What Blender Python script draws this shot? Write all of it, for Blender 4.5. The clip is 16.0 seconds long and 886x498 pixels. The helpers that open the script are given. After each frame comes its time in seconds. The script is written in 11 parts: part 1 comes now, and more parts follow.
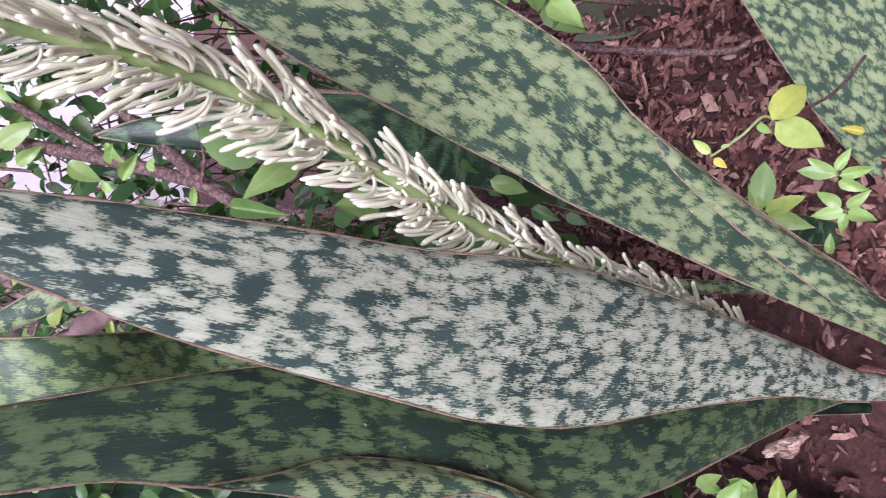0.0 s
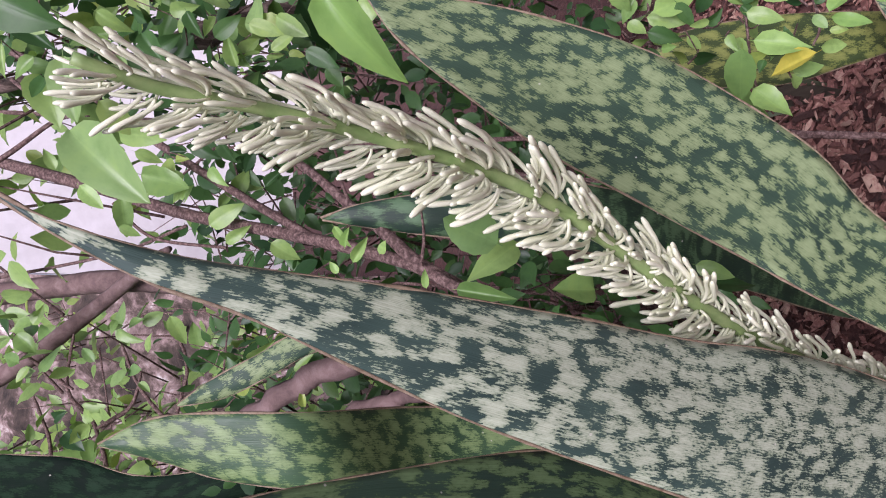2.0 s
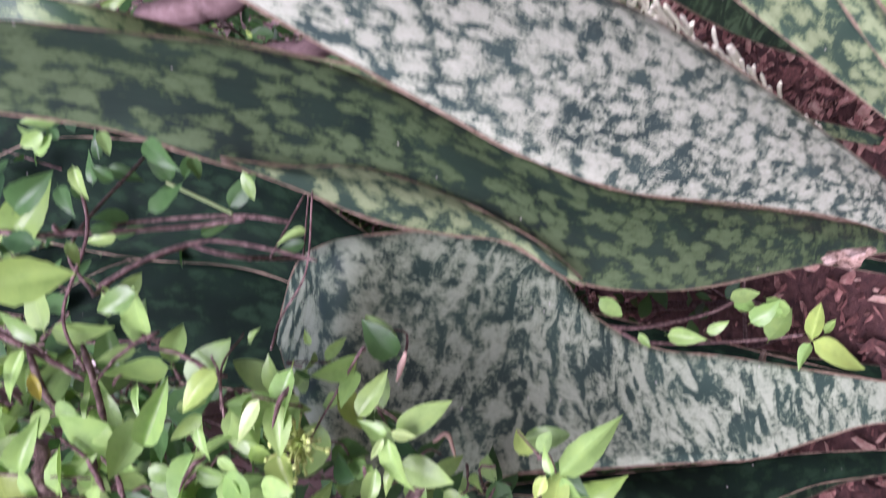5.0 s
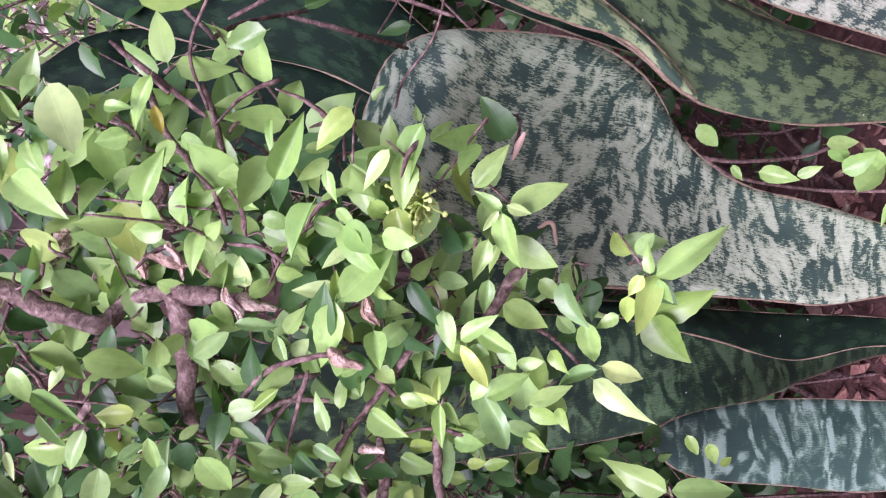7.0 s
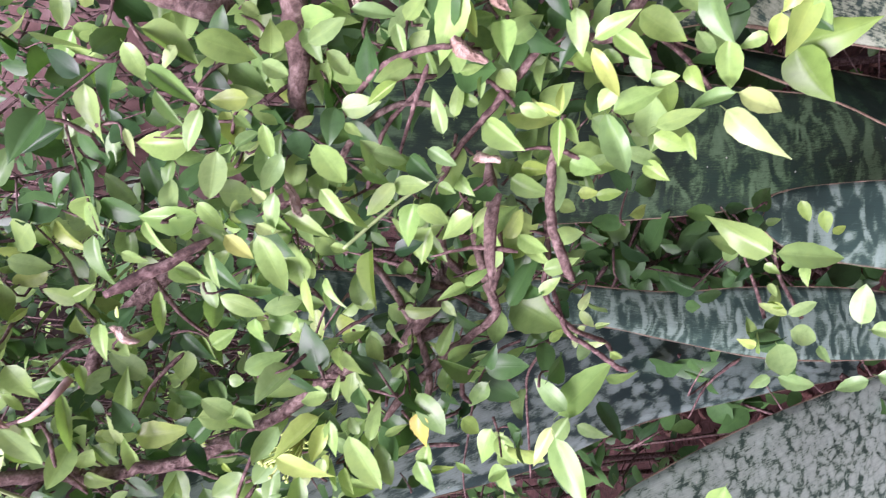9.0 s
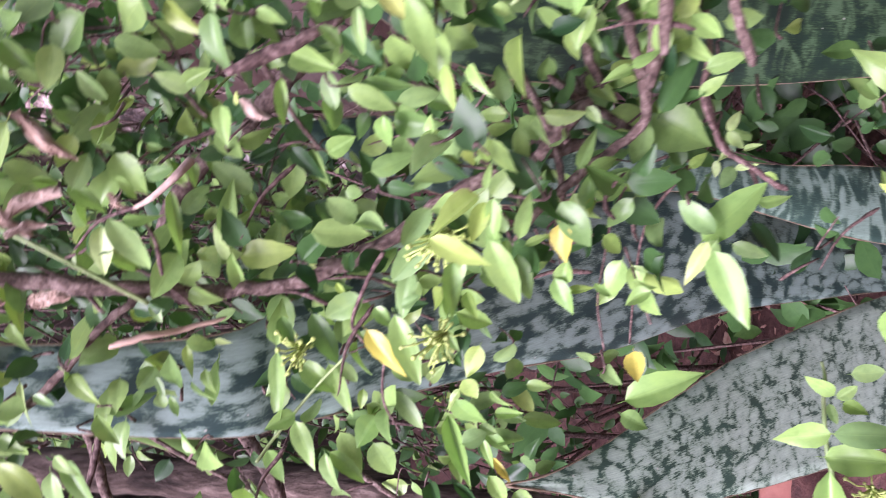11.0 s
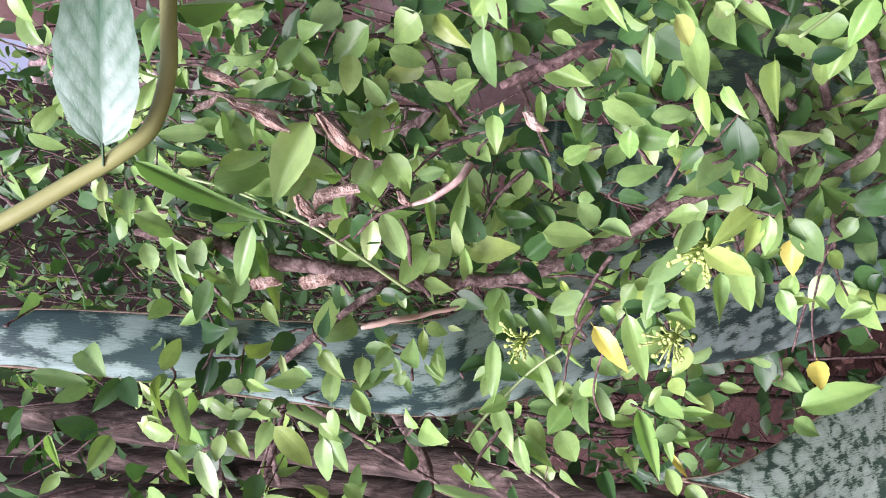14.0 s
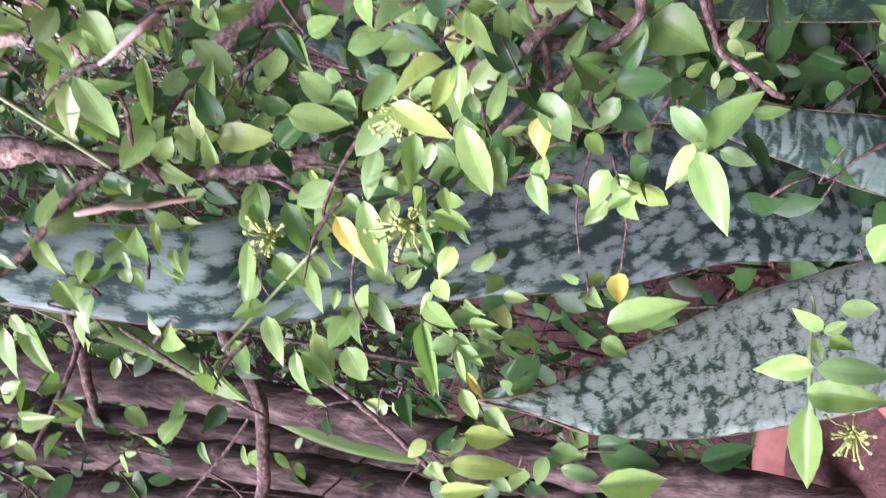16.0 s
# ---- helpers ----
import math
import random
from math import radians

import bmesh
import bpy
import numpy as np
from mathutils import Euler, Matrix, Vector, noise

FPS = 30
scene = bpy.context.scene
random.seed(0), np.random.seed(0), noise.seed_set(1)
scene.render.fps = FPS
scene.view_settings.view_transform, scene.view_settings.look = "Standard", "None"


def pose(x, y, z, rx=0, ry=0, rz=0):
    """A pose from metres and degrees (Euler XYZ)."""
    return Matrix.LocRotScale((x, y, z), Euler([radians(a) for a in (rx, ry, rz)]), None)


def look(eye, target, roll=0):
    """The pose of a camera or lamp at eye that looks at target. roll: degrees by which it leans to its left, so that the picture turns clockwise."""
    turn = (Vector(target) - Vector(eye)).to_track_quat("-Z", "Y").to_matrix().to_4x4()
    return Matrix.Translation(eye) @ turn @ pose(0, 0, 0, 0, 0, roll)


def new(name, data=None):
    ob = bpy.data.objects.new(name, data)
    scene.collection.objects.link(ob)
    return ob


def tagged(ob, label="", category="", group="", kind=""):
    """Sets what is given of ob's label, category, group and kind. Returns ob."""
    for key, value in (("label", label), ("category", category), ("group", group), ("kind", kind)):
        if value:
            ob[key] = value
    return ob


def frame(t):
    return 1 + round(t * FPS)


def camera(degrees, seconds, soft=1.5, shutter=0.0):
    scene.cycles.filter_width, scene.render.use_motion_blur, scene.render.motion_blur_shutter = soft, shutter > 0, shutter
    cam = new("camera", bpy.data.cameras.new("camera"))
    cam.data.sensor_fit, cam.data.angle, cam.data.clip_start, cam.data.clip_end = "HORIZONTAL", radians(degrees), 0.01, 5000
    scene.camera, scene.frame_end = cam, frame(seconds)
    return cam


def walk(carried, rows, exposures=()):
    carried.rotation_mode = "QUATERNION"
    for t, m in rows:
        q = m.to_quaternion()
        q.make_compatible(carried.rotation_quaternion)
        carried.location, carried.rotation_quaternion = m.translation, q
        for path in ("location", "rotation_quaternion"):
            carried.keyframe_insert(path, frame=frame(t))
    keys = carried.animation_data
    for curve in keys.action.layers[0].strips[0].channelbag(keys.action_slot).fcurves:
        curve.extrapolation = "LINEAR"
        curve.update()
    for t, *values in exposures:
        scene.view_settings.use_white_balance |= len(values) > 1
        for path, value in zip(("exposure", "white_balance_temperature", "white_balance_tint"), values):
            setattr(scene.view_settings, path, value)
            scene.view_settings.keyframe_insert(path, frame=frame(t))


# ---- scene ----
cam = camera(60.99, 16.0, shutter=0.4, soft=1.0)
walk(cam, [
    (0.0, pose(-0.0000, -0.0000, 0.6300, -0.00, 65.00, -90.00)),
    (0.5, pose(-0.0046, 0.0052, 0.6490, 1.44, 66.43, -89.17)),
    (1.0, pose(0.0030, 0.0147, 0.6758, 2.93, 67.99, -88.83)),
    (1.5, pose(0.0081, 0.0230, 0.7056, 6.12, 69.73, -87.77)),
    (2.0, pose(0.0070, 0.0234, 0.7126, 8.76, 70.77, -86.29)),
    (2.5, pose(0.0101, 0.0252, 0.7017, 9.46, 71.13, -86.51)),
    (3.0, pose(0.0042, 0.0271, 0.6732, 8.54, 70.86, -87.50)),
    (3.5, pose(-0.0084, 0.0249, 0.6422, 5.45, 69.51, -87.10)),
    (4.0, pose(-0.0216, 0.0184, 0.6279, 6.96, 68.50, -80.31)),
    (4.5, pose(-0.0351, 0.0187, 0.6283, 9.43, 67.48, -73.64)),
    (5.0, pose(-0.0562, 0.0302, 0.6170, 9.97, 66.84, -66.14)),
    (5.2, pose(-0.0673, 0.0349, 0.6170, 9.84, 66.69, -62.98)),
    (7.3, pose(-0.1008, 0.0355, 0.6456, 15.34, 67.57, -47.98)),
    (7.5, pose(-0.1069, 0.0345, 0.6417, 15.60, 67.83, -46.40)),
    (8.0, pose(-0.1280, 0.0322, 0.6336, 14.39, 68.35, -43.09)),
    (8.5, pose(-0.1341, 0.0349, 0.6332, 14.15, 69.48, -38.52)),
    (8.7, pose(-0.1357, 0.0338, 0.6417, 13.99, 70.84, -36.86)),
    (10.8, pose(-0.1913, 0.0313, 0.6718, 6.42, 73.28, -39.13)),
    (11.0, pose(-0.2124, 0.0225, 0.6874, 13.89, 72.35, -31.30)),
    (11.5, pose(-0.2369, 0.0277, 0.7057, 23.83, 70.55, -20.47)),
    (12.0, pose(-0.2441, 0.0224, 0.7181, 27.14, 68.81, -16.53)),
    (12.5, pose(-0.2307, 0.0238, 0.7262, 22.67, 69.61, -20.66)),
    (13.0, pose(-0.2241, 0.0238, 0.7429, 22.45, 70.79, -20.75)),
    (13.5, pose(-0.2139, 0.0204, 0.7674, 24.38, 72.90, -19.04)),
    (14.0, pose(-0.2129, 0.0184, 0.7696, 27.40, 74.64, -16.36)),
    (14.5, pose(-0.2139, 0.0180, 0.7320, 28.70, 75.33, -15.81)),
    (15.0, pose(-0.2023, 0.0209, 0.6998, 26.45, 75.60, -20.28)),
    (15.5, pose(-0.2204, 0.0079, 0.6745, 25.05, 74.56, -20.50)),
    (16.0, pose(-0.2332, 0.0043, 0.6617, 25.60, 72.89, -16.48)),
], exposures=[(0.0, 1.70, 5850, 41), (1.0, 1.59, 5900, 40), (2.0, 1.32, 6050, 34), (3.0, 1.50, 5950, 37), (3.5, 1.53, 5900, 38), (4.0, 1.78, 5800, 44), (4.5, 1.99, 5800, 45), (5.0, 1.99, 5800, 49), (7.5, 2.21, 5850, 51), (8.5, 2.34, 6000, 48), (11.0, 2.37, 5950, 47), (12.0, 2.37, 5800, 39), (13.0, 2.49, 5850, 40), (14.0, 2.28, 6000, 37), (15.0, 2.27, 5950, 43), (16.0, 2.43, 5800, 45)])


# ---- world and light: an overcast day ----
world = bpy.data.worlds.new("overcast_sky")
scene.world = world
world.use_nodes = True
wn, wl = world.node_tree.nodes, world.node_tree.links
sky = wn.new("ShaderNodeTexSky")
sky.sky_type = "NISHITA"
sky.sun_disc = False
sky.sun_elevation, sky.sun_rotation = radians(50), radians(191)
sky.air_density, sky.dust_density = 1.0, 3.0
grey = wn.new("ShaderNodeHueSaturation")
grey.inputs["Saturation"].default_value = 0.5
wl.new(sky.outputs["Color"], grey.inputs["Color"])
wl.new(grey.outputs["Color"], wn["Background"].inputs["Color"])
wn["Background"].inputs["Strength"].default_value = 0.038
sun = new("sun", bpy.data.lights.new("sun", "SUN"))
sun.data.energy, sun.data.angle, sun.data.color = 1.64, radians(38), (1.0, 0.985, 0.965)
sun.matrix_world = look((-0.45, -2.25, 2.7), (0, 0, 0))


# ---- materials ----
def material(name):
    m = bpy.data.materials.new(name)
    m.use_nodes = True
    return m, m.node_tree.nodes, m.node_tree.links, m.node_tree.nodes["Principled BSDF"]


def node(nodes, kind, **values):
    n = nodes.new(kind)
    for key, value in values.items():
        n.inputs[key.replace("_", " ")].default_value = value
    return n


def ramp(nodes, stops):
    n = nodes.new("ShaderNodeValToRGB")
    e = n.color_ramp.elements
    while len(e) < len(stops):
        e.new(0.5)
    for k, (at, col) in enumerate(stops):
        e[k].position, e[k].color = at, (*col, 1)
    return n


def mixed(nodes, links, fac, a, b, blend="MIX"):
    n = nodes.new("ShaderNodeMix")
    n.data_type, n.blend_type = "RGBA", blend
    for key, value in ((0, fac), (6, a), (7, b)):
        if isinstance(value, (int, float)):
            n.inputs[key].default_value = value
        elif isinstance(value, tuple):
            n.inputs[key].default_value = (*value, 1)
        else:
            links.new(value, n.inputs[key])
    return n.outputs[2]


def maths(nodes, links, op, a, b=0.0, clamp=False):
    n = nodes.new("ShaderNodeMath")
    n.operation, n.use_clamp = op, clamp
    for key, value in ((0, a), (1, b)):
        if isinstance(value, (int, float)):
            n.inputs[key].default_value = value
        else:
            links.new(value, n.inputs[key])
    return n.outputs[0]


def uv_place(nodes, links, along, across, shear=0.0):
    """The leaf's own coordinates, shifted by the object's random number; scales per metre."""
    uv = nodes.new("ShaderNodeTexCoord")
    info = nodes.new("ShaderNodeObjectInfo")
    shift = maths(nodes, links, "MULTIPLY", info.outputs["Random"], 37.0)
    comb = nodes.new("ShaderNodeCombineXYZ")
    links.new(shift, comb.inputs[2])
    add = nodes.new("ShaderNodeVectorMath")
    add.operation = "ADD"
    links.new(uv.outputs["UV"], add.inputs[0])
    links.new(comb.outputs[0], add.inputs[1])
    mp = node(nodes, "ShaderNodeMapping", Scale=(along, across, 1.0), Rotation=(0, 0, shear))
    links.new(add.outputs[0], mp.inputs["Vector"])
    return mp.outputs["Vector"]


def mottled(name, dark, deep, pale, cover=0.5, along=60.0, across=165.0, sharp=0.03, gloss=0.40, slant=0.42, tip=0.05, shine=0.36, ragged=1.0, chevron=0.0, start=0.40, zigzag=(120.0, 50.0), net=0.0):
    """Snake plant skin: pale blotches with frayed ends in slanting rows over dark green, closing up to wavy cross bands
    (chevron) beyond a distance from the tip (start), or cells in a dark net; fine lengthwise lines, dust specks."""
    m, n, l, b = material(name)

    def grain(u, v, turn=0.0, detail=1.0, distortion=0.0, roughness=0.5):
        t = node(n, "ShaderNodeTexNoise", Scale=1.0, Detail=detail, Roughness=roughness, Distortion=distortion)
        l.new(uv_place(n, l, u, v, turn), t.inputs["Vector"])
        return t.outputs["Fac"]

    big = grain(along, across, slant, 3.5, 0.4, 0.58)
    row = grain(along * 0.9, across * 0.30, -0.8, 1.0, 0.5)
    slow = grain(24.0, 30.0, 0.0, 1.5)
    fray = grain(210.0, 1300.0, 0.05, 3.0, 0.0, 0.65)
    speck = grain(620.0, 1000.0, 0.2, 1.0)
    uv = n.new("ShaderNodeTexCoord")
    run = n.new("ShaderNodeSeparateXYZ")
    l.new(uv.outputs["UV"], run.inputs[0])
    spots = node(n, "ShaderNodeTexVoronoi", Scale=1.0)
    askew = n.new("ShaderNodeVectorMath")
    drift = node(n, "ShaderNodeTexNoise", Scale=0.9, Detail=2.0)
    bed = uv_place(n, l, along, across * 0.72, slant)
    l.new(bed, drift.inputs["Vector"])
    l.new(bed, askew.inputs[0])
    l.new(drift.outputs["Color"], askew.inputs[1])
    l.new(askew.outputs[0], spots.inputs["Vector"])
    blot = maths(n, l, "MULTIPLY", maths(n, l, "SUBTRACT", 0.56, spots.outputs["Distance"]), 0.55)
    h = maths(n, l, "ADD", blot, maths(n, l, "ADD", maths(n, l, "MULTIPLY", big, 0.62), 0.19))
    h = maths(n, l, "ADD", h, maths(n, l, "MULTIPLY", maths(n, l, "SUBTRACT", row, 0.5), 0.40))
    if chevron:
        zig = grain(zigzag[0], zigzag[1], 0.0, 1.5, 1.1)
        near = maths(n, l, "MULTIPLY", maths(n, l, "SUBTRACT", run.outputs["X"], start), 7.0, True)
        near = maths(n, l, "MULTIPLY", near, chevron)
        keep = maths(n, l, "SUBTRACT", 1.0, near)
        h = maths(n, l, "ADD", maths(n, l, "MULTIPLY", h, keep), maths(n, l, "MULTIPLY", zig, near))
    if net:
        cells = n.new("ShaderNodeTexVoronoi")
        cells.feature = "DISTANCE_TO_EDGE"
        cells.inputs["Scale"].default_value = 1.0
        bent = n.new("ShaderNodeVectorMath")
        warp = node(n, "ShaderNodeTexNoise", Scale=1.1, Detail=3.0)
        place = uv_place(n, l, along * 1.25, across * 0.95, 0.5)
        l.new(place, warp.inputs["Vector"])
        l.new(place, bent.inputs[0])
        l.new(warp.outputs["Color"], bent.inputs[1])
        l.new(bent.outputs[0], cells.inputs["Vector"])
        lace = maths(n, l, "ADD", maths(n, l, "MULTIPLY", cells.outputs["Distance"], 1.1), 0.36)
        h = maths(n, l, "ADD", maths(n, l, "MULTIPLY", h, 1 - net), maths(n, l, "MULTIPLY", lace, net))
    for tex, much in ((slow, 0.08), (fray, 0.66 * ragged), (speck, 0.26 * ragged)):
        h = maths(n, l, "ADD", h, maths(n, l, "MULTIPLY", maths(n, l, "SUBTRACT", tex, 0.5), much))
    young = maths(n, l, "MULTIPLY", maths(n, l, "SUBTRACT", 1.0, maths(n, l, "MULTIPLY", run.outputs["X"], 4.2, True), True), tip)
    h = maths(n, l, "SUBTRACT", h, young)
    edge = 0.5 + (0.5 - cover) * 0.5
    mask = ramp(n, ((edge - sharp, (0, 0, 0)), (edge + sharp, (1, 1, 1))))
    l.new(h, mask.inputs["Fac"])
    tone = ramp(n, ((0.30, deep), (0.62, dark)))
    l.new(slow, tone.inputs["Fac"])
    hue = ramp(n, ((edge, (0.52 * pale[0], 0.60 * pale[1], 0.52 * pale[2])), (edge + 0.10, (0.9 * pale[0], 0.92 * pale[1], 0.9 * pale[2])), (edge + 0.28, tuple(1.12 * c for c in pale))))
    l.new(h, hue.inputs["Fac"])
    col = mixed(n, l, mask.outputs["Color"], tone.outputs["Color"], hue.outputs["Color"])
    lines = node(n, "ShaderNodeTexNoise", Scale=1.0, Detail=2.0)
    l.new(uv_place(n, l, 20.0, 2100.0), lines.inputs["Vector"])
    streak = ramp(n, ((0.3, (0.88, 0.89, 0.88)), (0.7, (1.09, 1.08, 1.07))))
    l.new(lines.outputs["Fac"], streak.inputs["Fac"])
    col = mixed(n, l, 1.0, col, streak.outputs["Color"], "MULTIPLY")
    dust = node(n, "ShaderNodeTexVoronoi", Scale=1.0)
    l.new(uv_place(n, l, 62.0, 62.0), dust.inputs["Vector"])
    spot = ramp(n, ((0.03, (1, 1, 1)), (0.05, (0, 0, 0))))
    l.new(dust.outputs["Distance"], spot.inputs["Fac"])
    col = mixed(n, l, maths(n, l, "MULTIPLY", spot.outputs["Color"], 0.6), col, (0.62, 0.60, 0.53))
    l.new(col, b.inputs["Base Color"])
    rough = ramp(n, ((0.3, (gloss - 0.06,) * 3), (0.7, (gloss + 0.14,) * 3)))
    l.new(big, rough.inputs["Fac"])
    l.new(rough.outputs["Color"], b.inputs["Roughness"])
    b.inputs["Specular IOR Level"].default_value = shine
    bump = node(n, "ShaderNodeBump", Strength=0.3, Distance=0.0006)
    l.new(lines.outputs["Fac"], bump.inputs["Height"])
    l.new(bump.outputs["Normal"], b.inputs["Normal"])
    return m


def leafy(name, low, high, vein=0.16, gloss=0.34, through_light=0.26):
    """Shrub leaf: green that varies from leaf to leaf, pale midrib and side veins, light coming through."""
    m, n, l, b = material(name)
    info = n.new("ShaderNodeObjectInfo")
    olive = (high[0] * 1.12, high[1] * 0.95, high[2] * 0.72)
    tone = ramp(n, ((0.0, low), (0.55, high), (0.88, high), (1.0, olive)))
    geo = n.new("ShaderNodeNewGeometry")
    rnd = maths(n, l, "FRACT", maths(n, l, "ADD", info.outputs["Random"], geo.outputs["Random Per Island"]))
    l.new(rnd, tone.inputs["Fac"])
    uv = n.new("ShaderNodeTexCoord")
    sep = n.new("ShaderNodeSeparateXYZ")
    l.new(uv.outputs["UV"], sep.inputs[0])
    mid = maths(n, l, "ABSOLUTE", sep.outputs["Y"])
    rib = ramp(n, ((0.02, (1, 1, 1)), (0.075, (0, 0, 0))))
    l.new(mid, rib.inputs["Fac"])
    slant = maths(n, l, "SUBTRACT", sep.outputs["X"], maths(n, l, "MULTIPLY", mid, 0.28))
    wave = maths(n, l, "ABSOLUTE", maths(n, l, "SINE", maths(n, l, "MULTIPLY", slant, 19.0)))
    side = ramp(n, ((0.03, (0.14, 0.14, 0.14)), (0.22, (0, 0, 0))))
    l.new(wave, side.inputs["Fac"])
    veins = maths(n, l, "MAXIMUM", rib.outputs["Color"], side.outputs["Color"])
    blot = node(n, "ShaderNodeTexNoise", Scale=2.6, Detail=5.0, Roughness=0.62)
    shift = n.new("ShaderNodeCombineXYZ")
    l.new(maths(n, l, "MULTIPLY", rnd, 41.0), shift.inputs[2])
    moved = n.new("ShaderNodeVectorMath")
    flat = node(n, "ShaderNodeMapping", Scale=(1.6, 0.4, 1.0))
    l.new(uv.outputs["UV"], flat.inputs["Vector"])
    l.new(flat.outputs[0], moved.inputs[0])
    l.new(shift.outputs[0], moved.inputs[1])
    l.new(moved.outputs[0], blot.inputs["Vector"])
    mottle = ramp(n, ((0.30, (0.80, 0.83, 0.78)), (0.5, (1.0, 1.0, 1.0)), (0.74, (1.16, 1.11, 1.02))))
    l.new(blot.outputs["Fac"], mottle.inputs["Fac"])
    col = mixed(n, l, 1.0, tone.outputs["Color"], mottle.outputs["Color"], "MULTIPLY")
    rim = ramp(n, ((0.86, (0, 0, 0)), (0.99, (0.5, 0.5, 0.5))))
    l.new(mid, rim.inputs["Fac"])
    veins = maths(n, l, "MAXIMUM", veins, rim.outputs["Color"])
    light = mixed(n, l, 1.0, col, (1.5, 1.4, 1.3), "MULTIPLY")
    col = mixed(n, l, maths(n, l, "MULTIPLY", veins, vein), col, light)
    l.new(col, b.inputs["Base Color"])
    b.inputs["Roughness"].default_value = gloss
    b.inputs["Specular IOR Level"].default_value = 0.42
    bump = node(n, "ShaderNodeBump", Strength=0.12, Distance=0.0006)
    l.new(veins, bump.inputs["Height"])
    l.new(bump.outputs["Normal"], b.inputs["Normal"])
    tr = n.new("ShaderNodeBsdfTranslucent")
    lit = mixed(n, l, 1.0, col, (1.1, 1.3, 0.7) if high[1] > high[0] else (1.1, 0.9, 0.7), "MULTIPLY")
    l.new(lit, tr.inputs["Color"])
    mix = n.new("ShaderNodeMixShader")
    mix.inputs[0].default_value = through_light
    l.new(b.outputs[0], mix.inputs[1])
    l.new(tr.outputs[0], mix.inputs[2])
    l.new(mix.outputs[0], n["Material Output"].inputs["Surface"])
    return m


def rough_mat(name, stops, scale=40.0, rough=0.85, bump=0.5, depth=0.002, detail=6.0, stretch=(1, 1, 1), per_piece=0.0):
    """Bark, soil, dry leaf, masonry: noise over a few tones with relief."""
    m, n, l, b = material(name)
    uv = n.new("ShaderNodeTexCoord")
    mp = node(n, "ShaderNodeMapping", Scale=stretch)
    l.new(uv.outputs["Object"], mp.inputs["Vector"])
    t = node(n, "ShaderNodeTexNoise", Scale=scale, Detail=detail, Roughness=0.65, Distortion=0.3)
    l.new(mp.outputs[0], t.inputs["Vector"])
    fac = t.outputs["Fac"]
    if per_piece:
        info, geo = n.new("ShaderNodeObjectInfo"), n.new("ShaderNodeNewGeometry")
        rnd = maths(n, l, "FRACT", maths(n, l, "ADD", info.outputs["Random"], geo.outputs["Random Per Island"]))
        fac = maths(n, l, "ADD", fac, maths(n, l, "MULTIPLY", maths(n, l, "SUBTRACT", rnd, 0.5), per_piece))
    r = ramp(n, stops)
    l.new(fac, r.inputs["Fac"])
    l.new(r.outputs["Color"], b.inputs["Base Color"])
    b.inputs["Roughness"].default_value = rough
    bp = node(n, "ShaderNodeBump", Strength=bump, Distance=depth)
    l.new(t.outputs["Fac"], bp.inputs["Height"])
    l.new(bp.outputs["Normal"], b.inputs["Normal"])
    return m


SKIN_GREY = mottled("snake_skin_grey", (0.048, 0.088, 0.072), (0.028, 0.055, 0.048), (0.385, 0.442, 0.325), cover=0.545, along=78.0, across=190.0, sharp=0.022, tip=0.095, chevron=0.35, start=0.2, zigzag=(90.0, 70.0))
SKIN_CURL = mottled("snake_skin_curled", (0.040, 0.082, 0.060), (0.024, 0.052, 0.041), (0.335, 0.405, 0.28), cover=0.545, along=80.0, across=105.0, tip=0.0, chevron=0.9, start=0.12, zigzag=(112.0, 62.0))
SKIN_GREEN = mottled("snake_skin_green", (0.040, 0.080, 0.050), (0.025, 0.052, 0.036), (0.205, 0.272, 0.135), cover=0.52, along=92.0, across=178.0, sharp=0.025, tip=0.02, gloss=0.5, shine=0.24)
SKIN_DARK = mottled("snake_skin_dark", (0.030, 0.062, 0.040), (0.018, 0.038, 0.028), (0.102, 0.164, 0.074), cover=0.51, along=74.0, across=215.0, tip=0.02, chevron=0.6, start=0.42)
# Darker copy of the skin: shade from spike and shrub is in its colours.
SKIN_SHADE = mottled("snake_skin_painted_shade", (0.020, 0.047, 0.030), (0.013, 0.032, 0.020), (0.080, 0.150, 0.075), cover=0.50, sharp=0.07, ragged=0.6, chevron=0.9, start=0.10, zigzag=(85.0, 42.0))
SKIN_NET = mottled("snake_skin_netted", (0.046, 0.105, 0.072), (0.034, 0.078, 0.054), (0.385, 0.52, 0.41), cover=0.64, along=78.0, across=125.0, sharp=0.035, ragged=0.6, net=0.45)
SKIN_BLUE = mottled("snake_skin_bluish", (0.034, 0.074, 0.066), (0.022, 0.050, 0.046), (0.25, 0.355, 0.31), cover=0.53, along=52.0, across=130.0, sharp=0.06, ragged=0.6, tip=0.04)
# Near-black tones put the clump's deep shade into the skin colour.
SKIN_DEEP_SHADE = mottled("snake_skin_deep_painted_shade", (0.007, 0.018, 0.011), (0.005, 0.012, 0.008), (0.013, 0.032, 0.017), cover=0.45, gloss=0.65, shine=0.06)
MARGIN = rough_mat("leaf_margin", ((0.3, (0.13, 0.085, 0.050)), (0.7, (0.34, 0.27, 0.18))), 300.0, 0.6)
# Cross-banded skin, its tones lowered to hold the shade under the shrub.
SKIN_BLUE_SHADED = mottled("snake_skin_bluish_shaded", (0.030, 0.070, 0.054), (0.019, 0.048, 0.038), (0.195, 0.295, 0.235), cover=0.52, sharp=0.08, ragged=0.5, chevron=1.0, start=-0.1, zigzag=(80.0, 42.0))
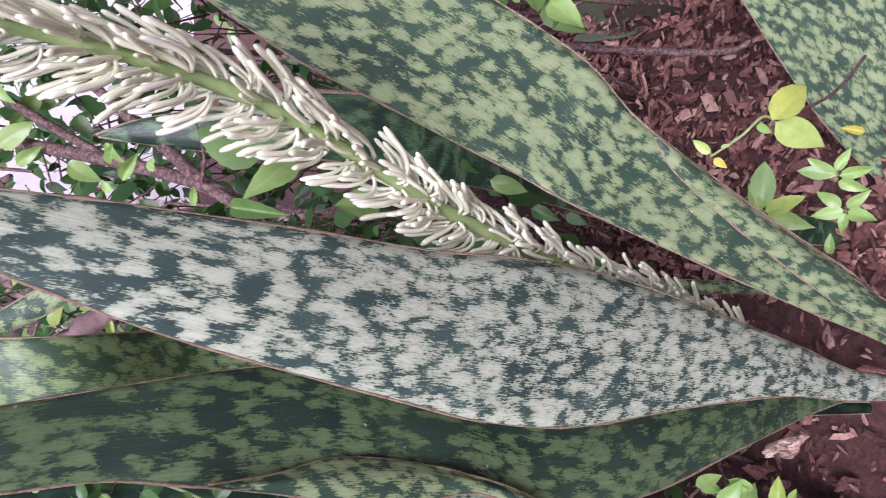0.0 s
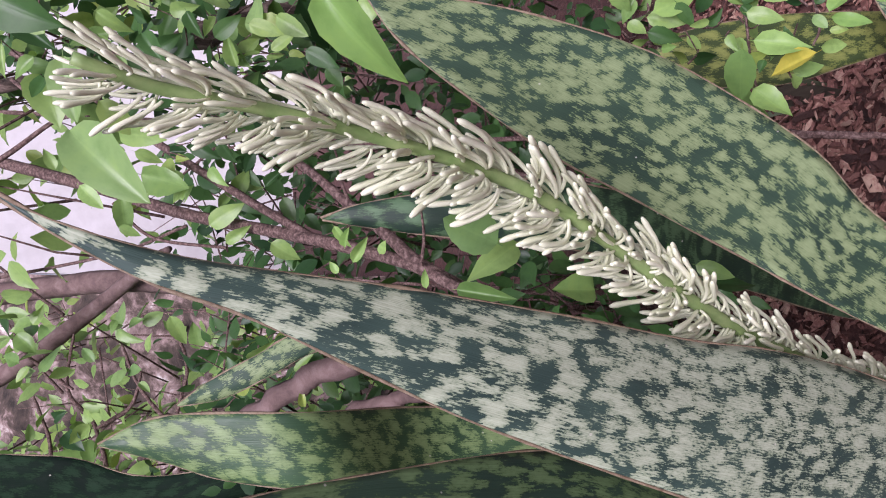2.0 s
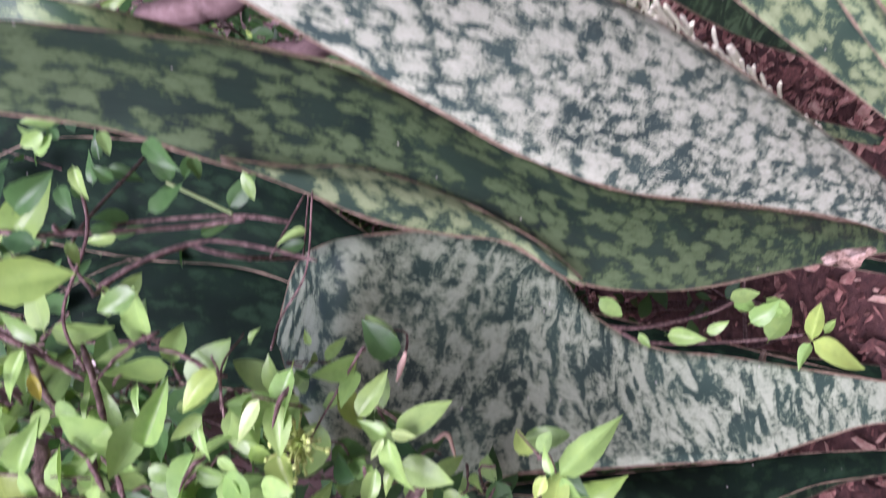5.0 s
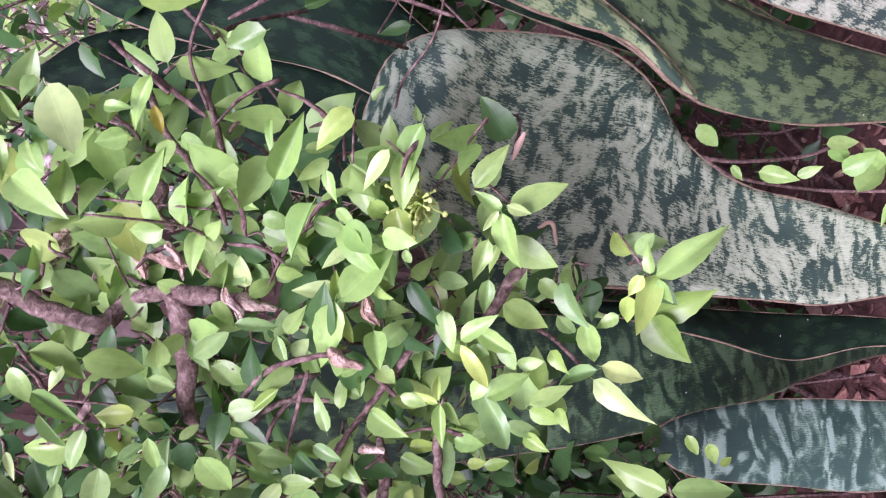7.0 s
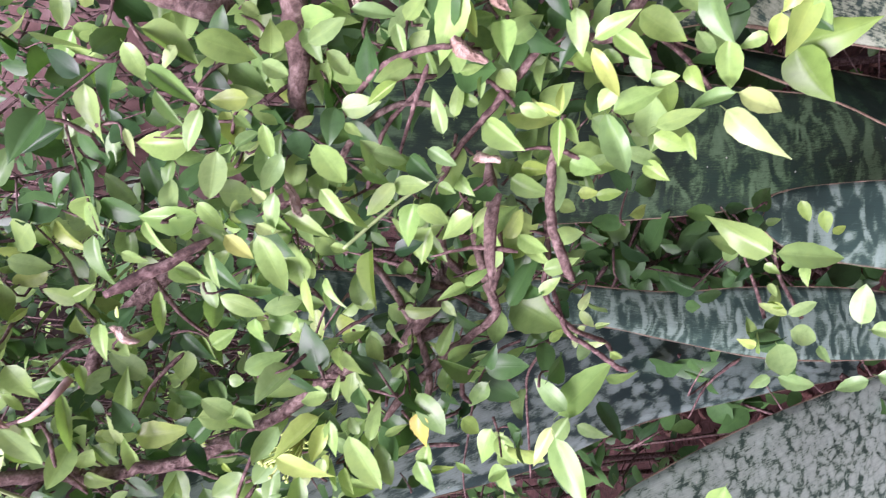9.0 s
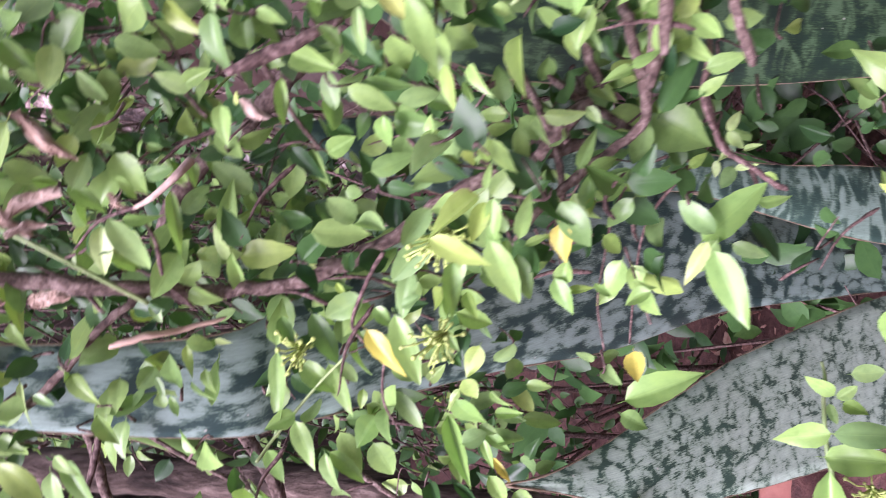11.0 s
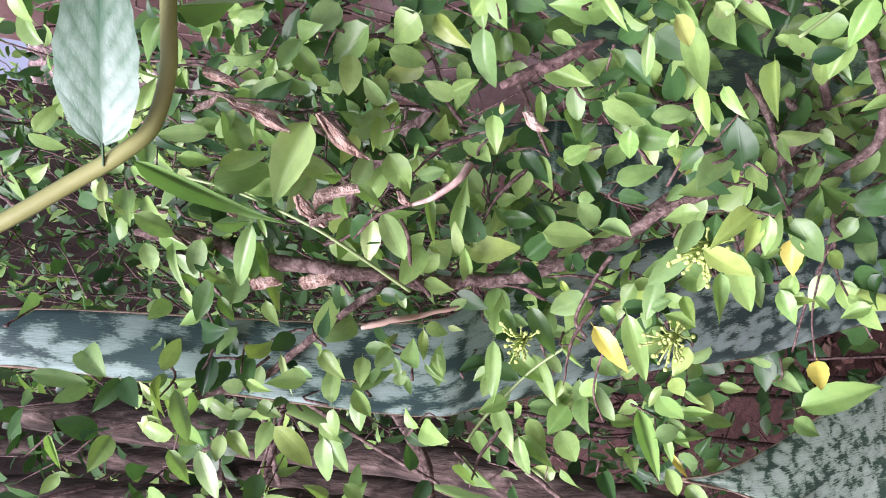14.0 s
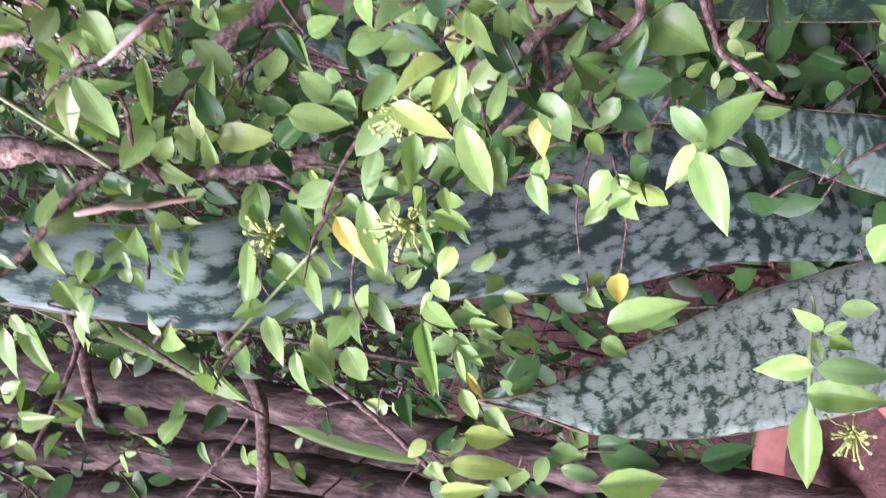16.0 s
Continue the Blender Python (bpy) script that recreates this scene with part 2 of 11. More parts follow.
SKIN_LEAN = mottled("snake_skin_lean", (0.044, 0.098, 0.046), (0.030, 0.070, 0.036), (0.180, 0.265, 0.110), cover=0.53, along=92.0, across=170.0, sharp=0.035, tip=0.02, gloss=0.45)
SKIN_OLD = mottled("snake_skin_yellowed", (0.060, 0.095, 0.034), (0.034, 0.058, 0.026), (0.25, 0.29, 0.085), cover=0.52)
BUD = rough_mat("bud_skin", ((0.25, (0.62, 0.66, 0.45)), (0.75, (0.82, 0.84, 0.64))), 160.0, 0.5, 0.2, 0.0005, per_piece=0.35)
STALK = rough_mat("stalk_skin", ((0.3, (0.16, 0.26, 0.08)), (0.7, (0.28, 0.37, 0.15))), 90.0, 0.5, 0.3, 0.0006)
LEAF = leafy("shrub_leaf", (0.155, 0.290, 0.084), (0.258, 0.412, 0.122))
LEAF_YOUNG = leafy("young_shrub_leaf", (0.20, 0.375, 0.098), (0.288, 0.475, 0.138))
# Deep green leaves; also darkened to stand for shade inside and behind the shrubs.
LEAF_DEEP_SHADED = leafy("deep_green_and_shaded_leaf", (0.018, 0.060, 0.020), (0.060, 0.150, 0.042), gloss=0.40)
LEAF_YELLOW = leafy("yellowing_leaf", (0.46, 0.43, 0.06), (0.60, 0.56, 0.11))
LEAF_PALE = leafy("pale_yellow_leaf", (0.30, 0.45, 0.155), (0.385, 0.525, 0.205))
LEAF_LIME = leafy("lime_shoot_leaf", (0.325, 0.485, 0.10), (0.395, 0.545, 0.145))
LEAF_SOFT = leafy("soft_green_leaf", (0.165, 0.305, 0.105), (0.25, 0.405, 0.142))
LEAF_OLD = leafy("old_olive_leaf", (0.17, 0.30, 0.065), (0.24, 0.39, 0.090))
DRY = rough_mat("dry_leaf", ((0.28, (0.15, 0.085, 0.055)), (0.42, (0.40, 0.275, 0.195)), (0.55, (0.57, 0.43, 0.33)), (0.74, (0.68, 0.57, 0.46))), 3.2, 0.7, 0.6, 0.03, detail=5.0, per_piece=0.22)
BARK = rough_mat("bark", ((0.34, (0.045, 0.027, 0.021)), (0.5, (0.155, 0.104, 0.083)), (0.66, (0.33, 0.25, 0.21))), 260.0, 0.9, 1.0, 0.003, detail=9.0)
TWIG = rough_mat("red_twig", ((0.36, (0.042, 0.023, 0.019)), (0.5, (0.120, 0.072, 0.060)), (0.64, (0.26, 0.18, 0.155))), 320.0, 0.8, 0.9, 0.0016, detail=8.0)
TRUNK = rough_mat("old_trunk_bark", ((0.36, (0.022, 0.015, 0.010)), (0.5, (0.085, 0.060, 0.046)), (0.66, (0.25, 0.19, 0.155))), 85.0, 0.95, 1.0, 0.008, detail=9.0, stretch=(1.0, 1.0, 0.22))
SOIL = rough_mat("mulch_soil", ((0.25, (0.028, 0.013, 0.011)), (0.55, (0.10, 0.044, 0.036)), (0.85, (0.20, 0.105, 0.088))), 90.0, 0.95, 1.0, 0.006, detail=9.0)
CHIP = rough_mat("bark_chip", ((0.15, (0.040, 0.018, 0.014)), (0.45, (0.150, 0.062, 0.048)), (0.72, (0.30, 0.150, 0.115)), (0.95, (0.44, 0.30, 0.22))), 150.0, 0.9, 0.9, 0.0015, stretch=(1, 1, 3), per_piece=0.8)
PINK = rough_mat("pink_plaster", ((0.34, (0.070, 0.034, 0.028)), (0.47, (0.145, 0.082, 0.070)), (0.58, (0.22, 0.150, 0.138)), (0.74, (0.34, 0.26, 0.25))), 7.0, 0.9, 0.6, 0.004, detail=8.0)
VINE = rough_mat("vine_skin", ((0.3, (0.24, 0.27, 0.08)), (0.7, (0.36, 0.38, 0.14))), 30.0, 0.45, 0.2, 0.001)


def variegated(name, green, pale):
    """Vine leaf: pale grey green between darker green veins, blotched."""
    m, n, l, b = material(name)
    uv = n.new("ShaderNodeTexCoord")
    sep = n.new("ShaderNodeSeparateXYZ")
    l.new(uv.outputs["UV"], sep.inputs[0])
    mid = maths(n, l, "ABSOLUTE", sep.outputs["Y"])
    slant = maths(n, l, "SUBTRACT", sep.outputs["X"], maths(n, l, "MULTIPLY", mid, 0.30))
    wave = maths(n, l, "ABSOLUTE", maths(n, l, "SINE", maths(n, l, "MULTIPLY", slant, 22.0)))
    mp = node(n, "ShaderNodeMapping", Scale=(7.0, 2.2, 1.0))
    l.new(uv.outputs["UV"], mp.inputs["Vector"])
    blot = node(n, "ShaderNodeTexNoise", Scale=1.0, Detail=5.0, Roughness=0.65)
    l.new(mp.outputs[0], blot.inputs["Vector"])
    rib = maths(n, l, "MINIMUM", maths(n, l, "MULTIPLY", mid, 5.0, True), 1.0)
    fac = maths(n, l, "ADD", maths(n, l, "MULTIPLY", wave, 0.16), maths(n, l, "MULTIPLY", blot.outputs["Fac"], 0.8))
    fac = maths(n, l, "MULTIPLY", fac, maths(n, l, "ADD", maths(n, l, "MULTIPLY", rib, 0.5), 0.5))
    tone = ramp(n, ((0.30, green), (0.62, pale)))
    l.new(fac, tone.inputs["Fac"])
    l.new(tone.outputs["Color"], b.inputs["Base Color"])
    b.inputs["Roughness"].default_value = 0.45
    bump = node(n, "ShaderNodeBump", Strength=0.5, Distance=0.001)
    l.new(fac, bump.inputs["Height"])
    l.new(bump.outputs["Normal"], b.inputs["Normal"])
    return m


VINE_LEAF = variegated("pale_vine_leaf", (0.050, 0.135, 0.062), (0.175, 0.275, 0.190))
VINE_GREEN = leafy("green_vine_leaf", (0.12, 0.24, 0.06), (0.16, 0.30, 0.09), vein=0.4)
FALLEN = rough_mat("fallen_leaf", ((0.3, (0.055, 0.075, 0.042)), (0.7, (0.125, 0.150, 0.085))), 6.0, 0.6, 0.3, 0.01, stretch=(0.4, 2.0, 1.0))
WITHERED = rough_mat("withered_leaf", ((0.3, (0.028, 0.024, 0.017)), (0.7, (0.085, 0.070, 0.048))), 6.0, 0.7, 0.3, 0.01, stretch=(0.4, 2.0, 1.0))
BLOSSOM = rough_mat("green_flower_buds", ((0.3, (0.36, 0.50, 0.10)), (0.7, (0.55, 0.66, 0.22))), 200.0, 0.5)
PEEL = rough_mat("peeled_wood", ((0.36, (0.26, 0.18, 0.135)), (0.64, (0.48, 0.37, 0.30))), 200.0, 0.8, 0.6, 0.001)
CLAY = rough_mat("terracotta", ((0.3, (0.20, 0.075, 0.055)), (0.7, (0.36, 0.155, 0.115))), 25.0, 0.8, 0.3, 0.001)
LIMB = rough_mat("pink_brown_bark", ((0.25, (0.070, 0.043, 0.038)), (0.55, (0.185, 0.125, 0.112)), (0.85, (0.33, 0.25, 0.23))), 45.0, 0.9, 0.8, 0.003)
LITTER = rough_mat("leaf_litter", ((0.34, (0.022, 0.018, 0.014)), (0.48, (0.09, 0.065, 0.052)), (0.58, (0.30, 0.22, 0.20)), (0.68, (0.66, 0.62, 0.58))), 10.0, 0.9, 1.0, 0.02, detail=5.0)
# Dark brown of the backdrop added behind the shrubs.
BACKDROP = rough_mat("dark_backdrop", ((0.3, (0.035, 0.024, 0.020)), (0.7, (0.10, 0.066, 0.056))), 14.0, 0.9, 0.6, 0.004)
PLASTER = rough_mat("pale_plaster", ((0.3, (0.58, 0.57, 0.56)), (0.7, (0.72, 0.71, 0.71))), 6.0, 0.9, 0.2, 0.002)


# ---- builders ----
def part(name, bm, mat, parent=None, label="", smooth=True):
    """Links a bmesh, or a mesh that is shared, as one object under a thing or a part."""
    if isinstance(bm, bmesh.types.BMesh):
        me = bpy.data.meshes.new(name)
        bm.to_mesh(me)
        bm.free()
        if smooth:
            me.shade_smooth()
        me.materials.append(mat)
    else:
        me = bm
    ob = new(name, me)
    ob.parent = parent
    return tagged(ob, label)


def thing(name, label, category, group="", kind=""):
    return tagged(new(name), label, category, group, kind)


def glide(points, steps):
    """A smooth line through points of any dimension (Catmull-Rom), evenly sampled by index."""
    p = np.asarray(points, float)
    p = np.vstack([2 * p[0] - p[1], p, 2 * p[-1] - p[-2]])
    out = []
    for s in np.linspace(0, len(p) - 3 - 1e-9, steps):
        k, u = int(s), s - int(s)
        a, b, c, d = p[k : k + 4]
        out.append(0.5 * (2 * b + (c - a) * u + (2 * a - 5 * b + 4 * c - d) * u * u + (3 * b - a - 3 * c + d) * u**3))
    return np.array(out)


def tube(bm, line, radii, sides=8, caps=True, knobs=0.0):
    """A round stem along a line of points with a radius at each; knobs makes it uneven."""
    line = [Vector(p) for p in line]
    rings, side = [], None
    for k, p in enumerate(line):
        ahead = (line[min(k + 1, len(line) - 1)] - line[max(k - 1, 0)]).normalized()
        if side is None:
            side = ahead.orthogonal().normalized()
        side = (side - ahead * side.dot(ahead)).normalized()
        up = ahead.cross(side)
        ring = []
        for j in range(sides):
            a = 2 * math.pi * j / sides
            r = radii[k]
            if knobs:
                r *= 1 + knobs * (noise.noise(p * 38 + Vector((math.cos(a), math.sin(a), 0)) * 0.8) + 0.4 * noise.noise(p * 110 + Vector((math.cos(a), math.sin(a), 3)) * 1.5))
            ring.append(bm.verts.new(p + r * (math.cos(a) * side + math.sin(a) * up)))
        rings.append(ring)
    for a, b in zip(rings, rings[1:]):
        for j in range(sides):
            bm.faces.new((a[j], a[(j + 1) % sides], b[(j + 1) % sides], b[j]))
    if caps:
        bm.faces.new(rings[0][::-1])
        bm.faces.new(rings[-1])
    return bm


def stem(name, points, r0, r1, mat, parent, label="", steps=None, sides=8, knobs=0.0):
    """A tapered branch, twig or stalk through a few points."""
    rough = glide(points, 40)
    length = float(np.linalg.norm(np.diff(rough, axis=0), axis=1).sum())
    even = steps is not None
    steps = steps or int(min(140, max(5 * len(points), length / max(0.0022, 0.6 * r0))))
    line = glide(points, steps)
    radii = [r0 + (r1 - r0) * k / (steps - 1) for k in range(steps)]
    if knobs and not even:
        gap = 5.5 * max(r0, 0.0014)
        for k in range(steps):
            run = length * k / (steps - 1)
            kink = noise.noise_vector(Vector(line[k]) * (0.35 / max(r0, 0.0012)))
            line[k] = line[k] + np.array(kink) * radii[k] * min(0.6, 1.8 * knobs)
            phase = (run / gap + 3 * noise.noise(Vector(points[0]) * 31)) % 1.0
            radii[k] *= 1 + min(0.16, 0.6 * knobs) * math.exp(-(((phase - 0.5) / 0.10) ** 2))
            radii[k] *= 0.45 + 0.55 * min(1.0, min(run, length - run) / (3 * radii[k]))
    return part(name, tube(bmesh.new(), line, radii, sides, True, knobs), mat, parent, label)


def blade(plant, stations, mat, cup=0.10, label="", ripple=0.0015, thick=0.0032, steps=56):
    """A snake plant leaf. Each station: centre x, y, z and half width as a vector; from tip to base."""
    rows = glide(stations, steps)
    bm = bmesh.new()
    uvs = bm.loops.layers.uv.new("leaf")
    n = 12
    fronts, backs, where, run = [], [], {}, 0.0
    lines = [[], []]
    for k, row in enumerate(rows):
        c, w = Vector(row[:3]), Vector(row[3:])
        ahead = Vector(rows[min(k + 1, steps - 1)][:3] - rows[max(k - 1, 0)][:3]).normalized()
        half = max(w.length, 0.0004)
        w = w.normalized() * half if w.length > 1e-6 else ahead.orthogonal() * half
        normal = ahead.cross(w).normalized()
        if k:
            run += (c - Vector(rows[k - 1][:3])).length
        f, g = [], []
        for j in range(n + 1):
            v = 2 * j / n - 1
            dip = cup * half * (v * v - 0.35)
            wob = ripple * noise.noise(Vector((run * 14, v * 1.3, c.x * 9))) * (0.4 + abs(v))
            p = c + w * v + normal * (dip + wob)
            t = min(thick, half * 0.5) * (1 - 0.75 * v * v)
            a, b = bm.verts.new(p + normal * t * 0.5), bm.verts.new(p - normal * t * 0.5)
            where[a] = where[b] = (run, v * half)
            f.append(a)
            g.append(b)
        lines[0].append(f[0].co.lerp(g[0].co, 0.5))
        lines[1].append(f[-1].co.lerp(g[-1].co, 0.5))
        fronts.append(f)
        backs.append(g)
    for k in range(steps - 1):
        for j in range(n):
            bm.faces.new((fronts[k][j], fronts[k][j + 1], fronts[k + 1][j + 1], fronts[k + 1][j]))
            bm.faces.new((backs[k][j], backs[k + 1][j], backs[k + 1][j + 1], backs[k][j + 1]))
        for j, (a, b) in ((0, (fronts, backs)), (n, (backs, fronts))):
            bm.faces.new((a[k][j], a[k + 1][j], b[k + 1][j], b[k][j]))
    for face in bm.faces:
        for loop in face.loops:
            loop[uvs].uv = where[loop.vert]
    leaf = part("leaf", bm, mat, plant, label)
    for line in lines:
        r = [0.0006 + 0.0007 * max(-0.3, noise.noise(p * 60) + 0.5 * noise.noise(p * 240)) for p in line]
        part("margin", tube(bmesh.new(), line, r, 5), MARGIN, leaf, "thin reddish brown leaf margin")
    return leaf


def leaf_mesh(name, mat, curl=0.15, fold=0.25, wide=0.24, twist=0.0, point=1.0, steps=9):
    """A pointed oval leaf one unit long on +x with a folded midrib, face up on +z, and a short stalk."""
    bm = bmesh.new()
    uvs = bm.loops.layers.uv.new("leaf")
    where, rows = {}, []
    for k in range(steps + 1):
        s = k / steps
        half = wide * max(0.0, s) ** 0.56 * max(0.0, 1 - s) ** (0.66 + 0.34 * point) / (0.38 ** 0.56 * 0.62 ** (0.66 + 0.34 * point))
        if k == steps:
            half = 0.004
        half = max(half * (1 + 0.035 * math.sin(31 * s + 40 * curl)), 0.010)
        row = []
        for v in (-1, -0.66, -0.3, 0, 0.3, 0.66, 1):
            ridge = math.sqrt(v * v + 0.04) - 0.2
            z = fold * half * ridge * (1.2 - 0.45 * abs(v)) - curl * (s - 0.15) ** 2 * (1 if s > 0.15 else 0)
            z += 0.016 * math.sin(6 * s + 1.4 * v + 9 * curl) * abs(v)
            y = half * v * math.cos(twist * s) - z * math.sin(twist * s) * 0.5
            q = bm.verts.new((s, y, z + half * v * math.sin(twist * s)))
            where[q] = (s, v)
            row.append(q)
        rows.append(row)
    for a, b in zip(rows, rows[1:]):
        for j in range(6):
            bm.faces.new((a[j], b[j], b[j + 1], a[j + 1]))
    stalk = [bm.verts.new(p) for p in ((-0.10, 0, -0.012), (-0.10, 0.012, 0.008), (-0.10, -0.012, 0.008), (0.02, 0, -0.012), (0.02, 0.012, 0.008), (0.02, -0.012, 0.008))]
    for q in stalk:
        where[q] = (0.0, 0.0)
    for j in range(3):
        bm.faces.new((stalk[j], stalk[(j + 1) % 3], stalk[3 + (j + 1) % 3], stalk[3 + j]))
    for face in bm.faces:
        for loop in face.loops:
            loop[uvs].uv = where[loop.vert]
    me = bpy.data.meshes.new(name)
    bm.to_mesh(me)
    bm.free()
    me.shade_smooth()
    me.materials.append(mat)
    return me


def turned(base, tip, face, wide=1.0):
    """The pose of a unit leaf from its base to its tip, its upper side towards face."""
    base, tip, face = Vector(base), Vector(tip), Vector(face)
    x = tip - base
    size = x.length
    x.normalize()
    z = (face - x * face.dot(x)).normalized()
    y = z.cross(x)
    m = Matrix((x, y, z)).transposed().to_4x4()
    return Matrix.Translation(base) @ m @ Matrix.Diagonal((size, size * wide * 0.93, size, 1))


LEAF_KINDS = {}
for key, mat in (("g", LEAF), ("y", LEAF_YOUNG), ("d", LEAF_DEEP_SHADED), ("o", LEAF_YELLOW), ("p", LEAF_PALE), ("l", LEAF_LIME), ("h", LEAF_OLD), ("s", LEAF_SOFT)):
    LEAF_KINDS[key] = [
        leaf_mesh("leaf", mat, curl, fold, 0.5, twist, 0.3 * point if key == "s" else point, 10)
        for curl, fold, twist, point in ((0.08, 0.14, 0.1, 1.1), (0.20, 0.24, 0.3, 1.4), (-0.08, 0.10, -0.35, 0.9), (0.30, 0.34, 0.2, 1.2), (0.14, 0.18, -0.25, 0.6), (0.42, 0.50, 0.45, 1.0), (-0.20, 0.38, -0.55, 1.3), (0.06, 0.75, 0.15, 1.2))
    ]
leaf_rng = random.Random(11)
sprouts = []


def sprout(host, base, tip, face, wide, kind):
    """One leaf of a plant, from its base to its tip."""
    ob = part("leaf", leaf_rng.choice(LEAF_KINDS[kind]), None, host)
    ob.matrix_basis = turned(base, tip, face, wide)
    sprouts.append((host, Vector(base), Vector(tip), Vector(face)))
    return ob


BIG = {"V": leaf_mesh("leaf", VINE_LEAF, 0.12, 0.14, 0.5, 0.1, 0.8, 16), "W": leaf_mesh("leaf", VINE_GREEN, 0.25, 0.5, 0.5, 0.4, 1.0, 16)}


def big_leaf(host, base, tip, face, wide, kind):
    ob = part("leaf", BIG[kind], None, host, "broad pale veined vine leaf" if kind == "V" else "long folded green vine leaf")
    ob.matrix_basis = turned(base, tip, face, wide)


def crumple(seed):
    """A shrivelled leaf one unit long: pleated lengthwise, its sides drawn up, the edge ragged, the tip hooked."""
    rng = random.Random(seed)
    bm = bmesh.new()
    rows = []
    roll = rng.uniform(1.1, 2.2)
    for k in range(17):
        s = k / 16
        half = 0.27 * math.sin(math.pi * min(1, 0.10 + 0.86 * s)) ** 0.7 * (1 + 0.22 * math.sin(8 * s + seed) + 0.10 * rng.uniform(-1, 1)) + 0.015
        row = []
        for j in range(13):
            v = j / 6 - 1
            a = v * (roll + 0.5 * math.sin(4 * s + seed))
            pleat = 0.055 * math.sin(7.5 * v + 2.2 * s + seed) * (0.3 + abs(v)) + 0.035 * math.sin(15 * v + 9 * s)
            y = half / roll * math.sin(a) * 1.25 + 0.07 * math.sin(5 * s + seed)
            z = half / roll * (1 - math.cos(a)) * 1.25 + pleat + 0.14 * math.sin(3.4 * s + 1.7 * seed) + 0.22 * max(0.0, s - 0.6) ** 2
            row.append(bm.verts.new((s + 0.06 * v * math.sin(6 * s + seed) + 0.012 * rng.uniform(-1, 1), y, z)))
        rows.append(row)
    for a, b in zip(rows, rows[1:]):
        for j in range(12):
            bm.faces.new((a[j], b[j], b[j + 1], a[j + 1]))
    me = bpy.data.meshes.new("dry_leaf")
    bm.to_mesh(me)
    bm.free()
    me.shade_smooth()
    me.materials.append(DRY)
    return me


CRUMPLED = [crumple(k) for k in range(7)]


def dry_leaf(host, base, tip, wide=1.0, face=None):
    ob = part("dry_leaf", leaf_rng.choice(CRUMPLED), None, host, "curled dry brown leaf")
    ob.matrix_basis = turned(base, tip, face or (leaf_rng.uniform(-1, 1), -1.0, leaf_rng.uniform(-0.4, 1)), wide)


def flower_cluster(host, at):
    """A loose head of tiny green flower buds on thread stalks."""
    bm = bmesh.new()
    at = Vector(at)
    for _ in range(38):
        tip = at + Vector([leaf_rng.gauss(0, 0.0045) for _ in range(3)]) + Vector((0, -0.002, 0.002))
        tube(bm, [at + Vector((0, 0.004, -0.004)), at.lerp(tip, 0.6), tip], [0.0005, 0.0004, 0.0004], 4)
        bmesh.ops.create_icosphere(bm, subdivisions=1, radius=leaf_rng.uniform(0.0007, 0.0013), matrix=Matrix.Translation(tip))
    part("flower_head", bm, BLOSSOM, host, "tiny yellow green flower buds")


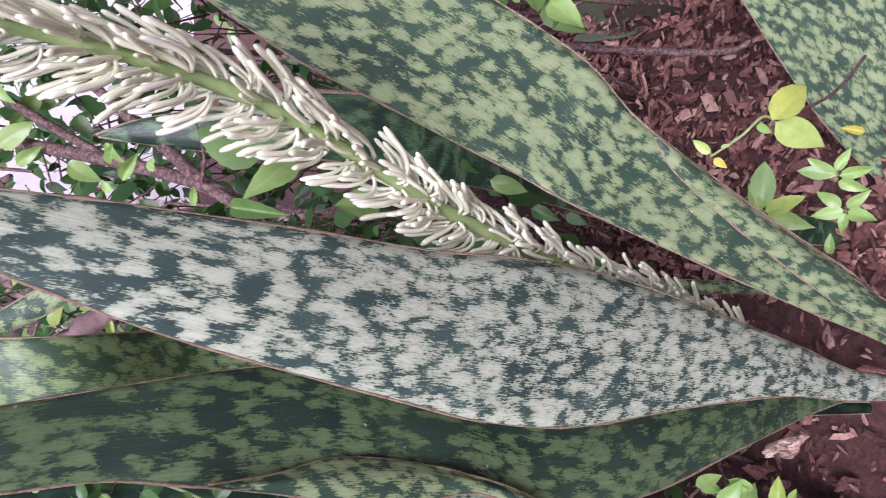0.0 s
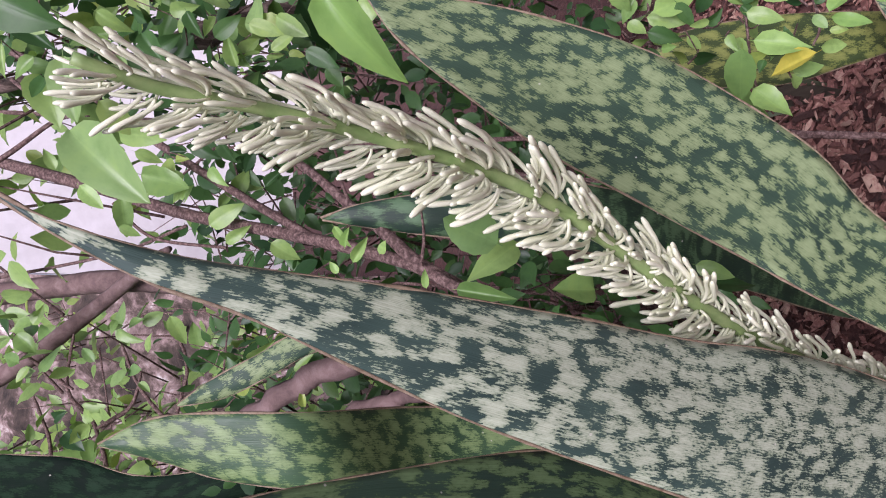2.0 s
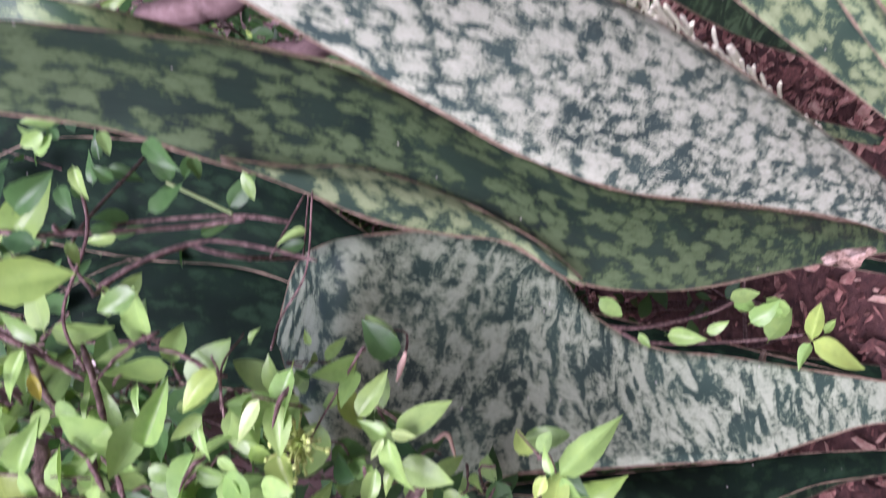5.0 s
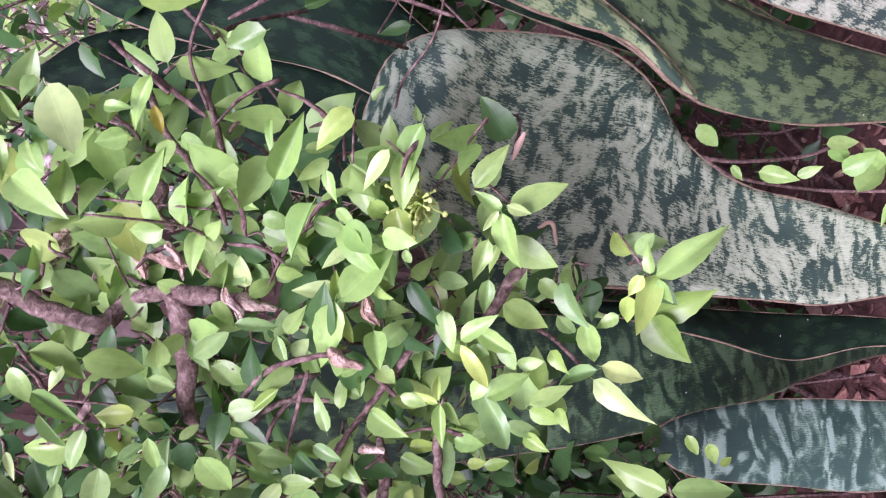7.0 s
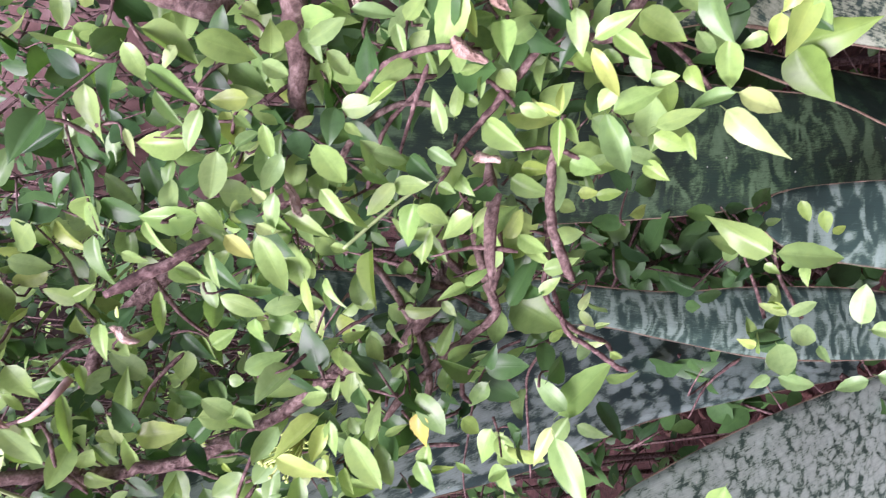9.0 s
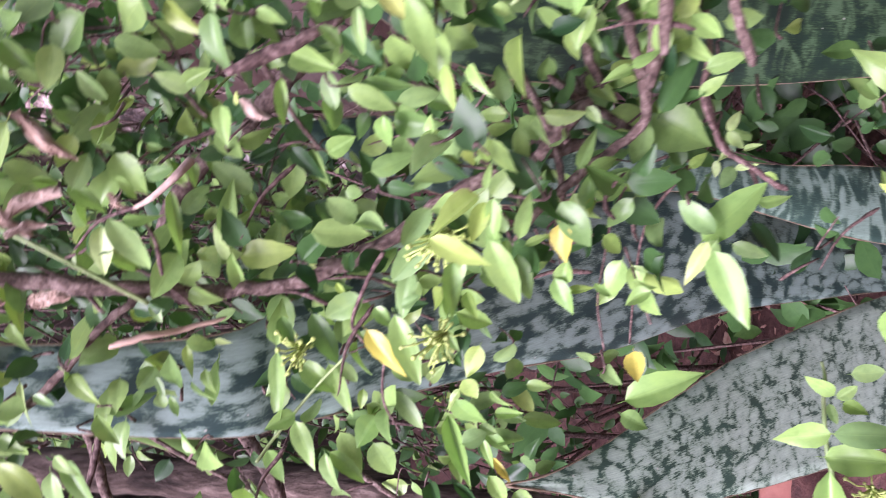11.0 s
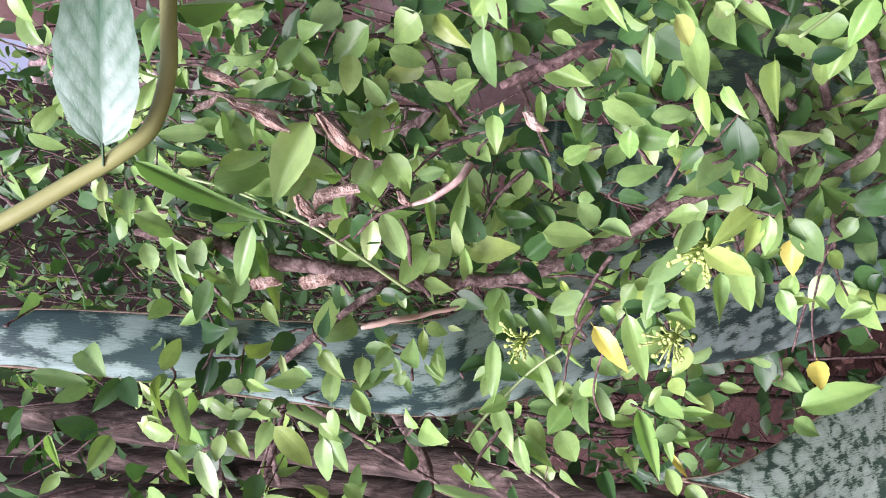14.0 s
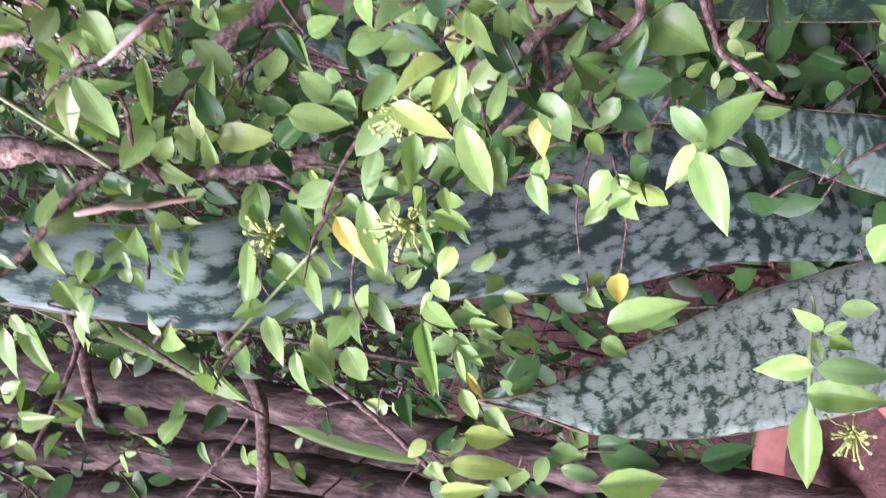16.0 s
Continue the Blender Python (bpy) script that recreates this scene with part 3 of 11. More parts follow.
def foliage(name, label, boxes, mat, seed, size=(0.014, 0.03)):
    """Uncounted leaves behind the plants: shrubs of tufts on twigs and stems, each filling a span of x, y, z, with a leaf count."""
    rng = np.random.default_rng(seed)
    shape = [(0, 0, 0)]
    for s, h in ((0.12, 0.15), (0.32, 0.26), (0.55, 0.25), (0.78, 0.13)):
        drop = -0.12 * s * s
        shape += [(s, h, 0.06 + drop), (s, 0, drop), (s, -h, 0.06 + drop)]
    shape = np.array(shape + [(1, 0, -0.14)])
    flat = [(p[0], np.sign(p[1])) for p in shape]
    quads = [(0, 2, 1), (0, 3, 2), (10, 11, 13), (11, 12, 13)]
    for k in (1, 4, 7):
        quads += [(k, k + 1, k + 4, k + 3), (k + 1, k + 2, k + 5, k + 4)]
    verts, faces, wood = [], [], bmesh.new()
    spread = 1.5 * size[1]
    for x0, x1, y0, y1, z0, z1, count in boxes:
        low, high = np.array((x0, y0, z0)), np.array((x1, y1, z1))
        roots = [np.array((rng.uniform(x0, x1), rng.uniform(y0, y1), -0.06)) for _ in range(max(2, count // 300))]
        for _ in range(max(4, count // 9)):
            u = rng.uniform(-1, 1, 3)
            while (np.abs(u) ** 3).sum() > 1.25:
                u = rng.uniform(-1, 1, 3)
            heart = (low + high) / 2 + u * (high - low) * 0.53
            root = min(roots, key=lambda r: np.hypot(*(r - heart)[:2]))
            way = heart - root
            way = way / np.linalg.norm(way) + rng.normal(size=3) * 0.5
            way /= np.linalg.norm(way)
            start, end = heart - way * 1.6 * spread, heart + way * 1.2 * spread
            thick = 0.03 * size[1]
            tube(wood, [start, heart + rng.normal(size=3) * 0.15 * spread, end], [1.4 * thick, thick, 0.4 * thick], 4)
            if rng.random() < 0.05:
                tube(wood, [root, root * 0.55 + start * 0.45 + rng.normal(size=3) * 0.6 * spread, start], [4 * thick, 3 * thick, 1.3 * thick], 5)
            for _ in range(9):
                c = start + (end - start) * rng.uniform(0.1, 1.0) + rng.normal(size=3) * 0.32 * spread
                a = rng.normal(size=3) + 0.6 * way
                a /= np.linalg.norm(a)
                up = np.array((rng.normal() * 0.5, -0.7 + rng.normal() * 0.4, 0.8))
                b = np.cross(up, a)
                b /= np.linalg.norm(b)
                n0 = len(verts)
                pts = (shape * rng.uniform(*size)) @ np.array((a, b, np.cross(a, b))) + c
                verts += [tuple(p) for p in pts]
                faces += [tuple(n0 + q for q in f) for f in quads]
    me = bpy.data.meshes.new(name)
    me.from_pydata(verts, [], faces)
    once = [c for f in quads for q in f for c in flat[q]]
    me.uv_layers.new(name="leaf").data.foreach_set("uv", once * (len(verts) // len(shape)))
    me.shade_smooth()
    me.materials.append(mat)
    ob = tagged(new(name, me), label, "foliage", kind="stuff")
    part("twigs", wood, TWIG, ob, "thin brown twigs and stems")
    return ob


MASS, SPRIGS = {}, {}


def clump(host, at, count, spread, kinds="gggdy", size=(0.012, 0.023), face=(0.2, -0.75, 0.6), seed=0):
    """A leafy shoot round a point inside a plant: opposite pairs of leaves along a thin twig, gathered for gather()."""
    rng = random.Random(str(at) + str(seed))
    root = Vector(at) + Vector([rng.gauss(0, 0.4 * spread) for _ in range(3)])
    way = Vector([rng.gauss(0, 1) for _ in range(3)])
    way = (way + Vector((0, 0, -0.3))).normalized()
    kind = rng.choice(kinds)
    step = 0.62 * size[1]
    tip = root + way * step * max(1, (count + 1) // 2)
    sway = Vector([rng.gauss(0, 0.35 * step) for _ in range(3)])
    if rng.random() < 0.6:
        SPRIGS.setdefault(host.name, []).append((root - way * 0.3 * step, root + way * step * 0.2 + sway, tip))
    for k in range(count):
        node_at = root + way * step * (k // 2) + Vector([rng.gauss(0, 0.12 * spread) for _ in range(3)])
        up = Vector(face) + Vector([rng.gauss(0, 0.34) for _ in range(3)])
        side = way.cross(up).normalized() * (1 if k % 2 else -1)
        out = (side * rng.uniform(0.6, 1.0) + way * rng.uniform(0.3, 0.9) + Vector([rng.gauss(0, 0.25) for _ in range(3)])).normalized()
        if k == count - 1 and count % 2:
            out = (way + 0.3 * side).normalized()
        if abs(out.dot(up.normalized())) > 0.8:
            out = side
        reach = rng.uniform(*size)
        tone = kind if rng.random() < 0.7 else rng.choice(kinds)
        MASS.setdefault(host.name, []).append((turned(node_at + out * 0.1 * reach, node_at + out * 1.1 * reach, up, rng.uniform(0.46, 0.68)), tone))


def gather(host, name="inner_leaf_mass", label="dense small leaves deep inside the plant"):
    """Joins the gathered tufts of a plant into one mesh."""
    verts, faces, uv, slots = [], [], [], []
    kinds = sorted({k for _, k in MASS[host.name]})
    for m, k in MASS[host.name]:
        me = LEAF_KINDS[k][len(verts) % 8]
        n0 = len(verts)
        verts += [tuple(m @ v.co) for v in me.vertices]
        for p in me.polygons:
            faces.append(tuple(n0 + i for i in p.vertices))
            slots.append(kinds.index(k))
        flat = [0.0] * (2 * len(me.loops))
        me.uv_layers[0].data.foreach_get("uv", flat)
        uv += flat
    me = bpy.data.meshes.new(name)
    me.from_pydata(verts, [], faces)
    me.uv_layers.new(name="leaf").data.foreach_set("uv", uv)
    for k in kinds:
        me.materials.append(LEAF_KINDS[k][0].materials[0])
    me.polygons.foreach_set("material_index", slots)
    me.shade_smooth()
    ob = new(name, me)
    ob.parent = host
    wood = bmesh.new()
    for a, b, c in SPRIGS[host.name]:
        tube(wood, glide([a, b, c], 7), [0.0008 - 0.00007 * k for k in range(7)], 5)
    tagged(part("inner_wood", wood, TWIG, host, "thin brown twigs among the leaves"), "thin brown twigs among the leaves", kind="stuff")
    return tagged(ob, label, kind="stuff")


# ---- ground ----
def ground_height(x, y):
    return -0.03 + 0.012 * noise.noise(Vector((x * 7, y * 7, 0))) + 0.03 * noise.noise(Vector((x * 1.3, y * 1.3, 4)))


bm = bmesh.new()
xs = np.r_[-60, -25, -10, -5, -3, np.linspace(-2, 1.5, 71), 2.5, 5, 10, 25, 60]
ys = np.r_[-60, -20, -8, -3, -1.2, np.linspace(-0.4, 2.2, 53), 3, 4.5, 7, 12, 25, 60]
grid = [[bm.verts.new((x, y, ground_height(x, y))) for x in xs] for y in ys]
for a, b in zip(grid, grid[1:]):
    for j in range(len(xs) - 1):
        bm.faces.new((a[j], a[j + 1], b[j + 1], b[j]))
ground = tagged(part("ground", bm, SOIL), "reddish brown mulch and soil of a garden bed", "ground", kind="structure")

# ---- snake plants ----
plant_a = thing("snake_plant", "snake plant clump with mottled grey green leaves in bark mulch", "plant")
blade(plant_a, [
    (0.045, 0.300, 0.773, -0.0004, -0.0001, -0.0002),
    (0.034, 0.298, 0.753, -0.0018, -0.0004, 0.0002),
    (0.022, 0.297, 0.720, -0.0053, -0.0014, 0.0024),
    (0.014, 0.298, 0.682, -0.0082, -0.0025, 0.0079),
    (0.002, 0.300, 0.634, -0.0153, -0.0049, 0.0132),
    (-0.013, 0.303, 0.576, -0.0227, -0.0076, 0.0186),
    (-0.033, 0.312, 0.494, -0.0323, -0.0118, 0.0146),
    (-0.042, 0.317, 0.446, -0.0369, -0.0140, 0.0197),
    (-0.052, 0.325, 0.384, -0.0363, -0.0148, 0.0246),
    (-0.064, 0.336, 0.302, -0.0250, -0.0114, 0.0230),
    (-0.079, 0.347, 0.215, -0.0143, -0.0069, 0.0149),
    (-0.096, 0.355, 0.144, -0.0089, -0.0043, 0.0092),
    (-0.106, 0.361, 0.047, -0.0071, -0.0034, 0.0074),
    (-0.116, 0.367, -0.050, -0.0049, -0.0023, 0.0051),
], SKIN_GREY, cup=0.10, label="broad pale grey and dark green mottled leaf")
blade(plant_a, [
    (0.168, 0.383, 0.631, 0.0007, -0.0001, -0.0011),
    (0.159, 0.379, 0.604, 0.0118, -0.0016, -0.0128),
    (0.147, 0.375, 0.570, 0.0202, -0.0025, -0.0208),
    (0.124, 0.367, 0.512, 0.0300, -0.0030, -0.0271),
    (0.103, 0.362, 0.461, 0.0304, -0.0032, -0.0307),
    (0.075, 0.356, 0.402, 0.0302, -0.0025, -0.0260),
    (0.051, 0.349, 0.369, 0.0253, 0.0008, -0.0241),
    (0.027, 0.344, 0.320, 0.0230, 0.0011, -0.0181),
    (-0.001, 0.340, 0.259, 0.0180, 0.0009, -0.0177),
    (-0.029, 0.336, 0.193, 0.0143, 0.0009, -0.0145),
    (-0.053, 0.333, 0.139, 0.0114, 0.0008, -0.0076),
    (-0.114, 0.327, 0.001, 0.0079, 0.0006, -0.0048),
    (-0.119, 0.327, -0.024, 0.0063, 0.0005, -0.0039),
    (-0.125, 0.326, -0.050, 0.0044, 0.0003, -0.0027),
], SKIN_GREEN, cup=0.10, label="broad green mottled leaf leaning outwards")
blade(plant_a, [
    (0.065, 0.343, 0.334, -0.0003, -0.0000, -0.0004),
    (0.052, 0.342, 0.320, 0.0030, 0.0001, -0.0033),
    (0.037, 0.340, 0.299, 0.0039, 0.0001, -0.0061),
    (0.019, 0.337, 0.269, 0.0038, -0.0000, -0.0114),
    (-0.003, 0.334, 0.229, 0.0039, 0.0000, -0.0143),
    (-0.026, 0.332, 0.188, 0.0052, 0.0002, -0.0137),
    (-0.051, 0.329, 0.139, 0.0055, 0.0003, -0.0127),
    (-0.100, 0.325, 0.035, 0.0052, 0.0004, -0.0111),
    (-0.110, 0.324, -0.008, 0.0042, 0.0003, -0.0089),
    (-0.120, 0.323, -0.050, 0.0029, 0.0002, -0.0061),
], SKIN_GREEN, cup=-0.20, label="rolled grey edge of the leaning green leaf")
blade(plant_a, [
    (-0.066, 0.479, 0.751, -0.0006, -0.0001, -0.0006),
    (-0.064, 0.469, 0.723, -0.0113, -0.0008, -0.0064),
    (-0.066, 0.458, 0.694, -0.0181, -0.0010, -0.0096),
    (-0.067, 0.438, 0.638, -0.0215, -0.0001, -0.0084),
    (-0.078, 0.486, 0.551, -0.0282, -0.0001, -0.0082),
    (-0.079, 0.475, 0.458, -0.0232, -0.0012, -0.0100),
    (-0.092, 0.465, 0.335, -0.0138, -0.0002, -0.0045),
    (-0.107, 0.465, 0.237, -0.0084, 0.0007, -0.0004),
    (-0.116, 0.462, 0.094, -0.0067, 0.0005, -0.0003),
    (-0.125, 0.459, -0.050, -0.0046, 0.0004, -0.0002),
], SKIN_LEAN, cup=0.10, label="narrow green mottled leaf with a yellow tip")
blade(plant_a, [
    (-0.069, 0.299, 0.731, -0.0008, -0.0004, -0.0001),
    (-0.071, 0.305, 0.702, -0.0085, -0.0043, -0.0006),
    (-0.072, 0.311, 0.671, -0.0134, -0.0065, -0.0016),
    (-0.072, 0.321, 0.626, -0.0161, -0.0080, -0.0010),
    (-0.075, 0.327, 0.586, -0.0215, -0.0110, -0.0003),
    (-0.078, 0.334, 0.545, -0.0247, -0.0126, -0.0005),
    (-0.088, 0.338, 0.499, -0.0245, -0.0124, -0.0009),
    (-0.099, 0.341, 0.455, -0.0216, -0.0110, -0.0003),
    (-0.114, 0.343, 0.404, -0.0238, -0.0128, 0.0031),
    (-0.118, 0.354, 0.332, -0.0224, -0.0124, 0.0044),
    (-0.114, 0.373, 0.237, -0.0163, -0.0096, 0.0068),
    (-0.111, 0.394, 0.124, -0.0074, -0.0045, 0.0041),
    (-0.109, 0.402, 0.037, -0.0059, -0.0036, 0.0033),
    (-0.108, 0.411, -0.050, -0.0041, -0.0025, 0.0023),
], SKIN_DARK, cup=0.10, label="wide dark green leaf with a curled edge")
blade(plant_a, [
    (-0.217, 0.509, 0.509, -0.0065, -0.0036, -0.0040),
    (-0.218, 0.471, 0.526, -0.0050, -0.0015, -0.0000),
    (-0.195, 0.444, 0.526, -0.0235, -0.0058, 0.0025),
    (-0.183, 0.380, 0.522, -0.0389, -0.0233, 0.0068),
    (-0.192, 0.372, 0.491, -0.0562, -0.0332, 0.0157),
    (-0.194, 0.368, 0.452, -0.0607, -0.0355, 0.0217),
    (-0.194, 0.365, 0.413, -0.0495, -0.0290, 0.0171),
    (-0.205, 0.354, 0.371, -0.0353, -0.0216, 0.0004),
    (-0.211, 0.347, 0.322, -0.0269, -0.0173, -0.0092),
    (-0.211, 0.343, 0.277, -0.0252, -0.0158, -0.0034),
    (-0.208, 0.340, 0.217, -0.0169, -0.0104, -0.0005),
    (-0.206, 0.337, 0.168, -0.0114, -0.0067, 0.0031),
    (-0.207, 0.329, 0.077, -0.0073, -0.0043, 0.0025),
    (-0.207, 0.326, 0.013, -0.0059, -0.0034, 0.0020),
    (-0.207, 0.324, -0.050, -0.0040, -0.0024, 0.0014),
], SKIN_CURL, cup=-0.12, label="very broad grey mottled leaf bent over at its top")
blade(plant_a, [
    (-0.094, 0.309, 0.588, -0.0006, -0.0003, -0.0002),
    (-0.098, 0.314, 0.560, -0.0037, -0.0018, -0.0010),
    (-0.102, 0.318, 0.527, -0.0098, -0.0043, -0.0050),
    (-0.107, 0.322, 0.495, -0.0088, -0.0037, -0.0053),
    (-0.114, 0.325, 0.462, -0.0045, -0.0019, -0.0028),
    (-0.127, 0.324, 0.432, -0.0045, -0.0022, -0.0013),
    (-0.135, 0.323, 0.416, -0.0013, -0.0006, -0.0006),
], SKIN_GREEN, cup=0.30, label="curled over rim of the wide dark green leaf")
blade(plant_a, [
    (0.291, 0.463, 0.202, 0.0068, -0.0019, -0.0041),
    (0.260, 0.437, 0.147, 0.0068, -0.0219, -0.0470),
    (0.210, 0.430, 0.085, 0.0047, -0.0285, -0.0612),
    (0.166, 0.432, 0.041, 0.0072, -0.0274, -0.0588),
    (0.113, 0.432, -0.004, 0.0062, -0.0241, -0.0517),
    (0.062, 0.432, -0.054, 0.0051, -0.0173, -0.0370),
], SKIN_GREEN, cup=0.10, label="green mottled leaf at the edge of the clump")
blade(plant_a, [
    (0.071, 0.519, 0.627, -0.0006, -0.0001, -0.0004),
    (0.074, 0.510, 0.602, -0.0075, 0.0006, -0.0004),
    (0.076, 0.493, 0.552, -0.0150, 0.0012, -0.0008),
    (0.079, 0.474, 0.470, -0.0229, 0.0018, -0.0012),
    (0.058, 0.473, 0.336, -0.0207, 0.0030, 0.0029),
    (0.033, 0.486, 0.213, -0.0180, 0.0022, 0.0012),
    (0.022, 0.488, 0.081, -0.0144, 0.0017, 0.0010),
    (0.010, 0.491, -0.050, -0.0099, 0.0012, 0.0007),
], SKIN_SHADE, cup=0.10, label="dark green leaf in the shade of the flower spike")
blade(plant_a, [
    (-0.064, 0.641, 0.711, -0.0008, -0.0002, -0.0009),
    (-0.050, 0.624, 0.683, -0.0072, -0.0008, -0.0044),
    (-0.031, 0.606, 0.651, -0.0075, -0.0011, -0.0054),
    (-0.011, 0.587, 0.617, -0.0065, -0.0019, -0.0073),
    (0.008, 0.566, 0.530, -0.0084, -0.0007, -0.0045),
    (-0.025, 0.562, 0.419, -0.0089, -0.0000, -0.0026),
    (-0.033, 0.548, 0.184, -0.0071, -0.0000, -0.0021),
    (-0.042, 0.533, -0.050, -0.0049, -0.0000, -0.0014),
], SKIN_GREEN, cup=0.10, label="thin pale green leaf among the stems behind")
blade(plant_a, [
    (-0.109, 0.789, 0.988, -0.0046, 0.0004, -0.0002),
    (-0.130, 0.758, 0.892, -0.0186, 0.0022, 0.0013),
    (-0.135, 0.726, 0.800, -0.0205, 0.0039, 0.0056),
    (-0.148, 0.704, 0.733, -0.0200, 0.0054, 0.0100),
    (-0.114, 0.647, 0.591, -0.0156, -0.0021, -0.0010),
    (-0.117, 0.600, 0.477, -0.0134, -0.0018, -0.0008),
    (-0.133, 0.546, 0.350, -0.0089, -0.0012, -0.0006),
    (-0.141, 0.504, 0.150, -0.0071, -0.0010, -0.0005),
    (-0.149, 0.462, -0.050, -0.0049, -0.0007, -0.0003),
], SKIN_DEEP_SHADE, cup=0.10, label="dark narrow leaf behind the clump")
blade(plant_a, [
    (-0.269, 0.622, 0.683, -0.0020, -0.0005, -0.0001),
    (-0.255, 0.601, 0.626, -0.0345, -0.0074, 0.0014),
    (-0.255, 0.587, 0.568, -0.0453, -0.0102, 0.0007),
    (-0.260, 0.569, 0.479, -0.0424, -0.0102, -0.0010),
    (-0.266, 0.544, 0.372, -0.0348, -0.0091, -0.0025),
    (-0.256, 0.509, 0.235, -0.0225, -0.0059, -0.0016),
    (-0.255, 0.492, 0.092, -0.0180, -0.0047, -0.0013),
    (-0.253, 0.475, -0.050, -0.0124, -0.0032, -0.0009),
], SKIN_DEEP_SHADE, cup=0.10, label="leaf in the shade under the curled leaf, darkened in colour")
blade(plant_a, [
    (0.223, 0.538, 0.355, -0.0023, -0.0006, -0.0023),
    (0.224, 0.528, 0.329, -0.0207, -0.0006, -0.0076),
    (0.236, 0.513, 0.258, -0.0281, -0.0009, -0.0104),
    (0.257, 0.506, 0.180, -0.0217, -0.0015, -0.0103),
    (0.277, 0.509, 0.103, -0.0151, -0.0005, -0.0056),
    (0.287, 0.508, 0.026, -0.0121, -0.0004, -0.0045),
    (0.297, 0.506, -0.050, -0.0083, -0.0003, -0.0031),
], SKIN_OLD, cup=0.10, label="dark green leaf with a yellowed edge near the ground")
# Dark blade that also blocks the bright gap; its shade is in the skin.
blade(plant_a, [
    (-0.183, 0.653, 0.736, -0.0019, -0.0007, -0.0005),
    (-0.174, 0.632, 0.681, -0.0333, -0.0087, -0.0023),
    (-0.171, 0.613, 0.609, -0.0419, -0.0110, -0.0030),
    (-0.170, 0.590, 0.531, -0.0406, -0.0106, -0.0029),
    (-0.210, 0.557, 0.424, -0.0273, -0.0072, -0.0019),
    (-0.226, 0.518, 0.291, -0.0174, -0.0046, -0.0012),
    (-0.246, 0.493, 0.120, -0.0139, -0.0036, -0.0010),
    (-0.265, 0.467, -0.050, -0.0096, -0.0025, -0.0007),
], SKIN_DEEP_SHADE, cup=0.10, label="broad shaded leaf behind the curled leaf")
# Second dark blade, added to block the bright background.
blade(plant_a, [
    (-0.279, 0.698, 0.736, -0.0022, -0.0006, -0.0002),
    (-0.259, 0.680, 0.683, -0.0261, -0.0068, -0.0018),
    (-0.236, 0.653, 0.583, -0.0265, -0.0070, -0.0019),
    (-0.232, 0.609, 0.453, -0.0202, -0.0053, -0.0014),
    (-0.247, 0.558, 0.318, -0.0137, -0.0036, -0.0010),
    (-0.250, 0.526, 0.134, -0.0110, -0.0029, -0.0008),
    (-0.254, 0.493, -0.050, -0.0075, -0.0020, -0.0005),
], SKIN_DEEP_SHADE, cup=0.10, label="narrow dark leaf added to close the gap deep in the clump")
plant_b = thing("snake_plant", "snake plant clump with bluish mottled leaves behind the shrub", "plant")
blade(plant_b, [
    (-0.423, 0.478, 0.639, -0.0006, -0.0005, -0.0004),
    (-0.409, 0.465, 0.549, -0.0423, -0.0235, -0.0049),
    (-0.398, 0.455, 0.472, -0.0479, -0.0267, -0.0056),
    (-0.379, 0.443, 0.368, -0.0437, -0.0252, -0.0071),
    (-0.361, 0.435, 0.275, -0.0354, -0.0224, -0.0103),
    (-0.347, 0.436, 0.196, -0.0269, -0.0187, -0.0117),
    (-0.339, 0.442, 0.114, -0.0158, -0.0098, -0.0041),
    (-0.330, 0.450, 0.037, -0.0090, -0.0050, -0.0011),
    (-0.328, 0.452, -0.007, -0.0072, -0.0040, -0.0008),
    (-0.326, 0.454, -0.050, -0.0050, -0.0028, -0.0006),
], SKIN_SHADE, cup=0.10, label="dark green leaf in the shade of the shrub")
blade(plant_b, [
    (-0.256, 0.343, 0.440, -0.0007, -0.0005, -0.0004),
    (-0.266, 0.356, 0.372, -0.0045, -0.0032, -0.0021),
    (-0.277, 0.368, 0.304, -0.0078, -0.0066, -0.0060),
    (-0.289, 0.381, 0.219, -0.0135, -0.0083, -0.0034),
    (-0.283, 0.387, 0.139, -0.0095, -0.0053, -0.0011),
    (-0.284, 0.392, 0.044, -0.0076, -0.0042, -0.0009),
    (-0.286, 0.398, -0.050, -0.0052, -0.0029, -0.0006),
], SKIN_DEEP_SHADE, cup=0.10, label="thin dark leaf behind the broad grey leaf")
blade(plant_b, [
    (-0.365, 0.362, 0.316, -0.0048, -0.0028, -0.0009),
    (-0.367, 0.360, 0.295, -0.0147, -0.0090, -0.0035),
    (-0.367, 0.360, 0.261, -0.0209, -0.0128, -0.0052),
    (-0.362, 0.357, 0.206, -0.0260, -0.0153, -0.0049),
    (-0.356, 0.346, 0.130, -0.0289, -0.0161, -0.0034),
    (-0.342, 0.337, 0.008, -0.0228, -0.0127, -0.0027),
    (-0.340, 0.336, -0.021, -0.0182, -0.0101, -0.0021),
    (-0.339, 0.335, -0.050, -0.0125, -0.0070, -0.0015),
], SKIN_BLUE_SHADED, cup=0.10, label="bluish mottled leaf low in the clump")
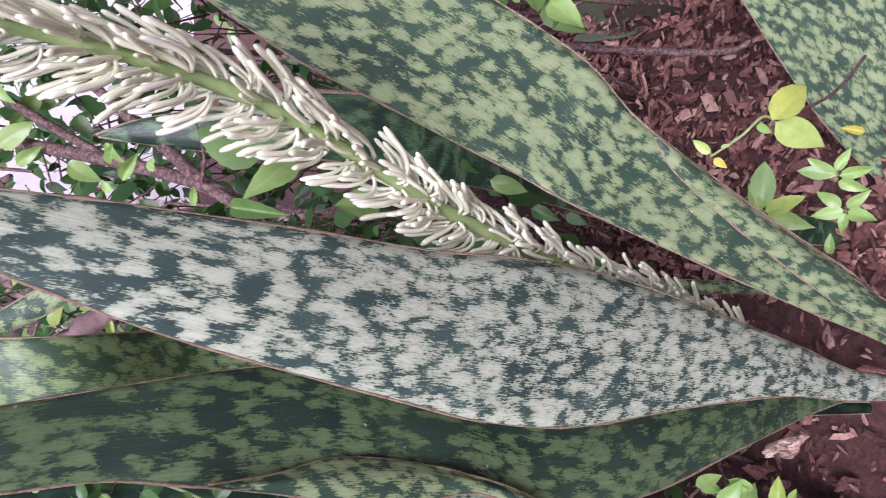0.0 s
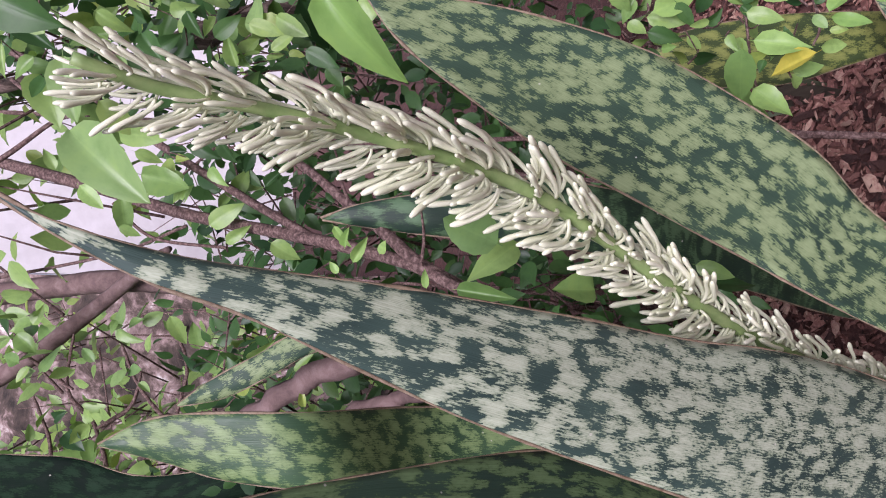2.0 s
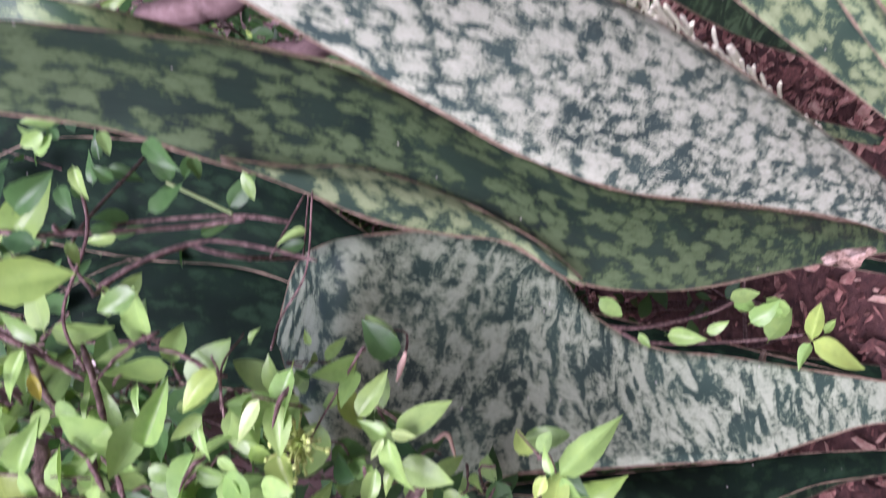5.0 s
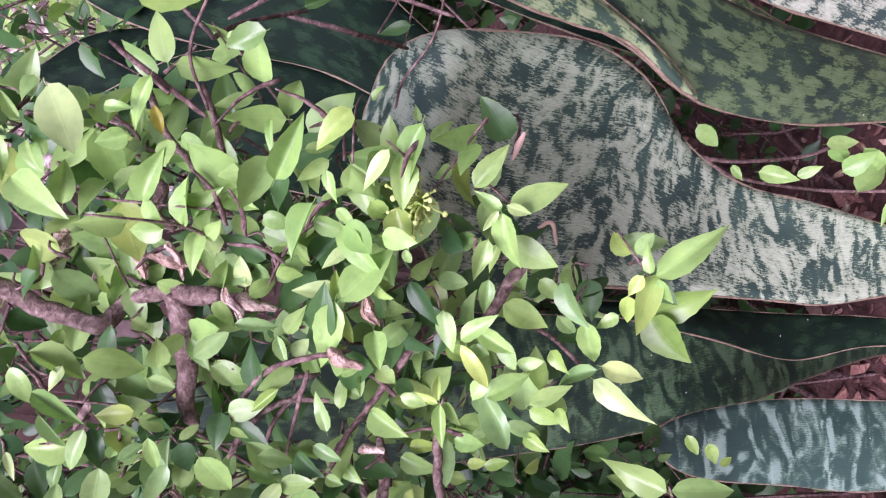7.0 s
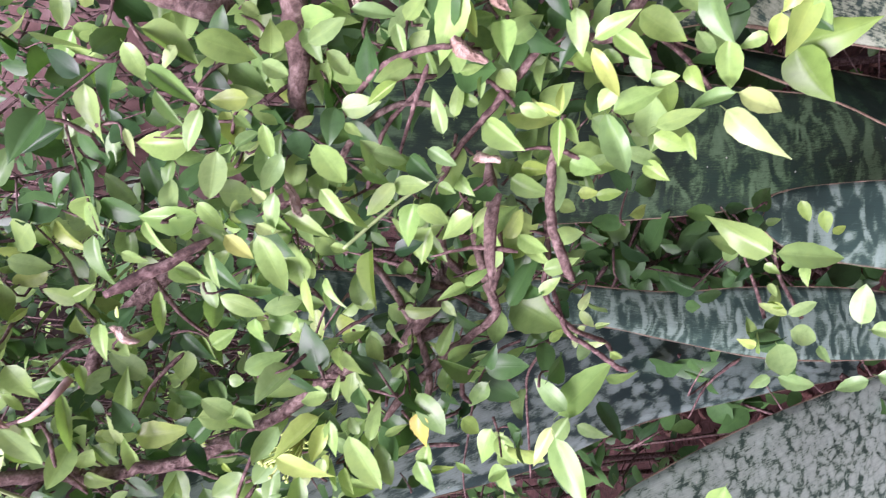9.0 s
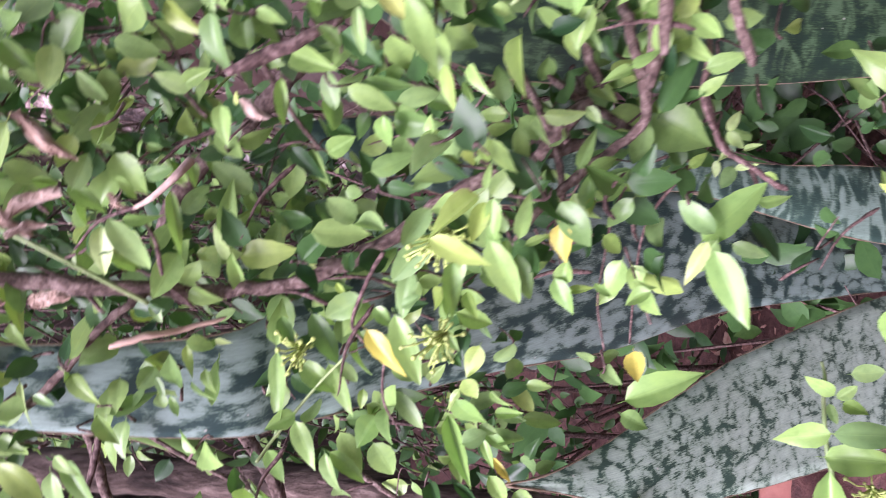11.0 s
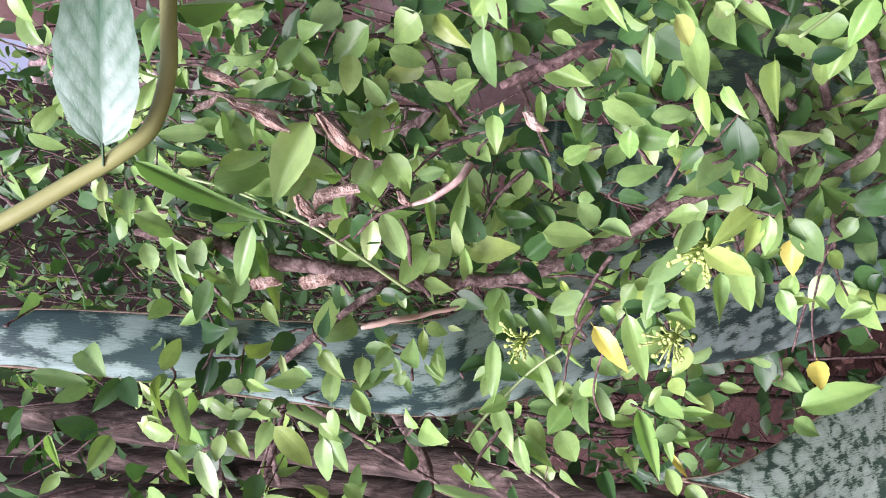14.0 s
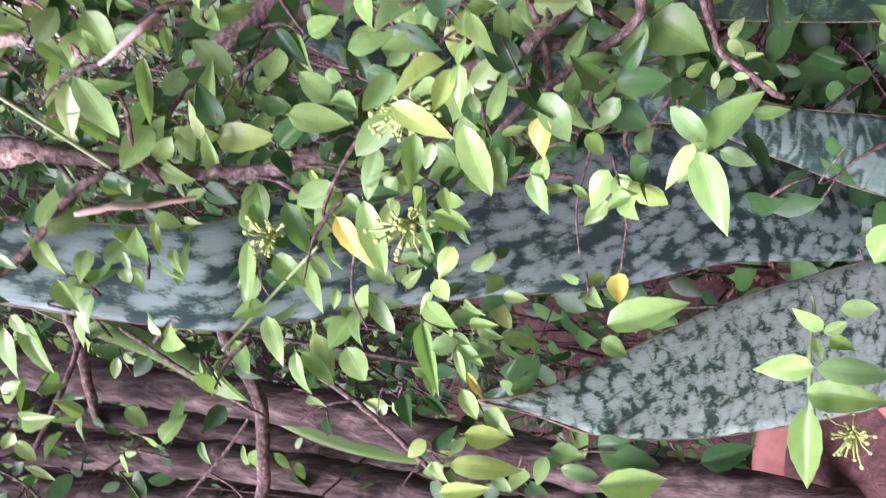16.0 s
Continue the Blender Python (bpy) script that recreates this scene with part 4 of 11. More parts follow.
blade(plant_b, [
    (-0.543, 0.241, 0.938, -0.0008, -0.0009, -0.0002),
    (-0.532, 0.239, 0.890, -0.0076, -0.0083, -0.0014),
    (-0.528, 0.239, 0.850, -0.0100, -0.0104, -0.0005),
    (-0.531, 0.241, 0.689, -0.0194, -0.0151, -0.0027),
    (-0.533, 0.261, 0.640, -0.0262, -0.0213, -0.0017),
    (-0.534, 0.287, 0.578, -0.0312, -0.0242, -0.0049),
    (-0.537, 0.316, 0.505, -0.0360, -0.0271, -0.0073),
    (-0.543, 0.349, 0.416, -0.0426, -0.0312, -0.0109),
    (-0.549, 0.386, 0.317, -0.0393, -0.0280, -0.0117),
    (-0.568, 0.412, 0.219, -0.0335, -0.0235, -0.0108),
    (-0.597, 0.445, 0.085, -0.0257, -0.0161, -0.0129),
    (-0.604, 0.454, 0.018, -0.0206, -0.0129, -0.0103),
    (-0.611, 0.462, -0.050, -0.0141, -0.0088, -0.0071),
], SKIN_BLUE, cup=0.10, label="long bluish grey mottled leaf")
blade(plant_b, [
    (-0.467, 0.372, 0.658, -0.0005, -0.0007, -0.0004),
    (-0.468, 0.367, 0.589, -0.0125, -0.0143, -0.0024),
    (-0.470, 0.363, 0.522, -0.0155, -0.0171, -0.0014),
    (-0.462, 0.367, 0.451, -0.0122, -0.0133, -0.0006),
    (-0.461, 0.368, 0.393, -0.0094, -0.0097, 0.0008),
    (-0.468, 0.368, 0.323, -0.0120, -0.0130, -0.0005),
    (-0.470, 0.368, 0.241, -0.0178, -0.0204, -0.0035),
    (-0.472, 0.373, 0.142, -0.0188, -0.0216, -0.0037),
    (-0.474, 0.375, 0.046, -0.0151, -0.0173, -0.0029),
    (-0.475, 0.377, -0.050, -0.0104, -0.0119, -0.0020),
], SKIN_BLUE_SHADED, cup=0.10, label="pale bluish leaf half hidden by the shrub")
blade(plant_b, [
    (-0.546, 0.196, 0.535, -0.0002, -0.0002, -0.0003),
    (-0.549, 0.198, 0.504, -0.0029, -0.0043, -0.0033),
    (-0.552, 0.204, 0.465, -0.0086, -0.0143, -0.0040),
    (-0.551, 0.220, 0.409, -0.0154, -0.0260, -0.0059),
    (-0.549, 0.242, 0.342, -0.0206, -0.0347, -0.0075),
    (-0.546, 0.278, 0.225, -0.0248, -0.0447, 0.0019),
    (-0.543, 0.323, 0.077, -0.0235, -0.0442, 0.0089),
    (-0.542, 0.333, 0.013, -0.0188, -0.0354, 0.0071),
    (-0.542, 0.343, -0.050, -0.0129, -0.0243, 0.0049),
], SKIN_NET, cup=0.06, label="pale leaf netted with dark green, with a sharp tip")
SPIKE = [
    (0.084, 0.273, 0.748),
    (0.080, 0.281, 0.724),
    (0.079, 0.290, 0.688),
    (0.076, 0.301, 0.646),
    (0.071, 0.311, 0.606),
    (0.062, 0.321, 0.566),
    (0.047, 0.332, 0.528),
    (0.030, 0.342, 0.490),
    (0.011, 0.355, 0.443),
    (-0.007, 0.368, 0.390),
    (-0.025, 0.382, 0.324),
    (-0.046, 0.398, 0.255),
    (-0.102, 0.431, 0.103),
]

strap = thing("strap_leaf_plant", "plant with a long bright green strap leaf behind the shrub", "plant")
blade(strap, [
    (-0.743, 0.383, 0.838, -0.0003, -0.0004, -0.0001),
    (-0.765, 0.377, 0.779, -0.0035, -0.0053, -0.0009),
    (-0.792, 0.371, 0.707, -0.0058, -0.0088, -0.0015),
    (-0.818, 0.350, 0.639, -0.0058, -0.0088, -0.0015),
    (-0.839, 0.316, 0.500, -0.0046, -0.0071, -0.0012),
    (-0.849, 0.326, 0.225, -0.0035, -0.0053, -0.0009),
    (-0.859, 0.336, -0.050, -0.0023, -0.0035, -0.0006),
], VINE_GREEN, cup=0.15, label="long bright green strap leaf")

# ---- the leafy shrub ----
shrub = thing("shrub", "small-leaved garden shrub with woody stems and bright green leaves", "shrub")
stem("branch", [(-0.486, 0.273, 0.826), (-0.477, 0.266, 0.799), (-0.472, 0.254, 0.770), (-0.462, 0.243, 0.733), (-0.466, 0.246, 0.692), (-0.458, 0.247, 0.653), (-0.439, 0.252, 0.620), (-0.404, 0.253, 0.592), (-0.385, 0.255, 0.569), (-0.376, 0.262, 0.539)], 0.0034, 0.0028, BARK, shrub, "long knobbly brown stem", knobs=0.40, sides=8)
stem("branch", [(-0.318, 0.284, 0.544), (-0.327, 0.267, 0.541), (-0.337, 0.250, 0.537), (-0.357, 0.251, 0.527), (-0.378, 0.247, 0.543), (-0.395, 0.241, 0.558), (-0.408, 0.232, 0.569)], 0.0024, 0.0016, BARK, shrub, "bent grey brown branch", knobs=0.40, sides=8)
stem("branch", [(-0.351, 0.267, 0.566), (-0.365, 0.274, 0.541), (-0.366, 0.260, 0.523)], 0.0018, 0.0021, BARK, shrub, knobs=0.20, sides=8)
stem("branch", [(-0.469, 0.449, 0.636), (-0.488, 0.439, 0.653), (-0.506, 0.427, 0.671), (-0.523, 0.414, 0.691), (-0.545, 0.397, 0.709), (-0.570, 0.375, 0.721)], 0.0075, 0.0044, BARK, shrub, "thick dark purple brown stem", knobs=0.25, sides=10)
stem("branch", [(-0.361, 0.297, 0.532), (-0.375, 0.293, 0.537), (-0.393, 0.287, 0.544), (-0.407, 0.283, 0.556), (-0.419, 0.280, 0.571), (-0.430, 0.278, 0.586)], 0.0058, 0.0040, BARK, shrub, "thick rough old stem", knobs=0.25, sides=10)
stem("branch", [(-0.337, 0.257, 0.506), (-0.346, 0.250, 0.501), (-0.356, 0.241, 0.495), (-0.357, 0.234, 0.486), (-0.359, 0.225, 0.476), (-0.359, 0.222, 0.471)], 0.0010, 0.0013, TWIG, shrub, "pruned stem with a pale cut end", knobs=0.25, sides=10)
stem("branch", [(-0.380, 0.258, 0.489), (-0.415, 0.270, 0.484), (-0.445, 0.279, 0.473), (-0.481, 0.280, 0.459), (-0.522, 0.273, 0.445)], 0.0008, 0.0007, TWIG, shrub, knobs=0.00, sides=10)
stem("branch", [(-0.402, 0.264, 0.498), (-0.414, 0.257, 0.501), (-0.420, 0.251, 0.498)], 0.0012, 0.0009, TWIG, shrub, knobs=0.30, sides=10)
stem("branch", [(-0.637, 0.289, 0.742), (-0.651, 0.266, 0.744), (-0.664, 0.242, 0.750), (-0.675, 0.219, 0.756)], 0.0017, 0.0015, TWIG, shrub, knobs=0.10, sides=10)
stem("branch", [(-0.297, 0.282, 0.541), (-0.311, 0.270, 0.538), (-0.323, 0.259, 0.535), (-0.338, 0.246, 0.535)], 0.0031, 0.0028, BARK, shrub, knobs=0.30, sides=10)
stem("branch", [(-0.366, 0.262, 0.687), (-0.360, 0.269, 0.671), (-0.354, 0.273, 0.660), (-0.347, 0.279, 0.647)], 0.0030, 0.0022, TWIG, shrub, knobs=0.20, sides=10)
stem("branch", [(-0.378, 0.251, 0.564), (-0.366, 0.259, 0.555), (-0.356, 0.262, 0.547)], 0.0043, 0.0038, BARK, shrub, knobs=0.30, sides=10)
stem("branch", [(-0.376, 0.289, 0.674), (-0.396, 0.282, 0.658), (-0.413, 0.285, 0.645)], 0.0013, 0.0007, TWIG, shrub, knobs=0.00, sides=8)
stem("branch", [(-0.431, 0.311, 0.819), (-0.423, 0.304, 0.797), (-0.418, 0.297, 0.780), (-0.415, 0.280, 0.753), (-0.417, 0.269, 0.736)], 0.0013, 0.0009, BARK, shrub, knobs=0.20, sides=8)
stem("branch", [(-0.427, 0.229, 0.734), (-0.416, 0.233, 0.726), (-0.407, 0.233, 0.713)], 0.0005, 0.0008, TWIG, shrub, knobs=0.00, sides=8)
stem("branch", [(-0.407, 0.232, 0.714), (-0.398, 0.228, 0.708), (-0.389, 0.229, 0.701), (-0.387, 0.237, 0.696)], 0.0008, 0.0017, PEEL, shrub, "pale peeled dead twig", knobs=0.00, sides=8)
stem("branch", [(-0.432, 0.257, 0.802), (-0.427, 0.247, 0.781), (-0.421, 0.228, 0.753), (-0.427, 0.221, 0.733), (-0.441, 0.217, 0.708)], 0.0006, 0.0008, STALK, shrub, "thin green shoot", knobs=0.00, sides=8)
stem("branch", [(-0.551, 0.218, 0.801), (-0.541, 0.223, 0.789), (-0.530, 0.227, 0.763), (-0.513, 0.234, 0.747), (-0.471, 0.232, 0.725), (-0.463, 0.241, 0.711)], 0.0022, 0.0016, BARK, shrub, knobs=0.20, sides=8)
stem("branch", [(-0.471, 0.219, 0.723), (-0.467, 0.222, 0.709), (-0.469, 0.229, 0.694), (-0.465, 0.232, 0.678)], 0.0015, 0.0009, DRY, shrub, knobs=0.30, sides=8)
stem("branch", [(-0.456, 0.214, 0.624), (-0.452, 0.222, 0.629), (-0.433, 0.232, 0.624), (-0.424, 0.236, 0.620)], 0.0007, 0.0011, TWIG, shrub, knobs=0.00, sides=8)
stem("branch", [(-0.526, 0.199, 0.661), (-0.519, 0.210, 0.652), (-0.495, 0.220, 0.637), (-0.471, 0.219, 0.628)], 0.0008, 0.0007, STALK, shrub, knobs=0.00, sides=8)
stem("branch", [(-0.432, 0.196, 0.529), (-0.419, 0.210, 0.533), (-0.406, 0.224, 0.531), (-0.389, 0.237, 0.529), (-0.375, 0.245, 0.522), (-0.366, 0.245, 0.513)], 0.0004, 0.0007, TWIG, shrub, knobs=0.00, sides=8)
stem("branch", [(-0.379, 0.243, 0.461), (-0.373, 0.251, 0.464), (-0.358, 0.246, 0.490), (-0.339, 0.248, 0.510), (-0.324, 0.260, 0.510), (-0.311, 0.279, 0.513)], 0.0010, 0.0013, TWIG, shrub, knobs=0.25, sides=8)
stem("branch", [(-0.355, 0.303, 0.625), (-0.368, 0.284, 0.616), (-0.373, 0.275, 0.601), (-0.378, 0.268, 0.593)], 0.0016, 0.0009, BARK, shrub, knobs=0.20, sides=8)
stem("branch", [(-0.393, 0.250, 0.605), (-0.367, 0.259, 0.600), (-0.362, 0.259, 0.598)], 0.0007, 0.0004, TWIG, shrub, knobs=0.00, sides=8)
stem("branch", [(-0.498, 0.198, 0.601), (-0.483, 0.205, 0.611), (-0.459, 0.212, 0.614), (-0.440, 0.215, 0.612)], 0.0005, 0.0007, TWIG, shrub, knobs=0.00, sides=8)
stem("branch", [(-0.366, 0.280, 0.524), (-0.343, 0.274, 0.550), (-0.326, 0.288, 0.549)], 0.0020, 0.0020, BARK, shrub, knobs=0.20, sides=8)
stem("branch", [(-0.410, 0.238, 0.547), (-0.386, 0.250, 0.551), (-0.364, 0.262, 0.566), (-0.348, 0.276, 0.583)], 0.0017, 0.0015, BARK, shrub, knobs=0.20, sides=8)
stem("branch", [(-0.384, 0.224, 0.536), (-0.382, 0.228, 0.540), (-0.377, 0.233, 0.539), (-0.370, 0.236, 0.534)], 0.0011, 0.0009, TWIG, shrub, knobs=0.30, sides=8)
stem("branch", [(-0.247, 0.319, 0.710), (-0.253, 0.313, 0.693), (-0.258, 0.311, 0.681), (-0.259, 0.302, 0.667), (-0.256, 0.293, 0.653), (-0.249, 0.302, 0.645), (-0.233, 0.281, 0.622), (-0.229, 0.278, 0.614)], 0.0035, 0.0032, BARK, shrub, "thick crooked grey brown stem", knobs=0.30, sides=8)
stem("branch", [(-0.191, 0.329, 0.686), (-0.195, 0.319, 0.669), (-0.200, 0.305, 0.649), (-0.201, 0.298, 0.639), (-0.209, 0.293, 0.640), (-0.213, 0.289, 0.633)], 0.0028, 0.0018, BARK, shrub, knobs=0.25, sides=8)
stem("branch", [(-0.236, 0.286, 0.632), (-0.247, 0.282, 0.627), (-0.277, 0.275, 0.622), (-0.284, 0.271, 0.618)], 0.0044, 0.0034, BARK, shrub, "thick rough stem with scars", knobs=0.30, sides=8)
stem("branch", [(-0.282, 0.261, 0.610), (-0.267, 0.263, 0.605), (-0.250, 0.259, 0.598), (-0.238, 0.250, 0.588), (-0.233, 0.249, 0.573)], 0.0012, 0.0010, TWIG, shrub, knobs=0.20, sides=8)
stem("branch", [(-0.243, 0.250, 0.586), (-0.266, 0.257, 0.585), (-0.289, 0.259, 0.585)], 0.0010, 0.0006, TWIG, shrub, knobs=0.20, sides=8)
stem("branch", [(-0.223, 0.266, 0.537), (-0.239, 0.257, 0.549), (-0.262, 0.261, 0.555), (-0.279, 0.255, 0.566), (-0.294, 0.250, 0.570)], 0.0017, 0.0011, TWIG, shrub, knobs=0.20, sides=8)
stem("branch", [(-0.291, 0.250, 0.546), (-0.301, 0.243, 0.548), (-0.317, 0.232, 0.546)], 0.0026, 0.0028, BARK, shrub, knobs=0.25, sides=8)
stem("branch", [(-0.170, 0.316, 0.647), (-0.184, 0.305, 0.639), (-0.193, 0.291, 0.626), (-0.202, 0.286, 0.621)], 0.0014, 0.0010, BARK, shrub, knobs=0.20, sides=8)
stem("branch", [(-0.164, 0.306, 0.629), (-0.179, 0.293, 0.622), (-0.195, 0.284, 0.618)], 0.0013, 0.0011, BARK, shrub, knobs=0.20, sides=8)
stem("branch", [(-0.203, 0.267, 0.505), (-0.211, 0.267, 0.512), (-0.228, 0.265, 0.517), (-0.231, 0.264, 0.529)], 0.0030, 0.0019, BARK, shrub, knobs=0.25, sides=8)
stem("branch", [(-0.295, 0.266, 0.605), (-0.282, 0.270, 0.598), (-0.267, 0.265, 0.588), (-0.262, 0.259, 0.573)], 0.0015, 0.0010, BARK, shrub, knobs=0.20, sides=8)
stem("branch", [(-0.303, 0.262, 0.593), (-0.281, 0.269, 0.590), (-0.256, 0.260, 0.583)], 0.0011, 0.0008, TWIG, shrub, knobs=0.20, sides=8)
stem("branch", [(-0.289, 0.275, 0.659), (-0.270, 0.276, 0.652), (-0.259, 0.281, 0.652)], 0.0018, 0.0014, BARK, shrub, knobs=0.20, sides=8)
stem("branch", [(-0.309, 0.233, 0.604), (-0.292, 0.241, 0.586), (-0.278, 0.241, 0.573)], 0.0007, 0.0006, STALK, shrub, "thin green shoot", knobs=0.00, sides=8)
stem("branch", [(-0.287, 0.272, 0.649), (-0.285, 0.272, 0.624), (-0.300, 0.266, 0.593)], 0.0006, 0.0007, TWIG, shrub, knobs=0.00, sides=8)
stem("branch", [(-0.211, 0.278, 0.616), (-0.209, 0.273, 0.605), (-0.212, 0.269, 0.597)], 0.0008, 0.0008, TWIG, shrub, knobs=0.20, sides=8)
stem("branch", [(-0.154, 0.278, 0.518), (-0.160, 0.278, 0.519), (-0.164, 0.275, 0.521)], 0.0014, 0.0012, DRY, shrub, knobs=0.50, sides=8)
stem("branch", [(-0.195, 0.273, 0.493), (-0.187, 0.275, 0.497), (-0.189, 0.273, 0.503)], 0.0009, 0.0009, DRY, shrub, knobs=0.50, sides=8)
stem("branch", [(-0.245, 0.261, 0.467), (-0.234, 0.268, 0.484), (-0.224, 0.264, 0.507)], 0.0009, 0.0011, TWIG, shrub, knobs=0.00, sides=8)
stem("branch", [(-0.261, 0.262, 0.527), (-0.282, 0.254, 0.526), (-0.299, 0.240, 0.523), (-0.313, 0.227, 0.514)], 0.0018, 0.0022, BARK, shrub, knobs=0.30, sides=8)
stem("branch", [(-0.138, 0.290, 0.625), (-0.126, 0.287, 0.610), (-0.119, 0.287, 0.593), (-0.119, 0.284, 0.575), (-0.120, 0.274, 0.557)], 0.0007, 0.0006, TWIG, shrub, knobs=0.20, sides=8)
stem("branch", [(-0.153, 0.295, 0.659), (-0.163, 0.296, 0.643), (-0.172, 0.293, 0.627)], 0.0011, 0.0010, TWIG, shrub, knobs=0.20, sides=8)
stem("branch", [(-0.119, 0.292, 0.639), (-0.121, 0.294, 0.633), (-0.118, 0.302, 0.598), (-0.113, 0.299, 0.579)], 0.0009, 0.0008, TWIG, shrub, knobs=0.00, sides=8)
stem("branch", [(-0.170, 0.295, 0.627), (-0.151, 0.298, 0.635), (-0.121, 0.291, 0.629), (-0.106, 0.298, 0.632)], 0.0006, 0.0006, TWIG, shrub, knobs=0.00, sides=8)
stem("branch", [(-0.168, 0.255, 0.585), (-0.152, 0.257, 0.587), (-0.156, 0.298, 0.575)], 0.0004, 0.0004, TWIG, shrub, knobs=0.00, sides=8)
stem("branch", [(-0.154, 0.279, 0.568), (-0.147, 0.293, 0.563), (-0.128, 0.289, 0.557), (-0.099, 0.290, 0.558)], 0.0005, 0.0004, TWIG, shrub, knobs=0.00, sides=8)
sprout(shrub, (-0.386, 0.281, 0.785), (-0.379, 0.286, 0.787), (0.45, -0.84, 0.31), 0.60, "s")
sprout(shrub, (-0.386, 0.278, 0.770), (-0.378, 0.288, 0.764), (0.44, -0.77, 0.46), 0.60, "s")
sprout(shrub, (-0.383, 0.290, 0.766), (-0.393, 0.282, 0.752), (0.53, -0.82, 0.23), 0.55, "g")
sprout(shrub, (-0.388, 0.278, 0.772), (-0.396, 0.278, 0.761), (0.36, -0.90, 0.23), 0.50, "s")
sprout(shrub, (-0.392, 0.281, 0.751), (-0.392, 0.277, 0.745), (0.44, -0.85, 0.30), 0.80, "s")
sprout(shrub, (-0.397, 0.276, 0.746), (-0.397, 0.275, 0.736), (0.58, -0.82, -0.01), 0.90, "s")
sprout(shrub, (-0.387, 0.287, 0.730), (-0.405, 0.283, 0.728), (0.40, -0.92, -0.02), 0.50, "g")
sprout(shrub, (-0.400, 0.276, 0.726), (-0.409, 0.264, 0.730), (0.65, -0.58, 0.49), 0.60, "g")
sprout(shrub, (-0.397, 0.283, 0.720), (-0.403, 0.279, 0.728), (0.41, -0.88, 0.25), 0.40, "l")
sprout(shrub, (-0.378, 0.292, 0.728), (-0.380, 0.290, 0.711), (0.37, -0.91, 0.19), 0.55, "g")
sprout(shrub, (-0.382, 0.289, 0.712), (-0.392, 0.293, 0.727), (0.55, -0.79, 0.25), 0.50, "s")
sprout(shrub, (-0.362, 0.297, 0.719), (-0.378, 0.297, 0.727), (0.46, -0.78, 0.41), 0.90, "g")
sprout(shrub, (-0.367, 0.302, 0.751), (-0.376, 0.292, 0.760), (0.48, -0.84, 0.28), 0.80, "s")
sprout(shrub, (-0.370, 0.294, 0.738), (-0.390, 0.294, 0.747), (0.59, -0.51, 0.63), 0.70, "g")
sprout(shrub, (-0.375, 0.293, 0.759), (-0.380, 0.287, 0.763), (0.54, -0.64, 0.54), 0.70, "y")
sprout(shrub, (-0.403, 0.288, 0.795), (-0.394, 0.289, 0.788), (0.51, -0.85, 0.08), 0.50, "g")
sprout(shrub, (-0.403, 0.284, 0.788), (-0.407, 0.288, 0.778), (-0.23, -0.93, 0.30), 0.40, "g")
sprout(shrub, (-0.423, 0.253, 0.783), (-0.417, 0.256, 0.759), (0.64, -0.73, 0.22), 0.30, "y")
sprout(shrub, (-0.404, 0.260, 0.775), (-0.414, 0.258, 0.764), (0.58, -0.37, 0.72), 0.40, "y")
sprout(shrub, (-0.429, 0.258, 0.805), (-0.434, 0.257, 0.799), (0.54, -0.72, 0.43), 0.70, "p")
sprout(shrub, (-0.427, 0.263, 0.806), (-0.428, 0.264, 0.792), (0.64, -0.77, 0.00), 0.50, "y")
sprout(shrub, (-0.415, 0.258, 0.785), (-0.419, 0.256, 0.777), (0.69, -0.70, 0.21), 0.60, "s")
sprout(shrub, (-0.422, 0.276, 0.796), (-0.424, 0.271, 0.816), (0.49, -0.86, 0.12), 0.40, "s")
sprout(shrub, (-0.431, 0.273, 0.821), (-0.435, 0.263, 0.818), (0.28, -0.92, -0.29), 0.80, "s")
sprout(shrub, (-0.358, 0.288, 0.694), (-0.376, 0.274, 0.687), (0.30, -0.85, 0.43), 0.52, "s")
sprout(shrub, (-0.350, 0.298, 0.696), (-0.361, 0.293, 0.692), (0.43, -0.69, 0.58), 0.60, "s")
sprout(shrub, (-0.365, 0.303, 0.711), (-0.369, 0.288, 0.697), (0.13, -0.89, 0.43), 0.50, "g")
sprout(shrub, (-0.376, 0.256, 0.688), (-0.385, 0.244, 0.685), (0.73, -0.65, 0.24), 0.50, "y")
sprout(shrub, (-0.385, 0.277, 0.699), (-0.382, 0.279, 0.713), (0.45, -0.78, 0.43), 0.60, "g")
sprout(shrub, (-0.382, 0.276, 0.701), (-0.374, 0.276, 0.692), (0.36, -0.82, 0.44), 0.60, "g")
sprout(shrub, (-0.380, 0.263, 0.682), (-0.376, 0.266, 0.683), (0.32, -0.65, 0.69), 0.50, "l")
sprout(shrub, (-0.444, 0.249, 0.832), (-0.438, 0.257, 0.835), (0.51, -0.82, 0.26), 0.45, "p")
sprout(shrub, (-0.446, 0.251, 0.833), (-0.451, 0.244, 0.830), (0.41, -0.82, 0.40), 0.50, "p")
sprout(shrub, (-0.445, 0.249, 0.830), (-0.450, 0.249, 0.824), (0.85, -0.52, 0.09), 0.30, "p")
sprout(shrub, (-0.449, 0.249, 0.821), (-0.459, 0.250, 0.806), (0.72, -0.45, 0.52), 0.50, "s")
sprout(shrub, (-0.458, 0.242, 0.816), (-0.470, 0.237, 0.811), (0.87, -0.48, -0.09), 0.60, "s")
sprout(shrub, (-0.458, 0.248, 0.794), (-0.469, 0.237, 0.796), (0.84, -0.42, 0.34), 0.60, "s")
sprout(shrub, (-0.464, 0.249, 0.806), (-0.470, 0.230, 0.800), (0.76, -0.57, 0.30), 0.30, "s")
